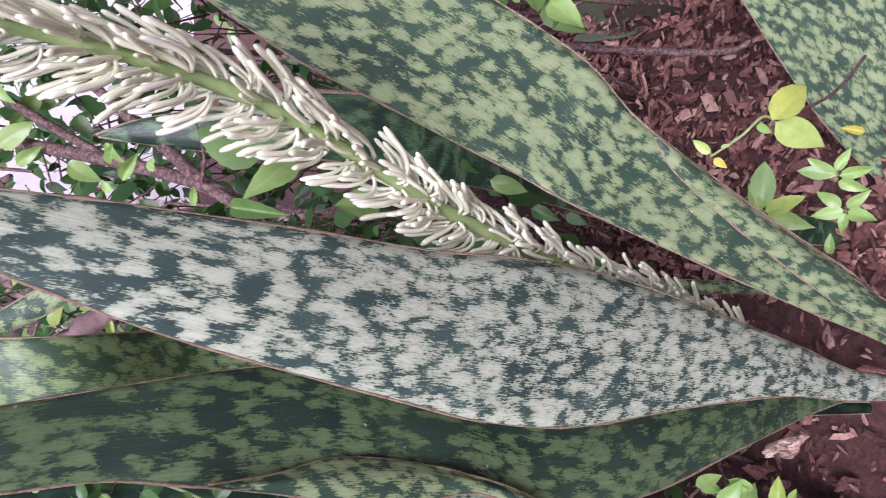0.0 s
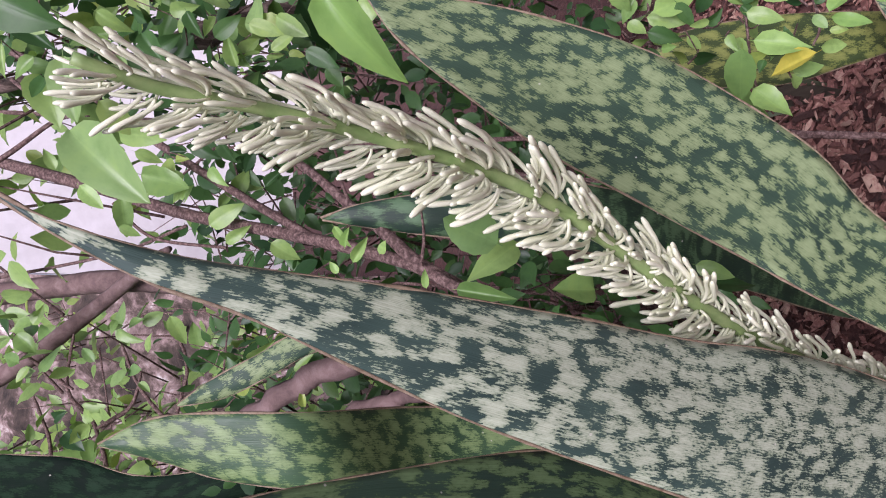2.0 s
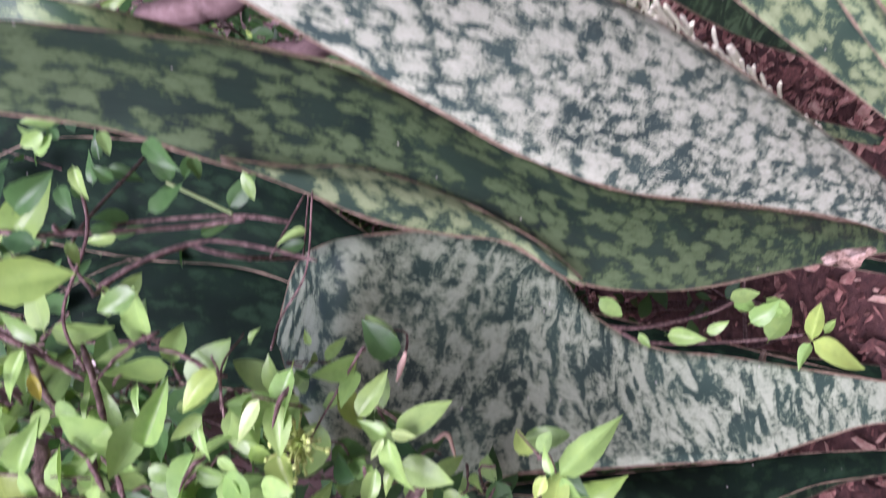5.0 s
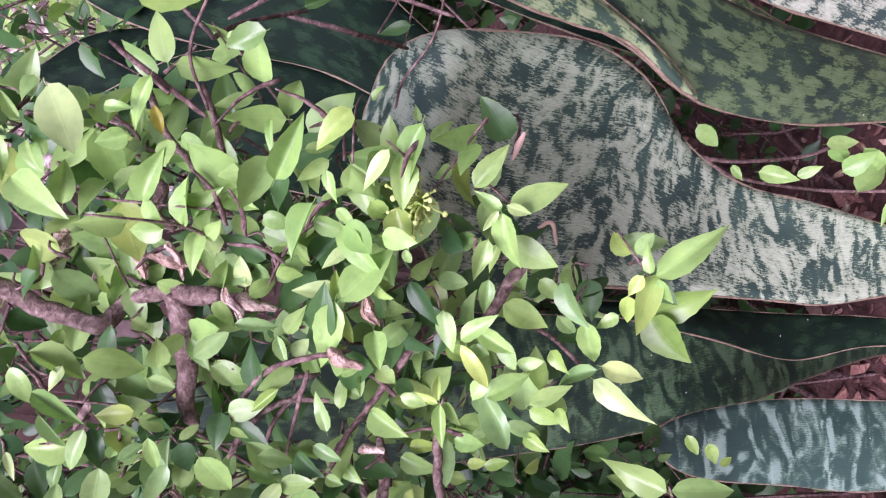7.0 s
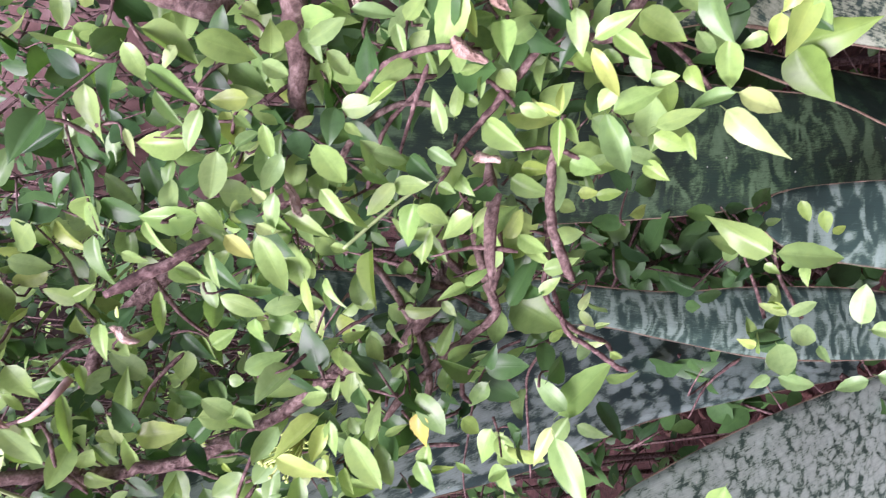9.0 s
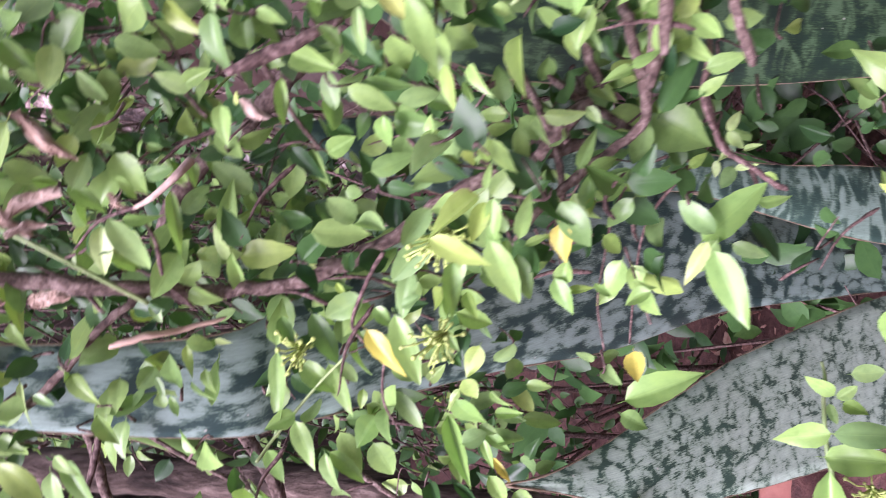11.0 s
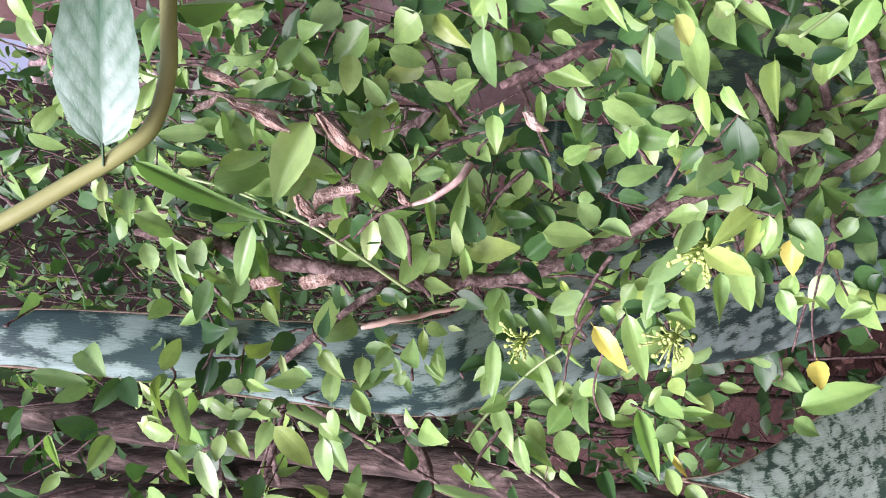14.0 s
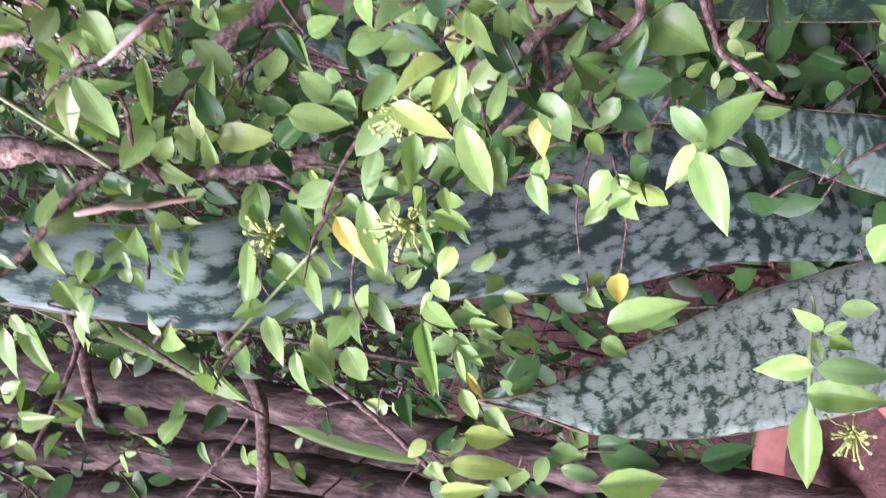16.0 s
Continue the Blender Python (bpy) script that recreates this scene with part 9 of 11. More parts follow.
sprout(tree, (0.003, 0.873, 0.723), (-0.027, 0.876, 0.705), (0.35, -0.85, 0.39), 0.50, "g")
sprout(tree, (0.046, 0.442, 0.389), (0.038, 0.429, 0.368), (-0.14, -0.72, 0.68), 0.50, "g")
sprout(tree, (0.035, 0.438, 0.379), (0.032, 0.435, 0.349), (0.18, -0.53, 0.83), 0.50, "d")
sprout(tree, (0.060, 0.446, 0.408), (0.046, 0.445, 0.392), (-0.20, -0.37, 0.90), 0.50, "d")
sprout(tree, (0.192, 0.576, 0.808), (0.212, 0.575, 0.826), (-0.34, -0.83, 0.45), 0.60, "g")
sprout(tree, (0.221, 0.634, 0.841), (0.198, 0.629, 0.809), (-0.12, -0.93, 0.35), 0.50, "d")
sprout(tree, (0.241, 0.654, 0.787), (0.227, 0.653, 0.761), (-0.20, -0.86, 0.48), 0.50, "g")
sprout(tree, (0.216, 0.657, 0.744), (0.228, 0.641, 0.723), (-0.48, -0.78, 0.39), 0.50, "d")
sprout(tree, (0.250, 0.655, 0.733), (0.251, 0.637, 0.712), (-0.42, -0.74, 0.53), 0.50, "g")
sprout(tree, (0.234, 0.643, 0.749), (0.249, 0.652, 0.763), (-0.59, -0.79, 0.17), 0.50, "d")
sprout(tree, (0.216, 0.669, 0.774), (0.227, 0.664, 0.787), (-0.07, -0.95, 0.29), 0.50, "g")
sprout(tree, (0.212, 0.658, 0.678), (0.236, 0.651, 0.689), (-0.08, -0.83, 0.55), 0.50, "g")
sprout(tree, (0.219, 0.626, 0.654), (0.231, 0.616, 0.638), (-0.42, -0.74, 0.52), 0.50, "g")
sprout(tree, (0.217, 0.611, 0.629), (0.203, 0.601, 0.603), (-0.06, -0.75, 0.66), 0.50, "d")
sprout(tree, (0.119, 0.685, 0.812), (0.135, 0.685, 0.823), (-0.37, -0.93, -0.03), 0.50, "g")
sprout(tree, (0.098, 0.672, 0.762), (0.066, 0.668, 0.756), (-0.42, -0.91, 0.00), 0.50, "g")
sprout(tree, (0.107, 0.647, 0.713), (0.094, 0.659, 0.725), (-0.12, -0.88, 0.46), 0.50, "g")
sprout(tree, (0.122, 0.646, 0.697), (0.107, 0.635, 0.683), (-0.16, -0.86, 0.48), 0.50, "y")
sprout(tree, (0.125, 0.654, 0.670), (0.111, 0.648, 0.656), (-0.09, -0.74, 0.66), 0.50, "d")
sprout(tree, (0.111, 0.646, 0.652), (0.125, 0.639, 0.640), (0.17, -0.88, 0.44), 0.50, "d")
sprout(tree, (0.102, 0.235, 0.680), (0.075, 0.233, 0.655), (-0.12, -0.80, 0.58), 0.46, "y")
sprout(tree, (0.302, 0.742, 0.842), (0.248, 0.750, 0.858), (-0.46, -0.87, 0.15), 0.60, "d")
sprout(tree, (0.300, 0.731, 0.810), (0.267, 0.729, 0.832), (-0.44, -0.86, 0.24), 0.60, "d")
sprout(tree, (0.269, 0.744, 0.841), (0.247, 0.753, 0.855), (-0.18, -0.88, 0.45), 0.60, "d")
sprout(tree, (0.277, 0.771, 0.802), (0.259, 0.755, 0.831), (-0.49, -0.87, -0.08), 0.50, "g")
sprout(tree, (0.280, 0.711, 0.798), (0.283, 0.733, 0.756), (-0.58, -0.71, 0.41), 0.50, "d")
sprout(tree, (0.258, 0.746, 0.784), (0.246, 0.759, 0.824), (-0.35, -0.90, 0.25), 0.40, "g")
sprout(tree, (0.217, 0.749, 0.839), (0.167, 0.745, 0.821), (-0.29, -0.93, -0.24), 0.80, "g")
sprout(tree, (0.189, 0.780, 0.816), (0.177, 0.782, 0.761), (-0.08, -0.92, 0.38), 0.50, "g")
sprout(tree, (0.166, 0.805, 0.786), (0.183, 0.814, 0.739), (0.14, -0.88, 0.46), 0.35, "g")
sprout(tree, (0.319, 0.756, 0.709), (0.315, 0.775, 0.680), (-0.49, -0.84, 0.24), 0.50, "d")
sprout(tree, (0.282, 0.734, 0.695), (0.265, 0.748, 0.705), (-0.37, -0.75, 0.55), 0.50, "g")
sprout(tree, (0.276, 0.726, 0.680), (0.270, 0.738, 0.647), (-0.16, -0.90, 0.40), 0.55, "y")
sprout(tree, (0.287, 0.759, 0.780), (0.255, 0.785, 0.800), (-0.03, -0.83, 0.56), 0.60, "g")
sprout(tree, (0.283, 0.769, 0.761), (0.260, 0.793, 0.781), (-0.13, -0.98, 0.13), 0.60, "g")
sprout(tree, (0.291, 0.722, 0.730), (0.249, 0.742, 0.743), (-0.22, -0.97, 0.05), 0.50, "d")
sprout(tree, (0.259, 0.729, 0.714), (0.236, 0.749, 0.732), (-0.10, -0.81, 0.58), 0.60, "d")
sprout(tree, (0.284, 0.731, 0.858), (0.254, 0.737, 0.874), (-0.56, -0.83, -0.08), 0.70, "d")
sprout(tree, (0.309, 0.774, 0.716), (0.278, 0.786, 0.720), (-0.36, -0.87, 0.33), 0.50, "d")
sprout(tree, (0.260, 0.734, 0.826), (0.249, 0.754, 0.810), (-0.49, -0.80, 0.35), 0.60, "d")
sprout(tree, (0.235, 0.722, 0.861), (0.207, 0.732, 0.873), (-0.26, -0.96, 0.07), 0.60, "d")
sprout(tree, (0.214, 0.764, 0.820), (0.197, 0.770, 0.841), (-0.55, -0.81, 0.22), 0.60, "g")
sprout(tree, (0.244, 0.765, 0.797), (0.249, 0.785, 0.765), (-0.31, -0.84, 0.44), 0.50, "d")
sprout(tree, (0.238, 0.761, 0.743), (0.236, 0.758, 0.713), (-0.44, -0.88, 0.19), 0.50, "d")
sprout(tree, (0.291, 0.776, 0.726), (0.299, 0.761, 0.706), (-0.34, -0.93, 0.13), 0.50, "d")
sprout(tree, (0.324, 0.758, 0.616), (0.278, 0.792, 0.562), (-0.40, -0.89, 0.20), 0.50, "d")
sprout(tree, (0.265, 0.751, 0.665), (0.262, 0.749, 0.649), (-0.22, -0.95, 0.23), 0.60, "h")
sprout(tree, (0.267, 0.739, 0.637), (0.259, 0.738, 0.626), (-0.41, -0.89, 0.20), 0.50, "h")
sprout(tree, (0.266, 0.762, 0.624), (0.263, 0.756, 0.608), (-0.33, -0.94, 0.08), 0.60, "l")
sprout(tree, (0.294, 0.777, 0.816), (0.281, 0.795, 0.797), (-0.43, -0.90, 0.11), 0.60, "d")
sprout(tree, (0.285, 0.827, 0.775), (0.302, 0.816, 0.754), (-0.20, -0.90, 0.39), 0.60, "d")
sprout(tree, (0.255, 0.791, 0.858), (0.247, 0.809, 0.841), (-0.25, -0.81, 0.53), 0.60, "d")
sprout(tree, (0.308, 0.788, 0.753), (0.328, 0.793, 0.733), (-0.54, -0.81, 0.24), 0.50, "d")
sprout(tree, (0.323, 0.813, 0.684), (0.342, 0.809, 0.668), (-0.49, -0.83, 0.26), 0.60, "d")
sprout(tree, (0.318, 0.800, 0.795), (0.301, 0.796, 0.819), (-0.24, -0.96, 0.17), 0.50, "d")
seedling = thing("seedling", "lime green seedling on a thin stalk above the mulch", "plant")
stem("stem", [(0.054, 0.333, 0.302), (0.066, 0.325, 0.286), (0.077, 0.320, 0.275), (0.076, 0.317, 0.268)], 0.0007, 0.0010, STALK, seedling, knobs=0.00, sides=8)
stem("stem", [(0.076, 0.317, 0.268), (0.118, 0.384, 0.128), (0.200, 0.462, -0.036)], 0.0010, 0.0016, TWIG, seedling, knobs=0.00, sides=8)
sprout(seedling, (0.071, 0.300, 0.289), (0.096, 0.296, 0.264), (-0.03, -0.59, 0.81), 0.50, "l")
sprout(seedling, (0.071, 0.302, 0.284), (0.057, 0.295, 0.253), (-0.07, -0.35, 0.93), 0.55, "l")
sprout(seedling, (0.070, 0.310, 0.290), (0.066, 0.308, 0.281), (-0.11, -0.48, 0.87), 0.50, "y")
sprout(seedling, (0.054, 0.322, 0.313), (0.062, 0.328, 0.320), (-0.11, -0.66, 0.74), 0.50, "l")
sprout(seedling, (0.053, 0.332, 0.300), (0.047, 0.328, 0.294), (-0.13, -0.34, 0.93), 0.60, "o")
sprout(seedling, (0.059, 0.328, 0.299), (0.061, 0.326, 0.293), (-0.25, -0.43, 0.87), 0.40, "p")
herb = thing("weed", "low weed with whorls of bright green leaves on the mulch", "plant")
sprout(herb, (0.031, 0.413, 0.171), (0.066, 0.411, 0.172), (-0.24, -0.68, 1.20), .55, "s")
sprout(herb, (0.028, 0.412, 0.169), (0.038, 0.384, 0.162), (-0.05, -0.70, 1.07), .45, "y")
sprout(herb, (0.025, 0.411, 0.169), (0.016, 0.380, 0.157), (0.16, -0.60, 1.02), .45, "g")
sprout(herb, (0.028, 0.415, 0.172), (0.048, 0.416, 0.182), (0.12, -0.64, 0.94), .45, "g")
sprout(herb, (0.055, 0.375, 0.142), (0.057, 0.390, 0.161), (-0.24, -0.69, 1.13), .45, "s")
sprout(herb, (0.053, 0.374, 0.141), (0.066, 0.386, 0.156), (-0.03, -0.61, 1.12), .42, "y")
sprout(herb, (0.057, 0.374, 0.141), (0.073, 0.364, 0.138), (-0.01, -0.78, 1.17), .42, "y")
sprout(herb, (0.053, 0.372, 0.140), (0.058, 0.354, 0.125), (-0.11, -0.73, 1.21), .4, "y")
sprout(herb, (0.049, 0.373, 0.140), (0.041, 0.355, 0.131), (-0.11, -0.71, 1.16), .45, "g")
sprout(herb, (0.028, 0.371, 0.137), (0.024, 0.389, 0.149), (-0.21, -0.58, 1.06), .5, "y")
sprout(herb, (0.031, 0.372, 0.138), (0.042, 0.382, 0.152), (0.02, -0.84, 1.23), .5, "g")
sprout(herb, (0.026, 0.371, 0.136), (0.010, 0.373, 0.137), (-0.03, -0.59, 0.97), .5, "y")
sprout(herb, (0.027, 0.369, 0.135), (0.019, 0.346, 0.133), (-0.07, -0.46, 1.08), .45, "y")
sprout(herb, (0.030, 0.369, 0.136), (0.041, 0.353, 0.133), (-0.20, -0.62, 1.11), .45, "g")
sprout(herb, (-0.004, 0.378, 0.141), (0.011, 0.377, 0.145), (0.06, -0.31, 1.28), .5, "y")
sprout(herb, (0.083, 0.357, 0.133), (0.087, 0.369, 0.144), (-0.04, -0.65, 1.20), .4, "o")
stem("stem", [(0.028, 0.416, 0.167), (0.035, 0.504, 0.066), (0.034, 0.585, -0.035)], 0.0009, 0.0014, STALK, herb, sides=6)
stem("stem", [(0.054, 0.376, 0.137), (0.064, 0.440, 0.051), (0.066, 0.497, -0.035)], 0.0009, 0.0014, STALK, herb, sides=6)
stem("stem", [(0.028, 0.373, 0.132), (0.034, 0.434, 0.049), (0.032, 0.489, -0.035)], 0.0009, 0.0014, STALK, herb, sides=6)
sprig = thing("seedling", "small green seedlings low among the snake plant leaves", "plant")
sprout(sprig, (0.203, 0.531, 0.291), (0.177, 0.508, 0.268), (-0.05, -0.55, 0.84), 0.60, "g")
sprout(sprig, (0.212, 0.524, 0.274), (0.200, 0.531, 0.291), (-0.19, -0.69, 0.70), 0.50, "g")
sprout(sprig, (0.198, 0.521, 0.319), (0.210, 0.526, 0.326), (-0.35, -0.77, 0.53), 0.50, "y")
sprout(sprig, (-0.157, 0.358, 0.247), (-0.153, 0.361, 0.258), (0.13, -0.33, 0.93), 0.60, "y")
sprout(sprig, (-0.151, 0.375, 0.269), (-0.163, 0.369, 0.255), (0.31, -0.38, 0.87), 0.60, "y")
sprout(sprig, (-0.149, 0.362, 0.258), (-0.161, 0.357, 0.238), (0.39, -0.46, 0.80), 0.50, "y")
sprout(sprig, (0.070, 0.548, 0.341), (0.080, 0.561, 0.355), (0.06, -0.47, 0.88), 0.50, "g")
sprout(sprig, (0.053, 0.556, 0.331), (0.066, 0.557, 0.346), (0.07, -0.78, 0.62), 0.50, "d")
sprout(sprig, (0.052, 0.544, 0.316), (0.043, 0.536, 0.288), (-0.26, -0.65, 0.72), 0.50, "d")
sprout(sprig, (0.034, 0.546, 0.293), (0.024, 0.528, 0.276), (0.18, -0.68, 0.71), 0.50, "d")
sprout(sprig, (0.029, 0.535, 0.266), (0.020, 0.523, 0.251), (-0.11, -0.76, 0.64), 0.50, "d")
stem("stem", [(0.179, 0.557, 0.263), (0.175, 0.534, 0.214), (0.173, 0.511, 0.164), (0.173, 0.492, 0.124), (0.183, 0.484, 0.106)], 0.0040, 0.0025, TWIG, sprig, knobs=0.30, sides=8)
stem("stem", [(0.189, 0.574, 0.299), (0.209, 0.565, 0.281), (0.248, 0.553, 0.254)], 0.0015, 0.0015, TWIG, sprig, knobs=0.00, sides=8)
clump(shrub, (-0.438, 0.365, 0.841), 5, 0.014, "ggddy")
clump(shrub, (-0.432, 0.357, 0.816), 5, 0.014, "ggddy")
clump(shrub, (-0.420, 0.345, 0.773), 5, 0.014, "ggddy")
clump(shrub, (-0.405, 0.352, 0.758), 5, 0.014, "ggddy")
stem("twig", [(-0.386, 0.310, 0.742), (-0.384, 0.311, 0.729), (-0.386, 0.309, 0.717)], 0.0004, 0.0012, TWIG, shrub, sides=5, knobs=0.30)
clump(shrub, (-0.401, 0.343, 0.730), 5, 0.014, "ggddy")
stem("twig", [(-0.374, 0.311, 0.721), (-0.382, 0.301, 0.708), (-0.395, 0.290, 0.700)], 0.0004, 0.0012, TWIG, shrub, sides=5, knobs=0.30)
clump(shrub, (-0.390, 0.316, 0.707), 5, 0.014, "ggddy")
clump(shrub, (-0.392, 0.338, 0.675), 5, 0.014, "ggddy")
clump(shrub, (-0.373, 0.324, 0.647), 5, 0.014, "ggddy")
clump(shrub, (-0.358, 0.333, 0.612), 5, 0.014, "ggddy")
clump(shrub, (-0.350, 0.324, 0.590), 5, 0.014, "ggddy")
stem("twig", [(-0.341, 0.297, 0.598), (-0.332, 0.303, 0.581), (-0.326, 0.305, 0.562)], 0.0004, 0.0012, TWIG, shrub, sides=5, knobs=0.30)
clump(shrub, (-0.341, 0.328, 0.568), 5, 0.014, "ggddy")
clump(shrub, (-0.329, 0.298, 0.533), 5, 0.014, "ggddy")
stem("twig", [(-0.450, 0.304, 0.841), (-0.443, 0.311, 0.829), (-0.439, 0.314, 0.814)], 0.0004, 0.0012, TWIG, shrub, sides=5, knobs=0.30)
clump(shrub, (-0.454, 0.327, 0.834), 5, 0.014, "ggddy")
clump(shrub, (-0.441, 0.334, 0.800), 5, 0.014, "ggddy")
stem("twig", [(-0.428, 0.282, 0.774), (-0.417, 0.298, 0.771), (-0.405, 0.310, 0.762)], 0.0004, 0.0012, TWIG, shrub, sides=5, knobs=0.30)
clump(shrub, (-0.426, 0.312, 0.774), 5, 0.014, "ggddy")
clump(shrub, (-0.427, 0.324, 0.741), 5, 0.014, "ggddy")
clump(shrub, (-0.414, 0.319, 0.727), 5, 0.014, "ggddy")
stem("twig", [(-0.387, 0.287, 0.716), (-0.390, 0.283, 0.703), (-0.397, 0.276, 0.692)], 0.0004, 0.0012, TWIG, shrub, sides=5, knobs=0.30)
clump(shrub, (-0.397, 0.295, 0.701), 5, 0.014, "ggddy")
clump(shrub, (-0.395, 0.323, 0.666), 5, 0.014, "ggddy")
clump(shrub, (-0.388, 0.319, 0.634), 5, 0.014, "ggddy")
stem("twig", [(-0.374, 0.284, 0.639), (-0.370, 0.288, 0.630), (-0.369, 0.290, 0.619)], 0.0004, 0.0012, TWIG, shrub, sides=5, knobs=0.30)
clump(shrub, (-0.378, 0.302, 0.625), 5, 0.014, "ggddy")
clump(shrub, (-0.365, 0.295, 0.597), 5, 0.014, "ggddy")
clump(shrub, (-0.354, 0.279, 0.558), 5, 0.014, "ggddy")
clump(shrub, (-0.364, 0.298, 0.527), 5, 0.014, "ggddy")
clump(shrub, (-0.481, 0.330, 0.840), 5, 0.014, "ggddy")
clump(shrub, (-0.466, 0.321, 0.812), 5, 0.014, "ggddy")
stem("twig", [(-0.434, 0.276, 0.781), (-0.436, 0.272, 0.764), (-0.443, 0.263, 0.750)], 0.0004, 0.0012, TWIG, shrub, sides=5, knobs=0.30)
clump(shrub, (-0.461, 0.302, 0.769), 5, 0.014, "ggddy")
stem("twig", [(-0.422, 0.275, 0.758), (-0.426, 0.271, 0.744), (-0.433, 0.264, 0.733)], 0.0004, 0.0012, TWIG, shrub, sides=5, knobs=0.30)
clump(shrub, (-0.440, 0.289, 0.746), 5, 0.014, "ggddy")
clump(shrub, (-0.430, 0.290, 0.725), 5, 0.014, "ggddy")
stem("twig", [(-0.412, 0.256, 0.712), (-0.403, 0.265, 0.701), (-0.396, 0.270, 0.686)], 0.0004, 0.0012, TWIG, shrub, sides=5, knobs=0.30)
clump(shrub, (-0.415, 0.282, 0.699), 5, 0.014, "ggddy")
clump(shrub, (-0.427, 0.307, 0.656), 5, 0.014, "ggddy")
clump(shrub, (-0.426, 0.316, 0.629), 5, 0.014, "ggddy")
stem("twig", [(-0.386, 0.277, 0.627), (-0.391, 0.271, 0.613), (-0.399, 0.263, 0.602)], 0.0004, 0.0012, TWIG, shrub, sides=5, knobs=0.30)
clump(shrub, (-0.402, 0.288, 0.605), 5, 0.014, "ggddy")
stem("twig", [(-0.392, 0.255, 0.599), (-0.384, 0.264, 0.589), (-0.378, 0.269, 0.575)], 0.0004, 0.0012, TWIG, shrub, sides=5, knobs=0.30)
clump(shrub, (-0.396, 0.282, 0.578), 5, 0.014, "ggddy")
clump(shrub, (-0.380, 0.277, 0.564), 5, 0.014, "ggddy")
clump(shrub, (-0.375, 0.291, 0.522), 5, 0.014, "ggddy")
stem("twig", [(-0.479, 0.276, 0.834), (-0.476, 0.279, 0.822), (-0.475, 0.279, 0.810)], 0.0004, 0.0012, TWIG, shrub, sides=5, knobs=0.30)
clump(shrub, (-0.502, 0.307, 0.833), 5, 0.014, "ggddy")
clump(shrub, (-0.472, 0.286, 0.795), 5, 0.014, "ggddy")
clump(shrub, (-0.471, 0.275, 0.773), 5, 0.014, "ggddy")
clump(shrub, (-0.453, 0.260, 0.749), 5, 0.014, "ggddy")
stem("twig", [(-0.428, 0.257, 0.721), (-0.436, 0.249, 0.710), (-0.449, 0.239, 0.705)], 0.0004, 0.0012, TWIG, shrub, sides=5, knobs=0.30)
clump(shrub, (-0.458, 0.273, 0.709), 5, 0.014, "ggddy")
clump(shrub, (-0.461, 0.293, 0.674), 5, 0.014, "ggddy")
stem("twig", [(-0.439, 0.252, 0.676), (-0.427, 0.266, 0.669), (-0.416, 0.277, 0.656)], 0.0004, 0.0012, TWIG, shrub, sides=5, knobs=0.30)
clump(shrub, (-0.443, 0.286, 0.664), 5, 0.014, "ggddy")
clump(shrub, (-0.456, 0.300, 0.622), 5, 0.014, "ggddy")
clump(shrub, (-0.434, 0.271, 0.588), 5, 0.014, "ggddy")
clump(shrub, (-0.422, 0.264, 0.571), 5, 0.014, "ggddy")
clump(shrub, (-0.407, 0.273, 0.531), 5, 0.014, "ggddy")
clump(shrub, (-0.392, 0.254, 0.532), 5, 0.014, "ggddy")
clump(shrub, (-0.535, 0.277, 0.819), 5, 0.014, "ggddy")
stem("twig", [(-0.488, 0.257, 0.801), (-0.491, 0.254, 0.792), (-0.497, 0.250, 0.784)], 0.0004, 0.0012, TWIG, shrub, sides=5, knobs=0.30)
clump(shrub, (-0.519, 0.279, 0.799), 5, 0.014, "ggddy")
clump(shrub, (-0.490, 0.261, 0.769), 5, 0.014, "ggddy")
stem("twig", [(-0.460, 0.250, 0.754), (-0.464, 0.245, 0.739), (-0.471, 0.236, 0.727)], 0.0004, 0.0012, TWIG, shrub, sides=5, knobs=0.30)
clump(shrub, (-0.480, 0.260, 0.740), 5, 0.014, "ggddy")
stem("twig", [(-0.455, 0.250, 0.725), (-0.457, 0.244, 0.707), (-0.464, 0.235, 0.692)], 0.0004, 0.0012, TWIG, shrub, sides=5, knobs=0.30)
clump(shrub, (-0.469, 0.256, 0.706), 5, 0.014, "ggddy")
clump(shrub, (-0.471, 0.257, 0.674), 5, 0.014, "ggddy")
stem("twig", [(-0.460, 0.244, 0.658), (-0.460, 0.243, 0.647), (-0.463, 0.240, 0.636)], 0.0004, 0.0012, TWIG, shrub, sides=5, knobs=0.30)
clump(shrub, (-0.483, 0.265, 0.639), 5, 0.014, "ggddy")
stem("twig", [(-0.450, 0.243, 0.641), (-0.447, 0.243, 0.624), (-0.448, 0.239, 0.607)], 0.0004, 0.0012, TWIG, shrub, sides=5, knobs=0.30)
clump(shrub, (-0.453, 0.250, 0.621), 5, 0.014, "ggddy")
clump(shrub, (-0.443, 0.238, 0.604), 5, 0.014, "ggddy")
clump(shrub, (-0.438, 0.255, 0.559), 5, 0.014, "ggddy")
stem("twig", [(-0.423, 0.222, 0.564), (-0.418, 0.226, 0.549), (-0.416, 0.225, 0.532)], 0.0004, 0.0012, TWIG, shrub, sides=5, knobs=0.30)
clump(shrub, (-0.433, 0.242, 0.534), 5, 0.014, "ggddy")
clump(shrub, (-0.411, 0.231, 0.523), 5, 0.014, "ggddy")
clump(shrub, (-0.547, 0.242, 0.803), 4, 0.013, "ggyd")
clump(shrub, (-0.538, 0.245, 0.787), 4, 0.013, "ggyd")
clump(shrub, (-0.533, 0.253, 0.755), 4, 0.013, "ggyd")
clump(shrub, (-0.554, 0.223, 0.811), 4, 0.013, "ggyd")
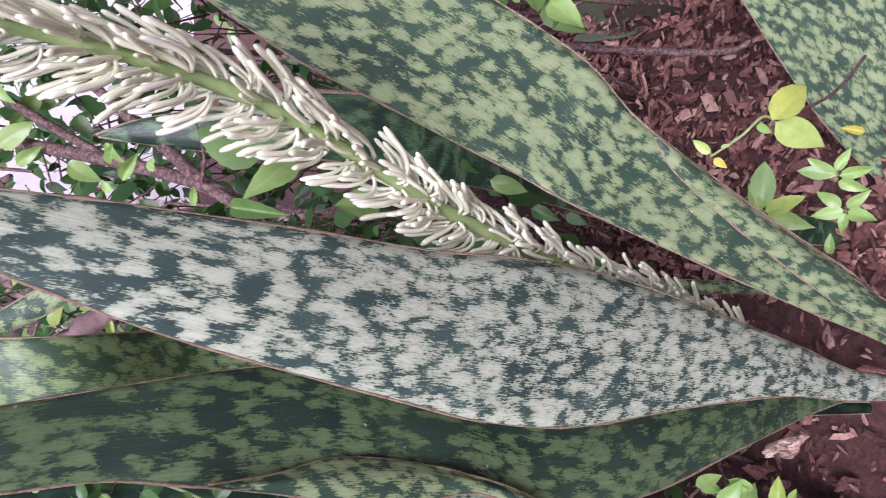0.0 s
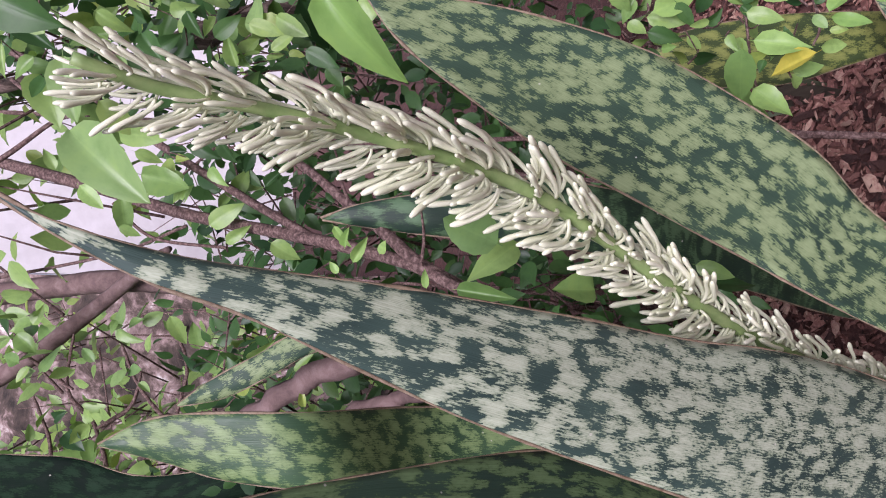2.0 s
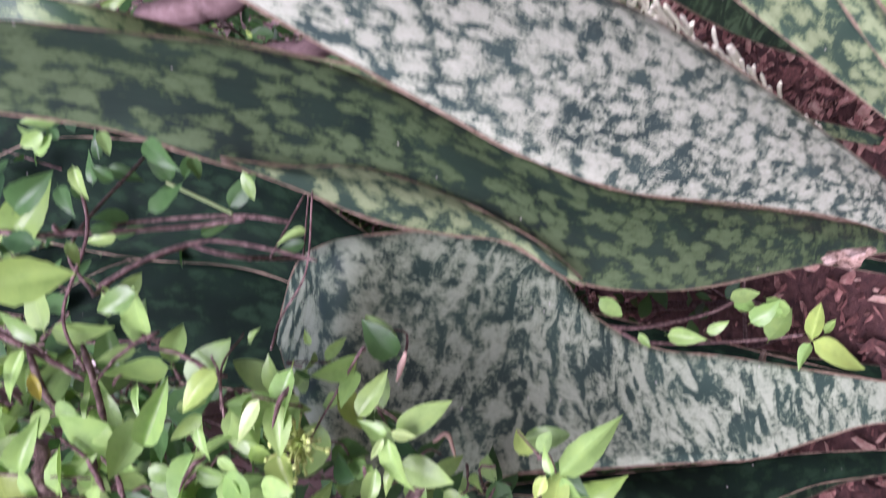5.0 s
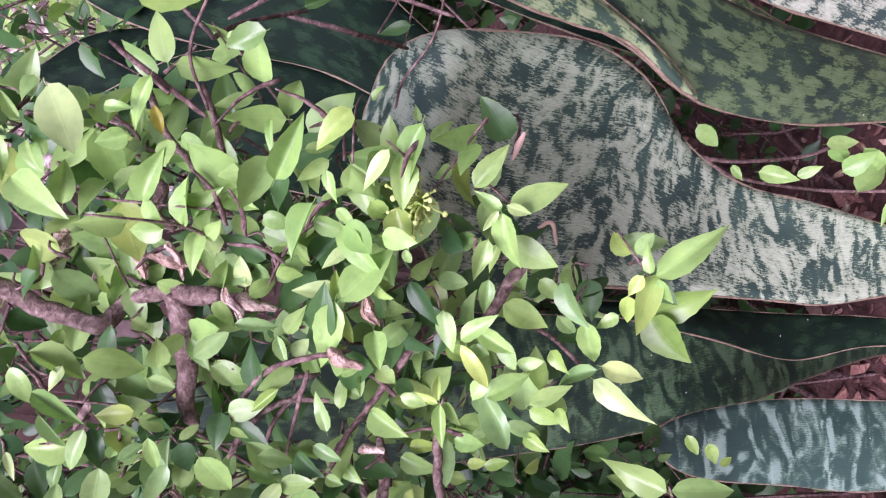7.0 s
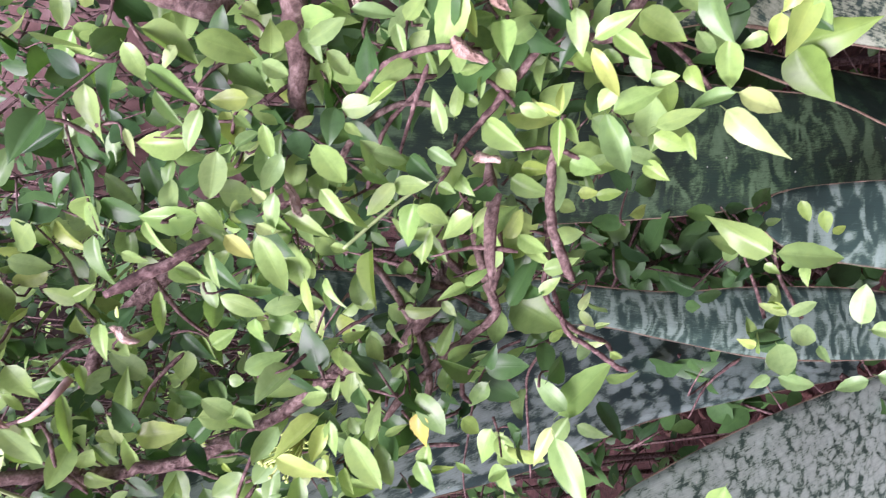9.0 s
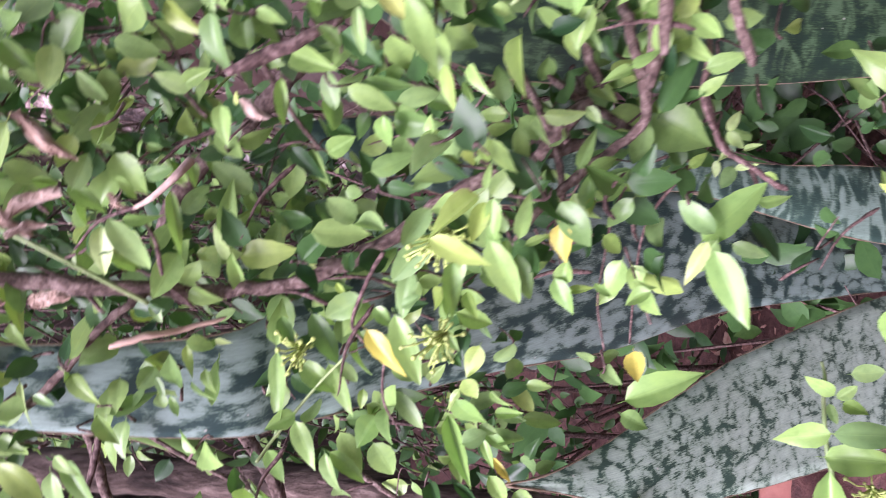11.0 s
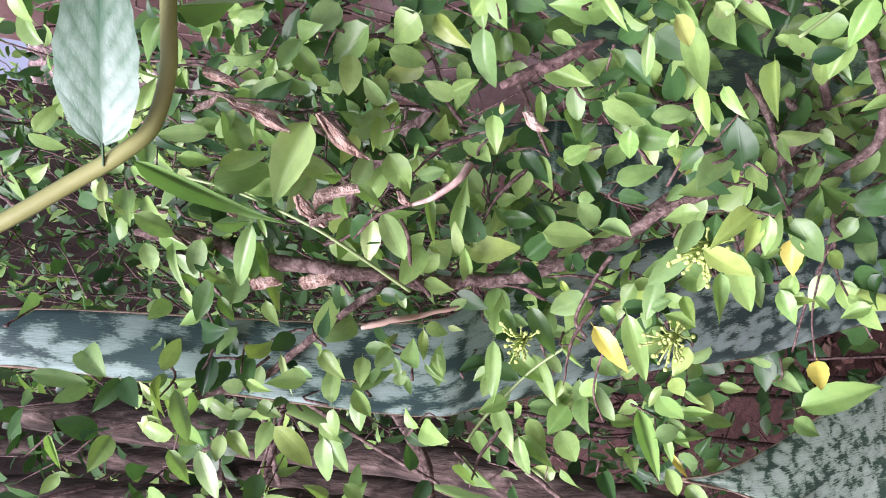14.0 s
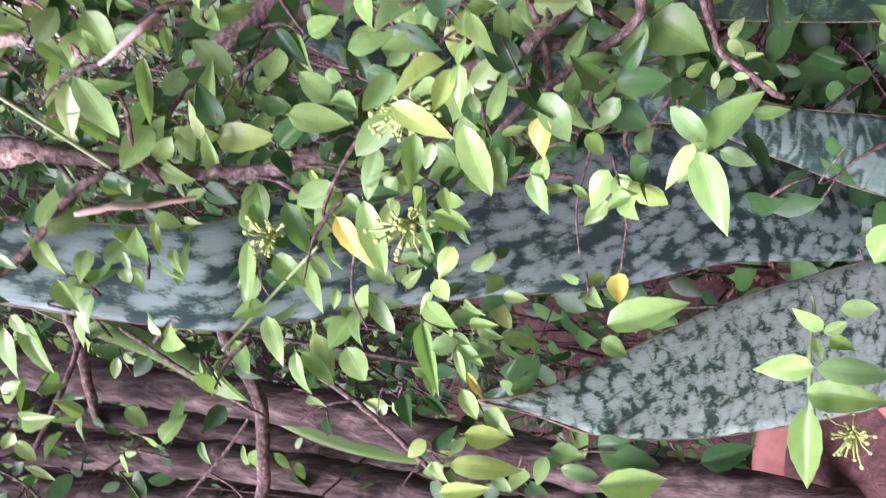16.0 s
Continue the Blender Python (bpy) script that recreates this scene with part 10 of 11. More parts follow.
clump(shrub, (-0.573, 0.215, 0.779), 4, 0.013, "ggyd")
clump(shrub, (-0.563, 0.232, 0.757), 4, 0.013, "ggyd")
clump(shrub, (-0.593, 0.198, 0.808), 4, 0.013, "ggyd")
clump(shrub, (-0.597, 0.200, 0.782), 4, 0.013, "ggyd")
clump(shrub, (-0.596, 0.208, 0.752), 4, 0.013, "ggyd")
clump(shrub, (-0.493, 0.221, 0.737), 2, 0.012, "ggy")
clump(shrub, (-0.498, 0.217, 0.696), 2, 0.012, "ggy")
clump(shrub, (-0.499, 0.224, 0.642), 2, 0.012, "ggy")
stem("twig", [(-0.468, 0.196, 0.634), (-0.456, 0.212, 0.631), (-0.444, 0.225, 0.621)], 0.0004, 0.0012, TWIG, shrub, sides=5, knobs=0.30)
clump(shrub, (-0.480, 0.232, 0.621), 2, 0.012, "ggy")
clump(shrub, (-0.528, 0.216, 0.722), 2, 0.012, "ggy")
clump(shrub, (-0.527, 0.206, 0.688), 2, 0.012, "ggy")
stem("twig", [(-0.524, 0.174, 0.663), (-0.516, 0.186, 0.659), (-0.507, 0.196, 0.650)], 0.0004, 0.0012, TWIG, shrub, sides=5, knobs=0.30)
clump(shrub, (-0.527, 0.192, 0.657), 2, 0.012, "ggy")
clump(shrub, (-0.511, 0.210, 0.597), 2, 0.012, "ggy")
clump(shrub, (-0.324, 0.315, 0.530), 4, 0.013, "ggd")
clump(shrub, (-0.310, 0.294, 0.511), 4, 0.013, "ggd")
clump(shrub, (-0.317, 0.307, 0.471), 4, 0.013, "ggd")
clump(shrub, (-0.350, 0.287, 0.528), 4, 0.013, "ggd")
clump(shrub, (-0.346, 0.261, 0.522), 4, 0.013, "ggd")
clump(shrub, (-0.331, 0.283, 0.465), 4, 0.013, "ggd")
clump(shrub, (-0.207, 0.375, 0.723), 4, 0.014, "ggddy")
clump(shrub, (-0.198, 0.341, 0.685), 4, 0.014, "ggddy")
stem("twig", [(-0.181, 0.319, 0.668), (-0.184, 0.317, 0.656), (-0.190, 0.313, 0.647)], 0.0004, 0.0012, TWIG, shrub, sides=5, knobs=0.30)
clump(shrub, (-0.192, 0.347, 0.658), 4, 0.014, "ggddy")
clump(shrub, (-0.178, 0.330, 0.640), 4, 0.014, "ggddy")
stem("twig", [(-0.174, 0.290, 0.625), (-0.163, 0.296, 0.616), (-0.156, 0.299, 0.604)], 0.0004, 0.0012, TWIG, shrub, sides=5, knobs=0.30)
stem("twig", [(-0.156, 0.284, 0.608), (-0.158, 0.282, 0.597), (-0.164, 0.280, 0.587)], 0.0004, 0.0012, TWIG, shrub, sides=5, knobs=0.30)
clump(shrub, (-0.166, 0.318, 0.590), 4, 0.014, "ggddy")
clump(shrub, (-0.236, 0.358, 0.708), 4, 0.014, "ggddy")
clump(shrub, (-0.209, 0.329, 0.683), 4, 0.014, "ggddy")
clump(shrub, (-0.220, 0.349, 0.670), 4, 0.014, "ggddy")
clump(shrub, (-0.196, 0.323, 0.642), 4, 0.014, "ggddy")
clump(shrub, (-0.196, 0.313, 0.618), 4, 0.014, "ggddy")
clump(shrub, (-0.179, 0.289, 0.596), 4, 0.014, "ggddy")
clump(shrub, (-0.249, 0.342, 0.715), 4, 0.014, "ggddy")
clump(shrub, (-0.245, 0.347, 0.682), 4, 0.014, "ggddy")
clump(shrub, (-0.234, 0.329, 0.659), 4, 0.014, "ggddy")
stem("twig", [(-0.225, 0.279, 0.645), (-0.219, 0.283, 0.639), (-0.216, 0.285, 0.631)], 0.0004, 0.0012, TWIG, shrub, sides=5, knobs=0.30)
clump(shrub, (-0.236, 0.320, 0.639), 4, 0.014, "ggddy")
clump(shrub, (-0.223, 0.312, 0.617), 4, 0.014, "ggddy")
stem("twig", [(-0.219, 0.265, 0.602), (-0.207, 0.273, 0.596), (-0.196, 0.278, 0.585)], 0.0004, 0.0012, TWIG, shrub, sides=5, knobs=0.30)
clump(shrub, (-0.210, 0.281, 0.594), 4, 0.014, "ggddy")
clump(shrub, (-0.282, 0.331, 0.713), 4, 0.014, "ggddy")
stem("twig", [(-0.261, 0.315, 0.688), (-0.254, 0.318, 0.676), (-0.251, 0.318, 0.663)], 0.0004, 0.0012, TWIG, shrub, sides=5, knobs=0.30)
clump(shrub, (-0.260, 0.330, 0.678), 4, 0.014, "ggddy")
clump(shrub, (-0.256, 0.326, 0.659), 4, 0.014, "ggddy")
clump(shrub, (-0.250, 0.314, 0.643), 4, 0.014, "ggddy")
clump(shrub, (-0.253, 0.294, 0.612), 4, 0.014, "ggddy")
clump(shrub, (-0.245, 0.293, 0.585), 4, 0.014, "ggddy")
clump(shrub, (-0.285, 0.347, 0.704), 5, 0.014, "ggddy")
clump(shrub, (-0.275, 0.318, 0.682), 5, 0.014, "ggddy")
clump(shrub, (-0.269, 0.328, 0.655), 5, 0.014, "ggddy")
stem("twig", [(-0.251, 0.283, 0.644), (-0.254, 0.283, 0.637), (-0.260, 0.282, 0.632)], 0.0004, 0.0012, TWIG, shrub, sides=5, knobs=0.30)
clump(shrub, (-0.264, 0.300, 0.637), 5, 0.014, "ggddy")
clump(shrub, (-0.256, 0.291, 0.612), 5, 0.014, "ggddy")
clump(shrub, (-0.236, 0.269, 0.582), 5, 0.014, "ggddy")
clump(shrub, (-0.235, 0.275, 0.560), 5, 0.014, "ggddy")
clump(shrub, (-0.233, 0.286, 0.536), 5, 0.014, "ggddy")
clump(shrub, (-0.300, 0.309, 0.707), 5, 0.014, "ggddy")
stem("twig", [(-0.271, 0.291, 0.682), (-0.276, 0.290, 0.675), (-0.283, 0.288, 0.670)], 0.0004, 0.0012, TWIG, shrub, sides=5, knobs=0.30)
clump(shrub, (-0.283, 0.301, 0.677), 5, 0.014, "ggddy")
stem("twig", [(-0.273, 0.269, 0.657), (-0.266, 0.274, 0.650), (-0.261, 0.276, 0.639)], 0.0004, 0.0012, TWIG, shrub, sides=5, knobs=0.30)
clump(shrub, (-0.280, 0.295, 0.650), 5, 0.014, "ggddy")
stem("twig", [(-0.278, 0.274, 0.633), (-0.273, 0.278, 0.626), (-0.270, 0.279, 0.616)], 0.0004, 0.0012, TWIG, shrub, sides=5, knobs=0.30)
clump(shrub, (-0.278, 0.285, 0.625), 5, 0.014, "ggddy")
clump(shrub, (-0.278, 0.288, 0.610), 5, 0.014, "ggddy")
stem("twig", [(-0.260, 0.260, 0.598), (-0.255, 0.262, 0.589), (-0.253, 0.263, 0.578)], 0.0004, 0.0012, TWIG, shrub, sides=5, knobs=0.30)
clump(shrub, (-0.261, 0.272, 0.587), 5, 0.014, "ggddy")
stem("twig", [(-0.248, 0.262, 0.571), (-0.251, 0.260, 0.559), (-0.257, 0.256, 0.549)], 0.0004, 0.0012, TWIG, shrub, sides=5, knobs=0.30)
clump(shrub, (-0.270, 0.289, 0.548), 5, 0.014, "ggddy")
clump(shrub, (-0.266, 0.276, 0.532), 5, 0.014, "ggddy")
stem("twig", [(-0.303, 0.287, 0.709), (-0.304, 0.287, 0.701), (-0.308, 0.286, 0.692)], 0.0004, 0.0012, TWIG, shrub, sides=5, knobs=0.30)
clump(shrub, (-0.313, 0.300, 0.704), 5, 0.014, "ggddy")
clump(shrub, (-0.322, 0.309, 0.675), 5, 0.014, "ggddy")
clump(shrub, (-0.325, 0.294, 0.657), 5, 0.014, "ggddy")
clump(shrub, (-0.303, 0.284, 0.632), 5, 0.014, "ggddy")
clump(shrub, (-0.318, 0.300, 0.609), 5, 0.014, "ggddy")
clump(shrub, (-0.315, 0.292, 0.574), 5, 0.014, "ggddy")
clump(shrub, (-0.305, 0.273, 0.540), 5, 0.014, "ggddy")
stem("twig", [(-0.277, 0.259, 0.542), (-0.274, 0.259, 0.529), (-0.275, 0.256, 0.515)], 0.0004, 0.0012, TWIG, shrub, sides=5, knobs=0.30)
clump(shrub, (-0.285, 0.274, 0.521), 5, 0.014, "ggddy")
clump(shrub, (-0.340, 0.288, 0.691), 5, 0.014, "ggddy")
clump(shrub, (-0.359, 0.291, 0.671), 5, 0.014, "ggddy")
clump(shrub, (-0.321, 0.267, 0.651), 5, 0.014, "ggddy")
stem("twig", [(-0.316, 0.256, 0.633), (-0.310, 0.258, 0.623), (-0.308, 0.259, 0.611)], 0.0004, 0.0012, TWIG, shrub, sides=5, knobs=0.30)
clump(shrub, (-0.327, 0.276, 0.621), 5, 0.014, "ggddy")
stem("twig", [(-0.311, 0.256, 0.615), (-0.310, 0.257, 0.606), (-0.312, 0.256, 0.595)], 0.0004, 0.0012, TWIG, shrub, sides=5, knobs=0.30)
clump(shrub, (-0.320, 0.268, 0.604), 5, 0.014, "ggddy")
clump(shrub, (-0.313, 0.259, 0.569), 5, 0.014, "ggddy")
stem("twig", [(-0.315, 0.239, 0.569), (-0.309, 0.239, 0.553), (-0.308, 0.237, 0.536)], 0.0004, 0.0012, TWIG, shrub, sides=5, knobs=0.30)
clump(shrub, (-0.315, 0.245, 0.550), 5, 0.014, "ggddy")
clump(shrub, (-0.328, 0.263, 0.519), 5, 0.014, "ggddy")
clump(shrub, (-0.186, 0.305, 0.659), 5, 0.012, "ggyy")
clump(shrub, (-0.189, 0.321, 0.634), 5, 0.012, "ggyy")
stem("twig", [(-0.161, 0.262, 0.599), (-0.158, 0.263, 0.592), (-0.158, 0.264, 0.584)], 0.0004, 0.0012, TWIG, shrub, sides=5, knobs=0.30)
clump(shrub, (-0.173, 0.297, 0.588), 5, 0.012, "ggyy")
stem("twig", [(-0.168, 0.247, 0.571), (-0.162, 0.252, 0.569), (-0.157, 0.255, 0.565)], 0.0004, 0.0012, TWIG, shrub, sides=5, knobs=0.30)
clump(shrub, (-0.178, 0.285, 0.562), 5, 0.012, "ggyy")
clump(shrub, (-0.167, 0.275, 0.534), 5, 0.012, "ggyy")
clump(shrub, (-0.204, 0.298, 0.653), 5, 0.012, "ggyy")
stem("twig", [(-0.182, 0.271, 0.632), (-0.189, 0.270, 0.624), (-0.200, 0.269, 0.618)], 0.0004, 0.0012, TWIG, shrub, sides=5, knobs=0.30)
clump(shrub, (-0.207, 0.302, 0.625), 5, 0.012, "ggyy")
stem("twig", [(-0.185, 0.264, 0.620), (-0.192, 0.264, 0.615), (-0.201, 0.265, 0.612)], 0.0004, 0.0012, TWIG, shrub, sides=5, knobs=0.30)
clump(shrub, (-0.203, 0.283, 0.615), 5, 0.012, "ggyy")
stem("twig", [(-0.189, 0.248, 0.597), (-0.184, 0.252, 0.594), (-0.181, 0.255, 0.589)], 0.0004, 0.0012, TWIG, shrub, sides=5, knobs=0.30)
clump(shrub, (-0.189, 0.260, 0.593), 5, 0.012, "ggyy")
clump(shrub, (-0.198, 0.270, 0.569), 5, 0.012, "ggyy")
clump(shrub, (-0.190, 0.268, 0.533), 5, 0.012, "ggyy")
clump(shrub, (-0.475, 0.404, 0.930), 4, 0.014, "gggyd")
clump(shrub, (-0.461, 0.366, 0.886), 4, 0.014, "gggyd")
clump(shrub, (-0.474, 0.386, 0.867), 4, 0.014, "gggyd")
stem("twig", [(-0.440, 0.343, 0.821), (-0.438, 0.346, 0.810), (-0.440, 0.346, 0.799)], 0.0004, 0.0012, TWIG, shrub, sides=5, knobs=0.30)
clump(shrub, (-0.445, 0.355, 0.811), 4, 0.014, "gggyd")
clump(shrub, (-0.432, 0.378, 0.784), 4, 0.014, "gggyd")
stem("twig", [(-0.493, 0.331, 0.943), (-0.481, 0.343, 0.927), (-0.473, 0.348, 0.905)], 0.0004, 0.0012, TWIG, shrub, sides=5, knobs=0.30)
clump(shrub, (-0.491, 0.355, 0.933), 4, 0.014, "gggyd")
clump(shrub, (-0.488, 0.335, 0.882), 4, 0.014, "gggyd")
clump(shrub, (-0.473, 0.335, 0.843), 4, 0.014, "gggyd")
clump(shrub, (-0.476, 0.339, 0.820), 4, 0.014, "gggyd")
clump(shrub, (-0.478, 0.342, 0.794), 4, 0.014, "gggyd")
stem("twig", [(-0.506, 0.314, 0.930), (-0.505, 0.312, 0.907), (-0.511, 0.303, 0.886)], 0.0004, 0.0012, TWIG, shrub, sides=5, knobs=0.30)
clump(shrub, (-0.533, 0.340, 0.921), 4, 0.014, "gggyd")
clump(shrub, (-0.518, 0.333, 0.896), 4, 0.014, "gggyd")
clump(shrub, (-0.501, 0.315, 0.845), 4, 0.014, "gggyd")
clump(shrub, (-0.507, 0.317, 0.802), 4, 0.014, "gggyd")
stem("twig", [(-0.482, 0.294, 0.803), (-0.467, 0.310, 0.791), (-0.456, 0.320, 0.772)], 0.0004, 0.0012, TWIG, shrub, sides=5, knobs=0.30)
clump(shrub, (-0.486, 0.331, 0.793), 4, 0.014, "gggyd")
stem("twig", [(-0.681, 0.296, 0.817), (-0.671, 0.310, 0.811), (-0.663, 0.320, 0.800)], 0.0004, 0.0012, TWIG, shrub, sides=5, knobs=0.30)
clump(shrub, (-0.684, 0.318, 0.815), 3, 0.014, "ggyd")
stem("twig", [(-0.650, 0.306, 0.757), (-0.654, 0.301, 0.741), (-0.662, 0.292, 0.728)], 0.0004, 0.0012, TWIG, shrub, sides=5, knobs=0.30)
clump(shrub, (-0.679, 0.318, 0.746), 3, 0.014, "ggyd")
stem("twig", [(-0.628, 0.307, 0.703), (-0.635, 0.299, 0.689), (-0.646, 0.289, 0.678)], 0.0004, 0.0012, TWIG, shrub, sides=5, knobs=0.30)
clump(shrub, (-0.659, 0.317, 0.690), 3, 0.014, "ggyd")
clump(shrub, (-0.725, 0.264, 0.805), 3, 0.014, "ggyd")
clump(shrub, (-0.732, 0.275, 0.747), 3, 0.014, "ggyd")
clump(shrub, (-0.716, 0.252, 0.694), 3, 0.014, "ggyd")
clump(tree, (0.269, 0.729, 0.875), 4, 0.018, "gds", (0.018, 0.036))
clump(tree, (0.265, 0.715, 0.839), 4, 0.018, "gds", (0.018, 0.036))
clump(tree, (0.279, 0.686, 0.776), 4, 0.018, "gds", (0.018, 0.036))
clump(tree, (0.284, 0.667, 0.751), 4, 0.018, "gds", (0.018, 0.036))
clump(tree, (0.263, 0.661, 0.695), 4, 0.018, "gds", (0.018, 0.036))
clump(tree, (0.224, 0.710, 0.858), 4, 0.018, "gds", (0.018, 0.036))
clump(tree, (0.223, 0.715, 0.824), 4, 0.018, "gds", (0.018, 0.036))
clump(tree, (0.229, 0.689, 0.780), 4, 0.018, "gds", (0.018, 0.036))
clump(tree, (0.226, 0.656, 0.726), 4, 0.018, "gds", (0.018, 0.036))
clump(tree, (0.250, 0.668, 0.694), 4, 0.018, "gds", (0.018, 0.036))
clump(tree, (0.264, 0.662, 0.653), 3, 0.018, "gd", (0.014, 0.030))
clump(tree, (0.271, 0.633, 0.612), 3, 0.018, "gd", (0.014, 0.030))
clump(tree, (0.247, 0.625, 0.560), 3, 0.018, "gd", (0.014, 0.030))
clump(tree, (0.218, 0.664, 0.662), 3, 0.018, "gd", (0.014, 0.030))
clump(tree, (0.218, 0.642, 0.601), 3, 0.018, "gd", (0.014, 0.030))
clump(tree, (0.236, 0.648, 0.555), 3, 0.018, "gd", (0.014, 0.030))
clump(tree, (0.139, 0.687, 0.765), 3, 0.016, "gdy", (0.012, 0.026))
clump(tree, (0.136, 0.677, 0.733), 3, 0.016, "gdy", (0.012, 0.026))
clump(tree, (0.154, 0.672, 0.696), 3, 0.016, "gdy", (0.012, 0.026))
clump(tree, (0.099, 0.700, 0.767), 3, 0.016, "gdy", (0.012, 0.026))
clump(tree, (0.098, 0.687, 0.722), 3, 0.016, "gdy", (0.012, 0.026))
clump(tree, (0.116, 0.673, 0.690), 3, 0.016, "gdy", (0.012, 0.026))
stem("branch", [(0.311, 0.906, 0.739), (0.342, 0.870, 0.644), (0.382, 0.830, 0.538), (0.443, 0.770, 0.384)], 0.0166, 0.0204, TRUNK, tree, "thick dark limb", knobs=0.20, sides=8)
stem("branch", [(0.234, 0.934, 0.951), (0.248, 0.905, 0.872), (0.246, 0.888, 0.821)], 0.0084, 0.0054, TRUNK, tree, knobs=0.20, sides=8)
for base, tip, wide, mat, label in (
    ((0.316, 0.905, -0.012), (0.288, 0.687, -0.005), 0.30, FALLEN, "dull grey green fallen leaf lying on the mulch"),
    ((0.280, 0.838, -0.018), (0.272, 0.655, -0.012), 0.30, WITHERED, "dark withered leaf lying on the mulch"),
):
    fallen = tagged(new("fallen_leaf", leaf_mesh("fallen_leaf", mat, 0.10, 0.5, 0.5, 0.35, 1.1, 18)), label, "leaf")
    fallen.matrix_basis = turned(base, tip, (0.1, -0.5, 1.0), wide)
hedge = thing("garden_shrub", "open twiggy shrub with green leaves behind the snake plants", "shrub")
stem("twig", [(-0.291, 1.266, 0.689), (-0.171, 1.262, 0.711), (-0.076, 1.249, 0.699), (0.001, 1.251, 0.728)], 0.0039, 0.0022, TWIG, hedge, knobs=0.20, sides=6)
stem("twig", [(-0.276, 1.302, 0.796), (-0.173, 1.302, 0.825), (-0.114, 1.311, 0.869), (-0.028, 1.302, 0.865)], 0.0039, 0.0022, TWIG, hedge, knobs=0.20, sides=6)
stem("twig", [(-0.238, 1.236, 0.618), (-0.135, 1.239, 0.656), (-0.049, 1.227, 0.644), (0.019, 1.233, 0.680)], 0.0039, 0.0022, TWIG, hedge, knobs=0.20, sides=6)
stem("twig", [(-0.296, 1.343, 0.909), (-0.209, 1.327, 0.889), (-0.124, 1.329, 0.918)], 0.0039, 0.0022, TWIG, hedge, knobs=0.20, sides=6)
stem("twig", [(-0.171, 1.262, 0.711), (-0.112, 1.274, 0.763), (-0.043, 1.279, 0.795)], 0.0039, 0.0022, TWIG, hedge, knobs=0.20, sides=6)
stem("twig", [(-0.173, 1.302, 0.825), (-0.138, 1.282, 0.778), (-0.086, 1.272, 0.764)], 0.0039, 0.0022, TWIG, hedge, knobs=0.20, sides=6)
stem("twig", [(-0.253, 1.215, 0.552), (-0.168, 1.217, 0.581), (-0.108, 1.223, 0.616)], 0.0039, 0.0022, TWIG, hedge, knobs=0.20, sides=6)
stem("twig", [(-0.114, 1.308, 0.861), (-0.072, 1.325, 0.920), (-0.038, 1.333, 0.954)], 0.0039, 0.0022, TWIG, hedge, knobs=0.20, sides=6)
clump(hedge, (-0.021, 1.298, 0.964), 3, 0.028, "gdgs", (0.022, 0.050))
clump(hedge, (-0.016, 1.285, 0.882), 3, 0.028, "gdgs", (0.022, 0.050))
clump(hedge, (-0.011, 1.263, 0.809), 3, 0.028, "gdgs", (0.022, 0.050))
clump(hedge, (-0.019, 1.242, 0.783), 3, 0.028, "gdgs", (0.022, 0.050))
clump(hedge, (-0.000, 1.227, 0.694), 3, 0.028, "gdgs", (0.022, 0.050))
clump(hedge, (0.009, 1.177, 0.621), 3, 0.028, "gdgs", (0.022, 0.050))
clump(hedge, (-0.068, 1.297, 0.958), 3, 0.028, "gdgs", (0.022, 0.050))
clump(hedge, (-0.072, 1.308, 0.920), 3, 0.028, "gdgs", (0.022, 0.050))
clump(hedge, (-0.085, 1.283, 0.843), 3, 0.028, "gdgs", (0.022, 0.050))
clump(hedge, (-0.081, 1.242, 0.776), 3, 0.028, "gdgs", (0.022, 0.050))
clump(hedge, (-0.091, 1.204, 0.689), 3, 0.028, "gdgs", (0.022, 0.050))
clump(hedge, (-0.064, 1.191, 0.610), 3, 0.028, "gdgs", (0.022, 0.050))
clump(hedge, (-0.167, 1.325, 0.980), 3, 0.028, "gdgs", (0.022, 0.050))
clump(hedge, (-0.166, 1.297, 0.879), 3, 0.028, "gdgs", (0.022, 0.050))
clump(hedge, (-0.159, 1.267, 0.821), 3, 0.028, "gdgs", (0.022, 0.050))
clump(hedge, (-0.162, 1.239, 0.746), 3, 0.028, "gdgs", (0.022, 0.050))
clump(hedge, (-0.118, 1.238, 0.690), 3, 0.028, "gdgs", (0.022, 0.050))
clump(hedge, (-0.150, 1.194, 0.643), 3, 0.028, "gdgs", (0.022, 0.050))
clump(hedge, (-0.219, 1.329, 0.971), 3, 0.028, "gdgs", (0.022, 0.050))
clump(hedge, (-0.226, 1.315, 0.891), 3, 0.028, "gdgs", (0.022, 0.050))
clump(hedge, (-0.217, 1.286, 0.807), 3, 0.028, "gdgs", (0.022, 0.050))
clump(hedge, (-0.225, 1.242, 0.761), 3, 0.028, "gdgs", (0.022, 0.050))
clump(hedge, (-0.216, 1.235, 0.665), 3, 0.028, "gdgs", (0.022, 0.050))
clump(hedge, (-0.232, 1.211, 0.626), 3, 0.028, "gdgs", (0.022, 0.050))
clump(shrub, (-0.755, 0.285, 0.783), 2, 0.016, "ggyd")
clump(shrub, (-0.720, 0.298, 0.733), 2, 0.016, "ggyd")
clump(shrub, (-0.685, 0.276, 0.672), 2, 0.016, "ggyd")
clump(shrub, (-0.690, 0.290, 0.651), 2, 0.016, "ggyd")
stem("twig", [(-0.666, 0.244, 0.609), (-0.658, 0.252, 0.595), (-0.653, 0.255, 0.577)], 0.0004, 0.0012, TWIG, shrub, sides=5, knobs=0.30)
clump(shrub, (-0.672, 0.260, 0.593), 2, 0.016, "ggyd")
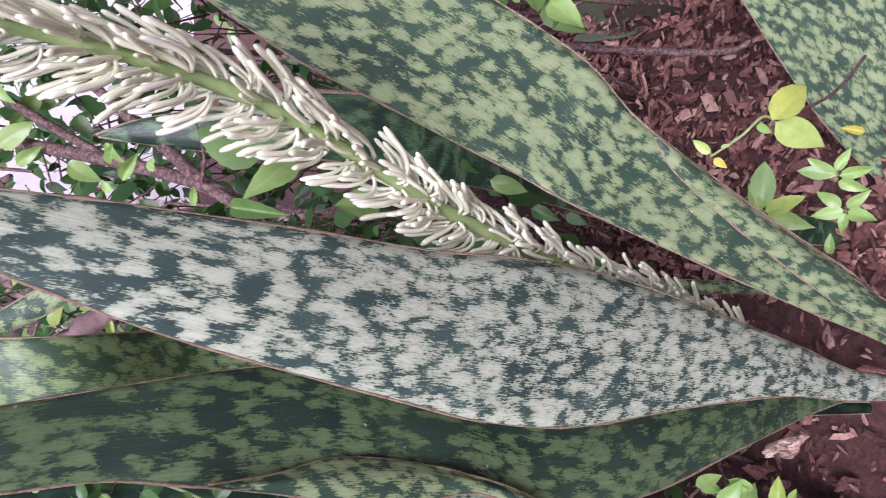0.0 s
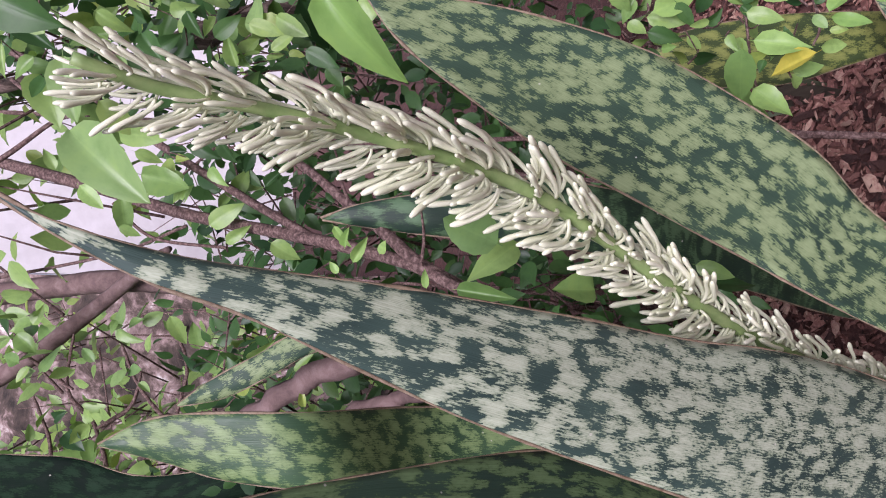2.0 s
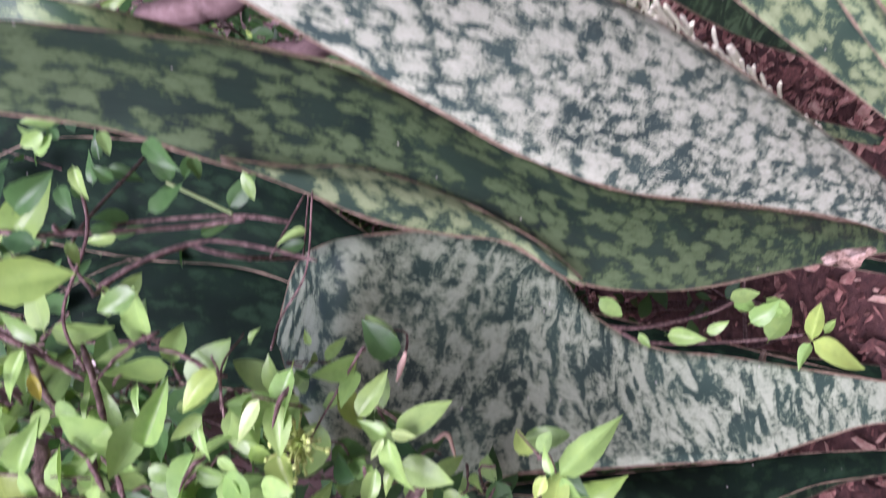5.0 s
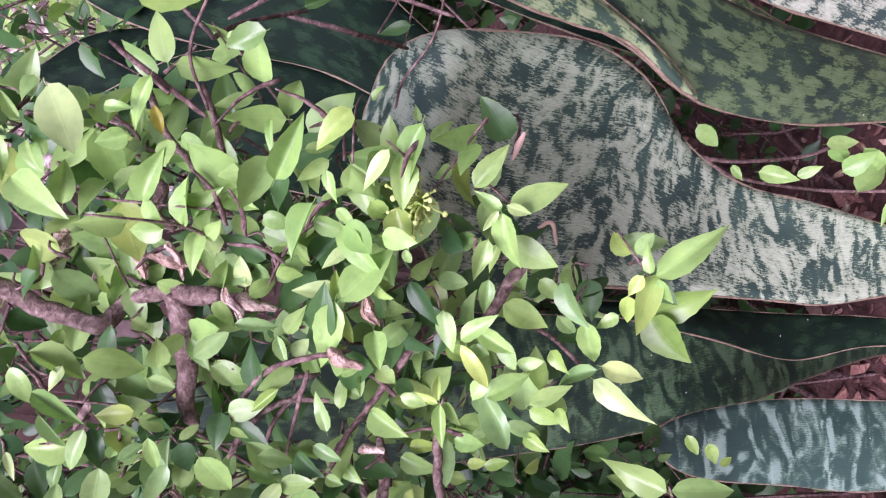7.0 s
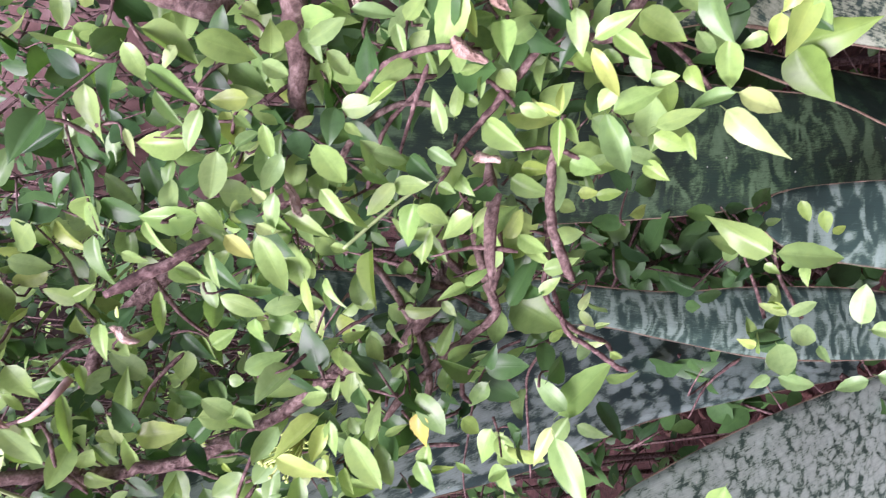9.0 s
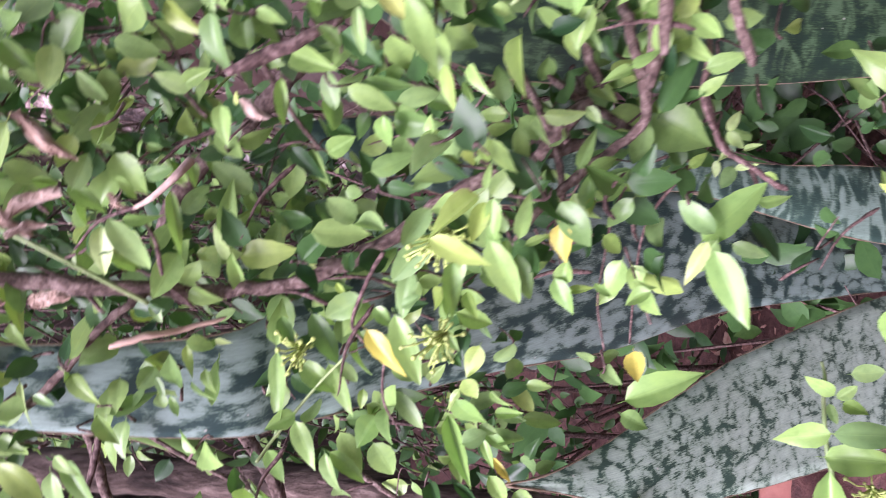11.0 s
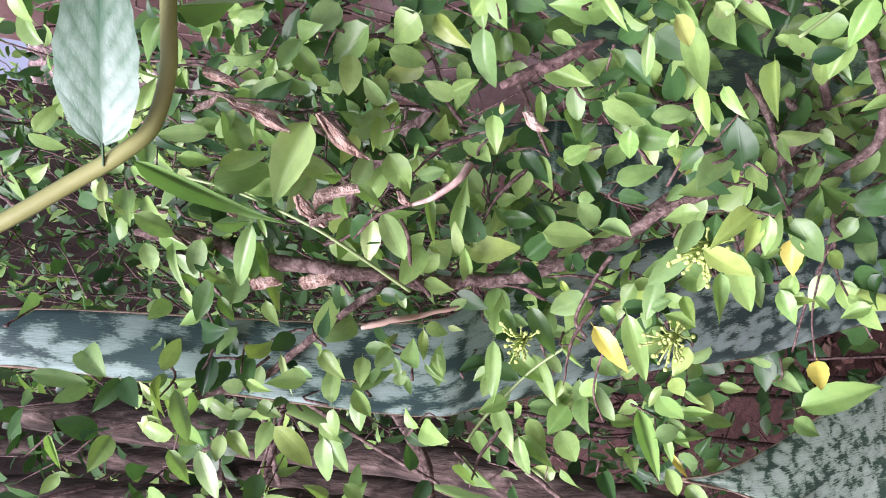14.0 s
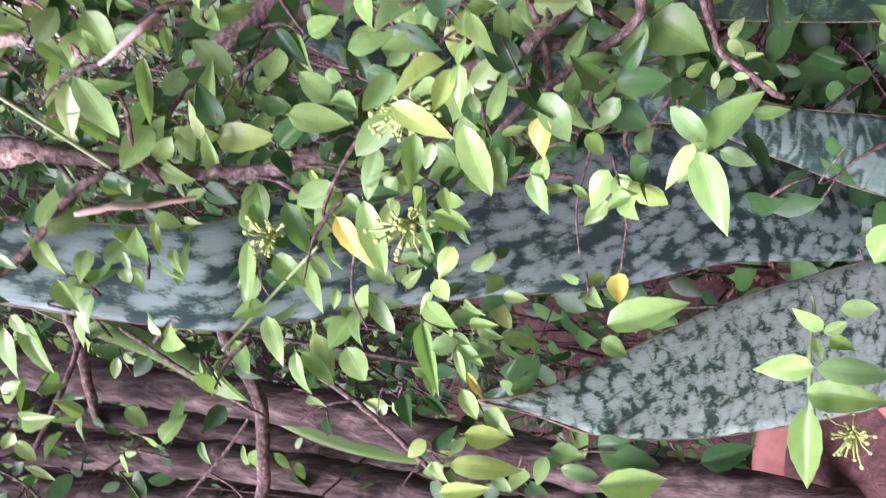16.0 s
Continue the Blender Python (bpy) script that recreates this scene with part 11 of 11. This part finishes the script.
clump(shrub, (-0.659, 0.262, 0.553), 2, 0.016, "ggyd")
stem("twig", [(-0.739, 0.241, 0.797), (-0.744, 0.230, 0.770), (-0.757, 0.213, 0.748)], 0.0004, 0.0012, TWIG, shrub, sides=5, knobs=0.30)
clump(shrub, (-0.773, 0.243, 0.776), 2, 0.016, "ggyd")
stem("twig", [(-0.718, 0.238, 0.732), (-0.711, 0.241, 0.708), (-0.710, 0.236, 0.682)], 0.0004, 0.0012, TWIG, shrub, sides=5, knobs=0.30)
clump(shrub, (-0.736, 0.253, 0.710), 2, 0.016, "ggyd")
clump(shrub, (-0.720, 0.236, 0.679), 2, 0.016, "ggyd")
stem("twig", [(-0.702, 0.225, 0.660), (-0.708, 0.218, 0.643), (-0.718, 0.208, 0.629)], 0.0004, 0.0012, TWIG, shrub, sides=5, knobs=0.30)
clump(shrub, (-0.736, 0.231, 0.642), 2, 0.016, "ggyd")
clump(shrub, (-0.701, 0.232, 0.568), 2, 0.016, "ggyd")
stem("twig", [(-0.678, 0.205, 0.544), (-0.663, 0.221, 0.529), (-0.650, 0.230, 0.507)], 0.0004, 0.0012, TWIG, shrub, sides=5, knobs=0.30)
clump(shrub, (-0.696, 0.237, 0.519), 2, 0.016, "ggyd")
clump(shrub, (-0.616, 0.237, 0.510), 3, 0.012, "gd")
clump(shrub, (-0.607, 0.226, 0.494), 3, 0.012, "gd")
clump(shrub, (-0.581, 0.221, 0.450), 3, 0.012, "gd")
stem("twig", [(-0.619, 0.190, 0.539), (-0.622, 0.187, 0.526), (-0.629, 0.181, 0.514)], 0.0004, 0.0012, TWIG, shrub, sides=5, knobs=0.30)
clump(shrub, (-0.654, 0.202, 0.514), 3, 0.012, "gd")
clump(shrub, (-0.615, 0.194, 0.491), 3, 0.012, "gd")
stem("twig", [(-0.603, 0.173, 0.456), (-0.606, 0.169, 0.440), (-0.613, 0.162, 0.425)], 0.0004, 0.0012, TWIG, shrub, sides=5, knobs=0.30)
clump(shrub, (-0.629, 0.180, 0.426), 3, 0.012, "gd")
clump(weed, (-0.342, 0.318, 0.386), 3, 0.010, "gddd")
clump(weed, (-0.343, 0.323, 0.365), 3, 0.010, "gddd")
clump(weed, (-0.373, 0.317, 0.364), 3, 0.010, "gddd")
clump(weed, (-0.369, 0.318, 0.349), 3, 0.010, "gddd")
clump(weed, (-0.380, 0.293, 0.386), 3, 0.010, "gddd")
clump(weed, (-0.388, 0.281, 0.354), 3, 0.010, "gddd")
stem("twig", [(-0.421, 0.243, 0.397), (-0.405, 0.254, 0.387), (-0.392, 0.261, 0.370)], 0.0004, 0.0012, TWIG, weed, sides=5, knobs=0.30)
clump(weed, (-0.421, 0.267, 0.372), 3, 0.010, "gddd")
clump(weed, (-0.395, 0.271, 0.354), 3, 0.010, "gddd")
old_stems = thing("old_stems", "cluster of thick dark brown stems behind the shrub", "tree")
stem("stem", [(-0.952, 0.487, 1.355), (-0.877, 0.407, 0.957), (-0.859, 0.388, 0.863), (-0.827, 0.356, 0.699), (-0.801, 0.328, 0.558), (-0.781, 0.292, 0.417), (-0.756, 0.262, 0.276), (-0.713, 0.213, 0.041)], 0.0154, 0.0177, TRUNK, old_stems, knobs=0.16, sides=16)
stem("stem", [(-1.105, 0.434, 1.403), (-0.992, 0.381, 0.974), (-0.962, 0.363, 0.847), (-0.928, 0.348, 0.720), (-0.901, 0.325, 0.593), (-0.882, 0.294, 0.464), (-0.862, 0.264, 0.335), (-0.818, 0.206, 0.077)], 0.0158, 0.0181, TRUNK, old_stems, knobs=0.16, sides=16)
stem("stem", [(-1.155, 0.541, 1.498), (-1.045, 0.464, 1.016), (-1.017, 0.436, 0.873), (-0.993, 0.416, 0.760), (-0.963, 0.390, 0.617), (-0.932, 0.343, 0.416), (-0.884, 0.279, 0.129), (-0.841, 0.233, -0.099)], 0.0129, 0.0148, TRUNK, old_stems, knobs=0.16, sides=16)
stem("stem", [(-1.204, 0.420, 1.404), (-1.083, 0.373, 0.967), (-1.038, 0.354, 0.802), (-0.997, 0.332, 0.637), (-0.955, 0.287, 0.414)], 0.0171, 0.0197, TRUNK, old_stems, knobs=0.16, sides=16)
stem("stem", [(-0.683, 0.331, 0.669), (-0.700, 0.303, 0.645), (-0.715, 0.281, 0.630), (-0.751, 0.239, 0.621), (-0.770, 0.219, 0.622)], 0.0052, 0.0047, BARK, old_stems, knobs=0.20, sides=8)
stem("stem", [(-0.681, 0.327, 0.766), (-0.692, 0.309, 0.753), (-0.706, 0.292, 0.746), (-0.724, 0.269, 0.735)], 0.0034, 0.0030, BARK, old_stems, knobs=0.20, sides=8)
stem("stem", [(-0.680, 0.313, 0.728), (-0.685, 0.293, 0.693), (-0.689, 0.273, 0.655), (-0.692, 0.260, 0.627)], 0.0015, 0.0014, BARK, old_stems, knobs=0.20, sides=8)
stem("stem", [(-0.663, 0.279, 0.599), (-0.669, 0.260, 0.567), (-0.680, 0.231, 0.527), (-0.691, 0.210, 0.502)], 0.0019, 0.0017, BARK, old_stems, knobs=0.20, sides=8)
stem("stem", [(-0.646, 0.295, 0.744), (-0.681, 0.260, 0.751), (-0.712, 0.233, 0.766)], 0.0010, 0.0009, BARK, old_stems, knobs=0.20, sides=8)
stem("stem", [(-0.741, 0.225, 0.671), (-0.714, 0.245, 0.650), (-0.695, 0.261, 0.638)], 0.0011, 0.0010, BARK, old_stems, knobs=0.20, sides=8)
vine = thing("vine", "thick green vine stem with broad veined leaves", "vine")
stem("stem", [(-0.345, 0.296, 0.815), (-0.359, 0.281, 0.813), (-0.370, 0.269, 0.811), (-0.382, 0.256, 0.809), (-0.396, 0.243, 0.812), (-0.405, 0.236, 0.821), (-0.417, 0.230, 0.837), (-0.434, 0.221, 0.861), (-0.452, 0.213, 0.890)], 0.0030, 0.0032, VINE, vine, "thick smooth yellow green vine stem", knobs=0.00, sides=8)
big_leaf(vine, (-0.402, 0.234, 0.827), (-0.340, 0.263, 0.833), (-0.35, -0.9, 0.1), 0.46, "V")
big_leaf(vine, (-0.410, 0.238, 0.818), (-0.431, 0.232, 0.756), (0.1, -0.6, -0.75), 0.15, "W")
big_leaf(vine, (-0.371, 0.283, 0.811), (-0.367, 0.316, 0.770), (-0.2, -0.8, 0.5), 0.40, "W")
big_leaf(vine, (-0.372, 0.275, 0.814), (-0.397, 0.274, 0.822), (0.5, -0.7, 0.3), 0.40, "W")
dry_leaf(shrub, (-0.242, 0.360, 0.657), (-0.281, 0.344, 0.658), 1.10, (-0.08, 0.92, -0.13))
dry_leaf(shrub, (-0.237, 0.333, 0.668), (-0.257, 0.323, 0.678), 0.80, (0.13, 0.92, 0.72))
dry_leaf(shrub, (-0.219, 0.290, 0.644), (-0.231, 0.285, 0.640), 0.80, (0.15, 0.93, 0.63))
dry_leaf(shrub, (-0.220, 0.279, 0.641), (-0.221, 0.279, 0.627), 0.70, (0.15, 0.94, 0.60))
dry_leaf(shrub, (-0.214, 0.281, 0.635), (-0.225, 0.277, 0.628), 0.70, (0.15, 0.94, 0.59))
dry_leaf(shrub, (-0.217, 0.279, 0.626), (-0.224, 0.276, 0.620), 0.80, (0.15, 0.93, 0.56))
dry_leaf(shrub, (-0.221, 0.265, 0.616), (-0.229, 0.261, 0.610), 0.90, (0.11, 0.92, 0.52))
dry_leaf(shrub, (-0.226, 0.270, 0.611), (-0.231, 0.266, 0.598), 0.90, (0.11, 0.91, 0.49))
dry_leaf(shrub, (-0.229, 0.268, 0.613), (-0.234, 0.265, 0.607), 1.00, (0.10, 0.91, 0.51))
dry_leaf(shrub, (-0.231, 0.246, 0.582), (-0.236, 0.240, 0.571), 1.00, (0.07, 0.87, 0.36))
dry_leaf(shrub, (-0.273, 0.244, 0.563), (-0.272, 0.241, 0.554), 1.00, (-0.04, 0.79, 0.32))
dry_leaf(shrub, (-0.298, 0.253, 0.625), (-0.305, 0.246, 0.617), 0.80, (-0.12, 0.78, 0.55))
dry_leaf(shrub, (-0.208, 0.248, 0.574), (-0.218, 0.242, 0.568), 0.70, (0.14, 0.90, 0.34))
dry_leaf(shrub, (-0.363, 0.241, 0.682), (-0.367, 0.238, 0.672), 1.00, (-0.04, 0.82, 0.44))
dry_leaf(shrub, (-0.223, 0.283, 0.600), (-0.222, 0.282, 0.589), 0.80, (0.15, 0.93, 0.45))
dry_leaf(shrub, (-0.384, 0.247, 0.784), (-0.391, 0.246, 0.765), 0.55, (-0.08, 0.79, 0.79))
dry_leaf(shrub, (-0.389, 0.259, 0.792), (-0.394, 0.258, 0.783), 0.60, (-0.07, 0.79, 0.82))
dry_leaf(shrub, (-0.385, 0.249, 0.754), (-0.397, 0.242, 0.734), 0.62, (-0.10, 0.79, 0.68))
dry_leaf(shrub, (-0.387, 0.255, 0.753), (-0.396, 0.250, 0.746), 0.70, (-0.09, 0.80, 0.70))
dry_leaf(shrub, (-0.407, 0.228, 0.759), (-0.416, 0.222, 0.746), 0.80, (-0.18, 0.73, 0.72))
dry_leaf(shrub, (-0.407, 0.222, 0.752), (-0.401, 0.228, 0.736), 0.60, (-0.17, 0.74, 0.69))
dry_leaf(shrub, (-0.413, 0.220, 0.753), (-0.411, 0.223, 0.741), 0.70, (-0.19, 0.72, 0.70))
dry_leaf(shrub, (-0.427, 0.243, 0.789), (-0.433, 0.240, 0.779), 0.80, (-0.17, 0.71, 0.81))
dry_leaf(shrub, (-0.458, 0.223, 0.770), (-0.456, 0.228, 0.760), 1.00, (-0.25, 0.65, 0.74))
dry_leaf(shrub, (-0.457, 0.225, 0.750), (-0.453, 0.230, 0.738), 1.00, (-0.25, 0.66, 0.68))
dry_leaf(shrub, (-0.398, 0.228, 0.722), (-0.402, 0.225, 0.716), 1.00, (-0.16, 0.75, 0.60))
dry_leaf(shrub, (-0.378, 0.253, 0.797), (-0.380, 0.253, 0.784), 0.60, (-0.05, 0.80, 0.84))
dry_leaf(shrub, (-0.397, 0.254, 0.799), (-0.391, 0.259, 0.792), 0.70, (-0.07, 0.78, 0.85))
dry_leaf(shrub, (-0.385, 0.249, 0.784), (-0.391, 0.245, 0.764), 0.60, (-0.08, 0.79, 0.79))
dry_leaf(plant_a, (-0.097, 0.282, 0.289), (-0.108, 0.284, 0.312), 0.55)
dry_leaf(creeper, (-0.186, 0.369, 0.238), (-0.205, 0.364, 0.248), 0.6)
flower_cluster(shrub, (-0.428, 0.195, 0.602))
flower_cluster(shrub, (-0.472, 0.220, 0.649))
flower_cluster(shrub, (-0.179, 0.258, 0.560))
flower_cluster(shrub, (-0.378, 0.198, 0.614))
flower_cluster(sapling, (-0.479, 0.152, 0.380))


# ---- flower spike ----
def bud_mesh(hook, sway):
    """A slim club-ended flower bud one unit long: it leaves its root towards +z and turns over to +x."""
    bm = bmesh.new()
    steps = 15
    line, at = [], np.zeros(3)
    for k in range(steps):
        line.append(tuple(at))
        s = k / (steps - 1)
        a = hook * max(0.0, 1 - s / 0.55) ** 1.4 + sway * (s - 0.5)
        at = at + np.array((math.cos(a), 0.12 * math.sin(5 * s + 7 * sway), math.sin(a))) / (steps - 1)
    radii = [0.030 + 0.020 * min(1.0, 1.3 * k / steps) for k in range(steps)]
    radii[-3:] = [0.053, 0.047, 0.024]
    tube(bm, line, radii, 8)
    me = bpy.data.meshes.new("flower_bud")
    bm.to_mesh(me)
    bm.free()
    me.shade_smooth()
    me.materials.append(BUD)
    return me


stalk = stem("flower_stalk", SPIKE, 0.0022, 0.0044, STALK, plant_a, "pale green flower stalk set with cream buds", 90, 9)
BUDS = [[bud_mesh(hook, sway) for sway in (-0.35, 0.1, 0.45)] for hook in (0.5, 0.9, 1.5, 2.1)]
line = glide(SPIKE, 400)
rng = random.Random(5)
seg = np.r_[0, np.cumsum(np.linalg.norm(np.diff(line, axis=0), axis=1))]
at, node_turn = 0.012, 0.0
while at < min(0.60, seg[-1] - 0.03):
    k = int(np.searchsorted(seg, at))
    p, ahead = Vector(line[k]), Vector(line[k - 1 if k else 0] - line[k + 3]).normalized()
    low = min(1.0, max(0.0, (at - 0.10) / 0.30))
    across = ahead.cross(Vector((0, -1, 0))).normalized()
    node_turn += 0.7
    for bunch in range(4):
        root_turn = node_turn + math.pi / 2 * bunch + rng.uniform(-0.3, 0.3)
        out = Matrix.Rotation(root_turn, 3, ahead) @ across
        if out.y < -0.80 and rng.random() < 0.35:
            continue
        lean0 = rng.uniform(0.36, 0.80) * (0.55 if out.x > 0.3 else 1.0)
        girth = ahead.cross(out)
        for j in range(rng.choice((4, 5, 5, 6))):
            fan = rng.uniform(-1, 1)
            side = (out + girth * fan * 0.5).normalized()
            way = (side * (lean0 + rng.uniform(-0.15, 0.15)) + ahead * rng.uniform(0.85, 1.05) + Vector((-0.10, -0.02, 0.04))).normalized()
            size = rng.uniform(0.020, 0.031) * min(1.0, 0.62 + at / 0.40)
            root = p + side * 0.0038 + ahead * rng.uniform(-0.0035, 0.0035) + girth * fan * 0.0016
            hook = min(3, max(0, int(rng.gauss(0.5 + 1.6 * low, 0.9))))
            ob = part("flower_bud", rng.choice(BUDS[hook]), None, stalk)
            ob.matrix_basis = turned(root, root + way * size, side + girth * rng.uniform(-0.5, 0.5), rng.uniform(0.95, 1.1))
    at += rng.uniform(0.0110, 0.0165)

# ---- more leaves inside the shrubs ----
# Half the kinds drawn are the dark leaf, whose colour holds the inner shade.
fill = random.Random(21)
for host, base, tip, face in sprouts:
    if host is bush or (host is shrub and base.x < -0.175):
        root = base + Vector((fill.gauss(0, 0.012), 0.014 + abs(fill.gauss(0, 0.016)), fill.gauss(0, 0.012)))
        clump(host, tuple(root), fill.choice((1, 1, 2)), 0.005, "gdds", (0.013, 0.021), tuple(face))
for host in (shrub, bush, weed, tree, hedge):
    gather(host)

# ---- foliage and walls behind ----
# Dark leaf colour carries the shade between plants and closes bright gaps.
foliage("background_leaves", "small leaves of shrubs behind the snake plants, coloured dark for shade", [
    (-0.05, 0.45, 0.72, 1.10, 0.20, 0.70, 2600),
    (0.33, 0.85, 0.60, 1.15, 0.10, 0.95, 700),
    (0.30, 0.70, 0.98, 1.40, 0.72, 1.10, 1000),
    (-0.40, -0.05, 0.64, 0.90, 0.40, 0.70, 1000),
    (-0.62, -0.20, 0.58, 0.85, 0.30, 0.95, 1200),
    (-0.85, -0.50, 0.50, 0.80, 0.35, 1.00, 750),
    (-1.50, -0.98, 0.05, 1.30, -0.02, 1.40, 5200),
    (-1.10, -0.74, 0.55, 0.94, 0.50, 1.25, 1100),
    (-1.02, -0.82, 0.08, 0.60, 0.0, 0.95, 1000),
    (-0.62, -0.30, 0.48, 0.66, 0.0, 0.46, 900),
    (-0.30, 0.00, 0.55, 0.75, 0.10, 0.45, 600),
], LEAF_DEEP_SHADED, 3, (0.014, 0.034))
# Same dark leaf colour, here for the shade low over the soil.
foliage("low_leaves", "broad leaves of low plants over the soil, coloured dark for shade", [
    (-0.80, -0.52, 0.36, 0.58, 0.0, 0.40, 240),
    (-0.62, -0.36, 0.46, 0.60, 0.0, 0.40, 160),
], LEAF_DEEP_SHADED, 6, (0.026, 0.05))
foliage("garden_leaves", "loose light green leaves of the garden further back", [
    (-0.80, -0.04, 1.2, 2.2, 0.25, 1.10, 1500),
    (-2.6, -0.05, 2.1, 3.2, 0.30, 1.60, 1500),
    (0.55, 1.8, 1.4, 2.6, 0.3, 1.4, 700),
    (0.05, 0.60, 0.95, 1.30, 0.78, 1.12, 220),
    (-2.4, -1.3, 0.4, 2.4, 0.0, 1.7, 1800),
], LEAF, 4, (0.03, 0.06))


def wall(name, label, x0, x1, y0, y1, height, mat):
    bm = bmesh.new()
    bmesh.ops.create_cube(bm, size=1.0, matrix=Matrix.Translation(((x0 + x1) / 2, (y0 + y1) / 2, height / 2 - 0.05)) @ Matrix.Diagonal((x1 - x0, y1 - y0, height + 0.1, 1)))
    bmesh.ops.bevel(bm, geom=bm.edges[:], offset=0.012, segments=2, affect="EDGES")
    return tagged(part(name, bm, mat, smooth=False), label, "wall", kind="structure")


wall("wall_north", "pale plastered garden wall behind the plants", 0.25, 6.0, 5.6, 5.8, 3.2, PLASTER)
wall("wall_middle", "weathered pinkish brown plastered pillar behind the shrub", -0.88, -0.56, 0.96, 1.16, 1.16, PINK)
# Added dark backdrop that keeps bright sky out of the shrub's gaps.
wall("backdrop_wall_west", "dark brown backdrop wall added to close off the sky behind the shrubs", -2.7, -2.5, -1.5, 3.0, 2.6, BACKDROP)

# ---- littered bank behind ----
bm = bmesh.new()
rows = []
for v in np.linspace(0, 1, 30):
    rows.append([bm.verts.new((x + 0.05 * noise.noise(Vector((x * 4, v * 9, 1))), 2.5 + 1.6 * v + 0.10 * noise.noise(Vector((x * 3, v * 5, 2))), -0.06 + 2.3 * v**0.8 + 0.09 * noise.noise(Vector((x * 5, v * 8, 3))))) for x in np.linspace(-4.5, 0.16, 48)])
for r0, r1 in zip(rows, rows[1:]):
    for j in range(47):
        bm.faces.new((r0[j], r0[j + 1], r1[j + 1], r1[j]))
tagged(part("bank", bm, LITTER), "earth bank strewn with pale dry leaf litter", "ground", kind="structure")

# ---- terracotta pot ----
pot = thing("flower_pot", "old reddish terracotta flower pot standing on the mulch", "pot")
bm = bmesh.new()
profile = [(0.052, 0.0), (0.060, 0.01), (0.086, 0.150), (0.098, 0.152), (0.100, 0.185), (0.092, 0.190), (0.082, 0.186), (0.076, 0.150), (0.052, 0.02)]
rings = [[bm.verts.new((r * math.cos(k * math.pi / 16), r * math.sin(k * math.pi / 16), z)) for k in range(32)] for r, z in profile]
for r0, r1 in zip(rings, rings[1:]):
    for k in range(32):
        bm.faces.new((r0[k], r0[(k + 1) % 32], r1[(k + 1) % 32], r1[k]))
bm.faces.new(rings[0][::-1])
part("body", bm, CLAY, pot)
bm = bmesh.new()
bmesh.ops.create_circle(bm, cap_ends=True, segments=32, radius=0.079, matrix=Matrix.Translation((0, 0, 0.165)))
part("soil", bm, SOIL, pot, "dry brown potting soil")
pot.location = (-0.72, 0.25, ground_height(-0.72, 0.25) - 0.002)

# ---- bark mulch ----
rng = np.random.default_rng(8)
box = np.array([(-1, -0.8, -1), (-1, 0.5, -0.6), (-0.2, 1, -1), (1, 0.4, -0.8), (0.7, -0.9, -1), (-0.9, -0.7, 0.7), (-0.8, 0.4, 1), (0, 0.9, 0.6), (0.9, 0.3, 1), (0.6, -0.8, 0.5)], float)
sides = [(0, 1, 2, 3, 4), (9, 8, 7, 6, 5)] + [(k, k + 5, (k + 1) % 5 + 5, (k + 1) % 5) for k in range(5)]


def chip_shape():
    return (box * (1 + 0.28 * rng.normal(size=(10, 3)))) * (1.0, rng.uniform(0.25, 0.6), rng.uniform(0.08, 0.22))


CHIPS = []
for _ in range(8):
    me = bpy.data.meshes.new("bark_chip")
    me.from_pydata([tuple(p) for p in chip_shape()], [], sides)
    me.materials.append(CHIP)
    CHIPS.append(me)
verts, faces, single = [], [], 0
for k in range(15000):
    x, y = (rng.uniform(-0.95, 0.75), rng.uniform(0.18, 1.25)) if k % 2 else (rng.uniform(-0.05, 0.5), rng.uniform(0.25, 0.95))
    size = rng.uniform(0.0025, 0.006) if rng.random() < 0.6 else rng.uniform(0.006, 0.012)
    turn = Euler((rng.normal() * 0.45, rng.normal() * 0.45, rng.uniform(0, 6.28)))
    at = Vector((x, y, ground_height(x, y) + rng.uniform(0, 0.016)))
    if size > 0.005 and 0.02 < x < 0.5 and 0.3 < y < 0.95 and single < 290:
        ob = part("bark_chip", CHIPS[single % 8], None, ground)
        ob.matrix_basis = Matrix.LocRotScale(at, turn, (size, size, size))
        single += 1
        continue
    n0 = len(verts)
    verts += [tuple(p) for p in (chip_shape() * size) @ np.array(turn.to_matrix()).T + np.array(at)]
    faces += [tuple(n0 + q for q in f) for f in sides]
me = bpy.data.meshes.new("bark_mulch")
me.from_pydata(verts, [], faces)
me.materials.append(CHIP)
tagged(new("bark_mulch", me), "reddish brown bark chips scattered over the soil", "mulch", kind="stuff")
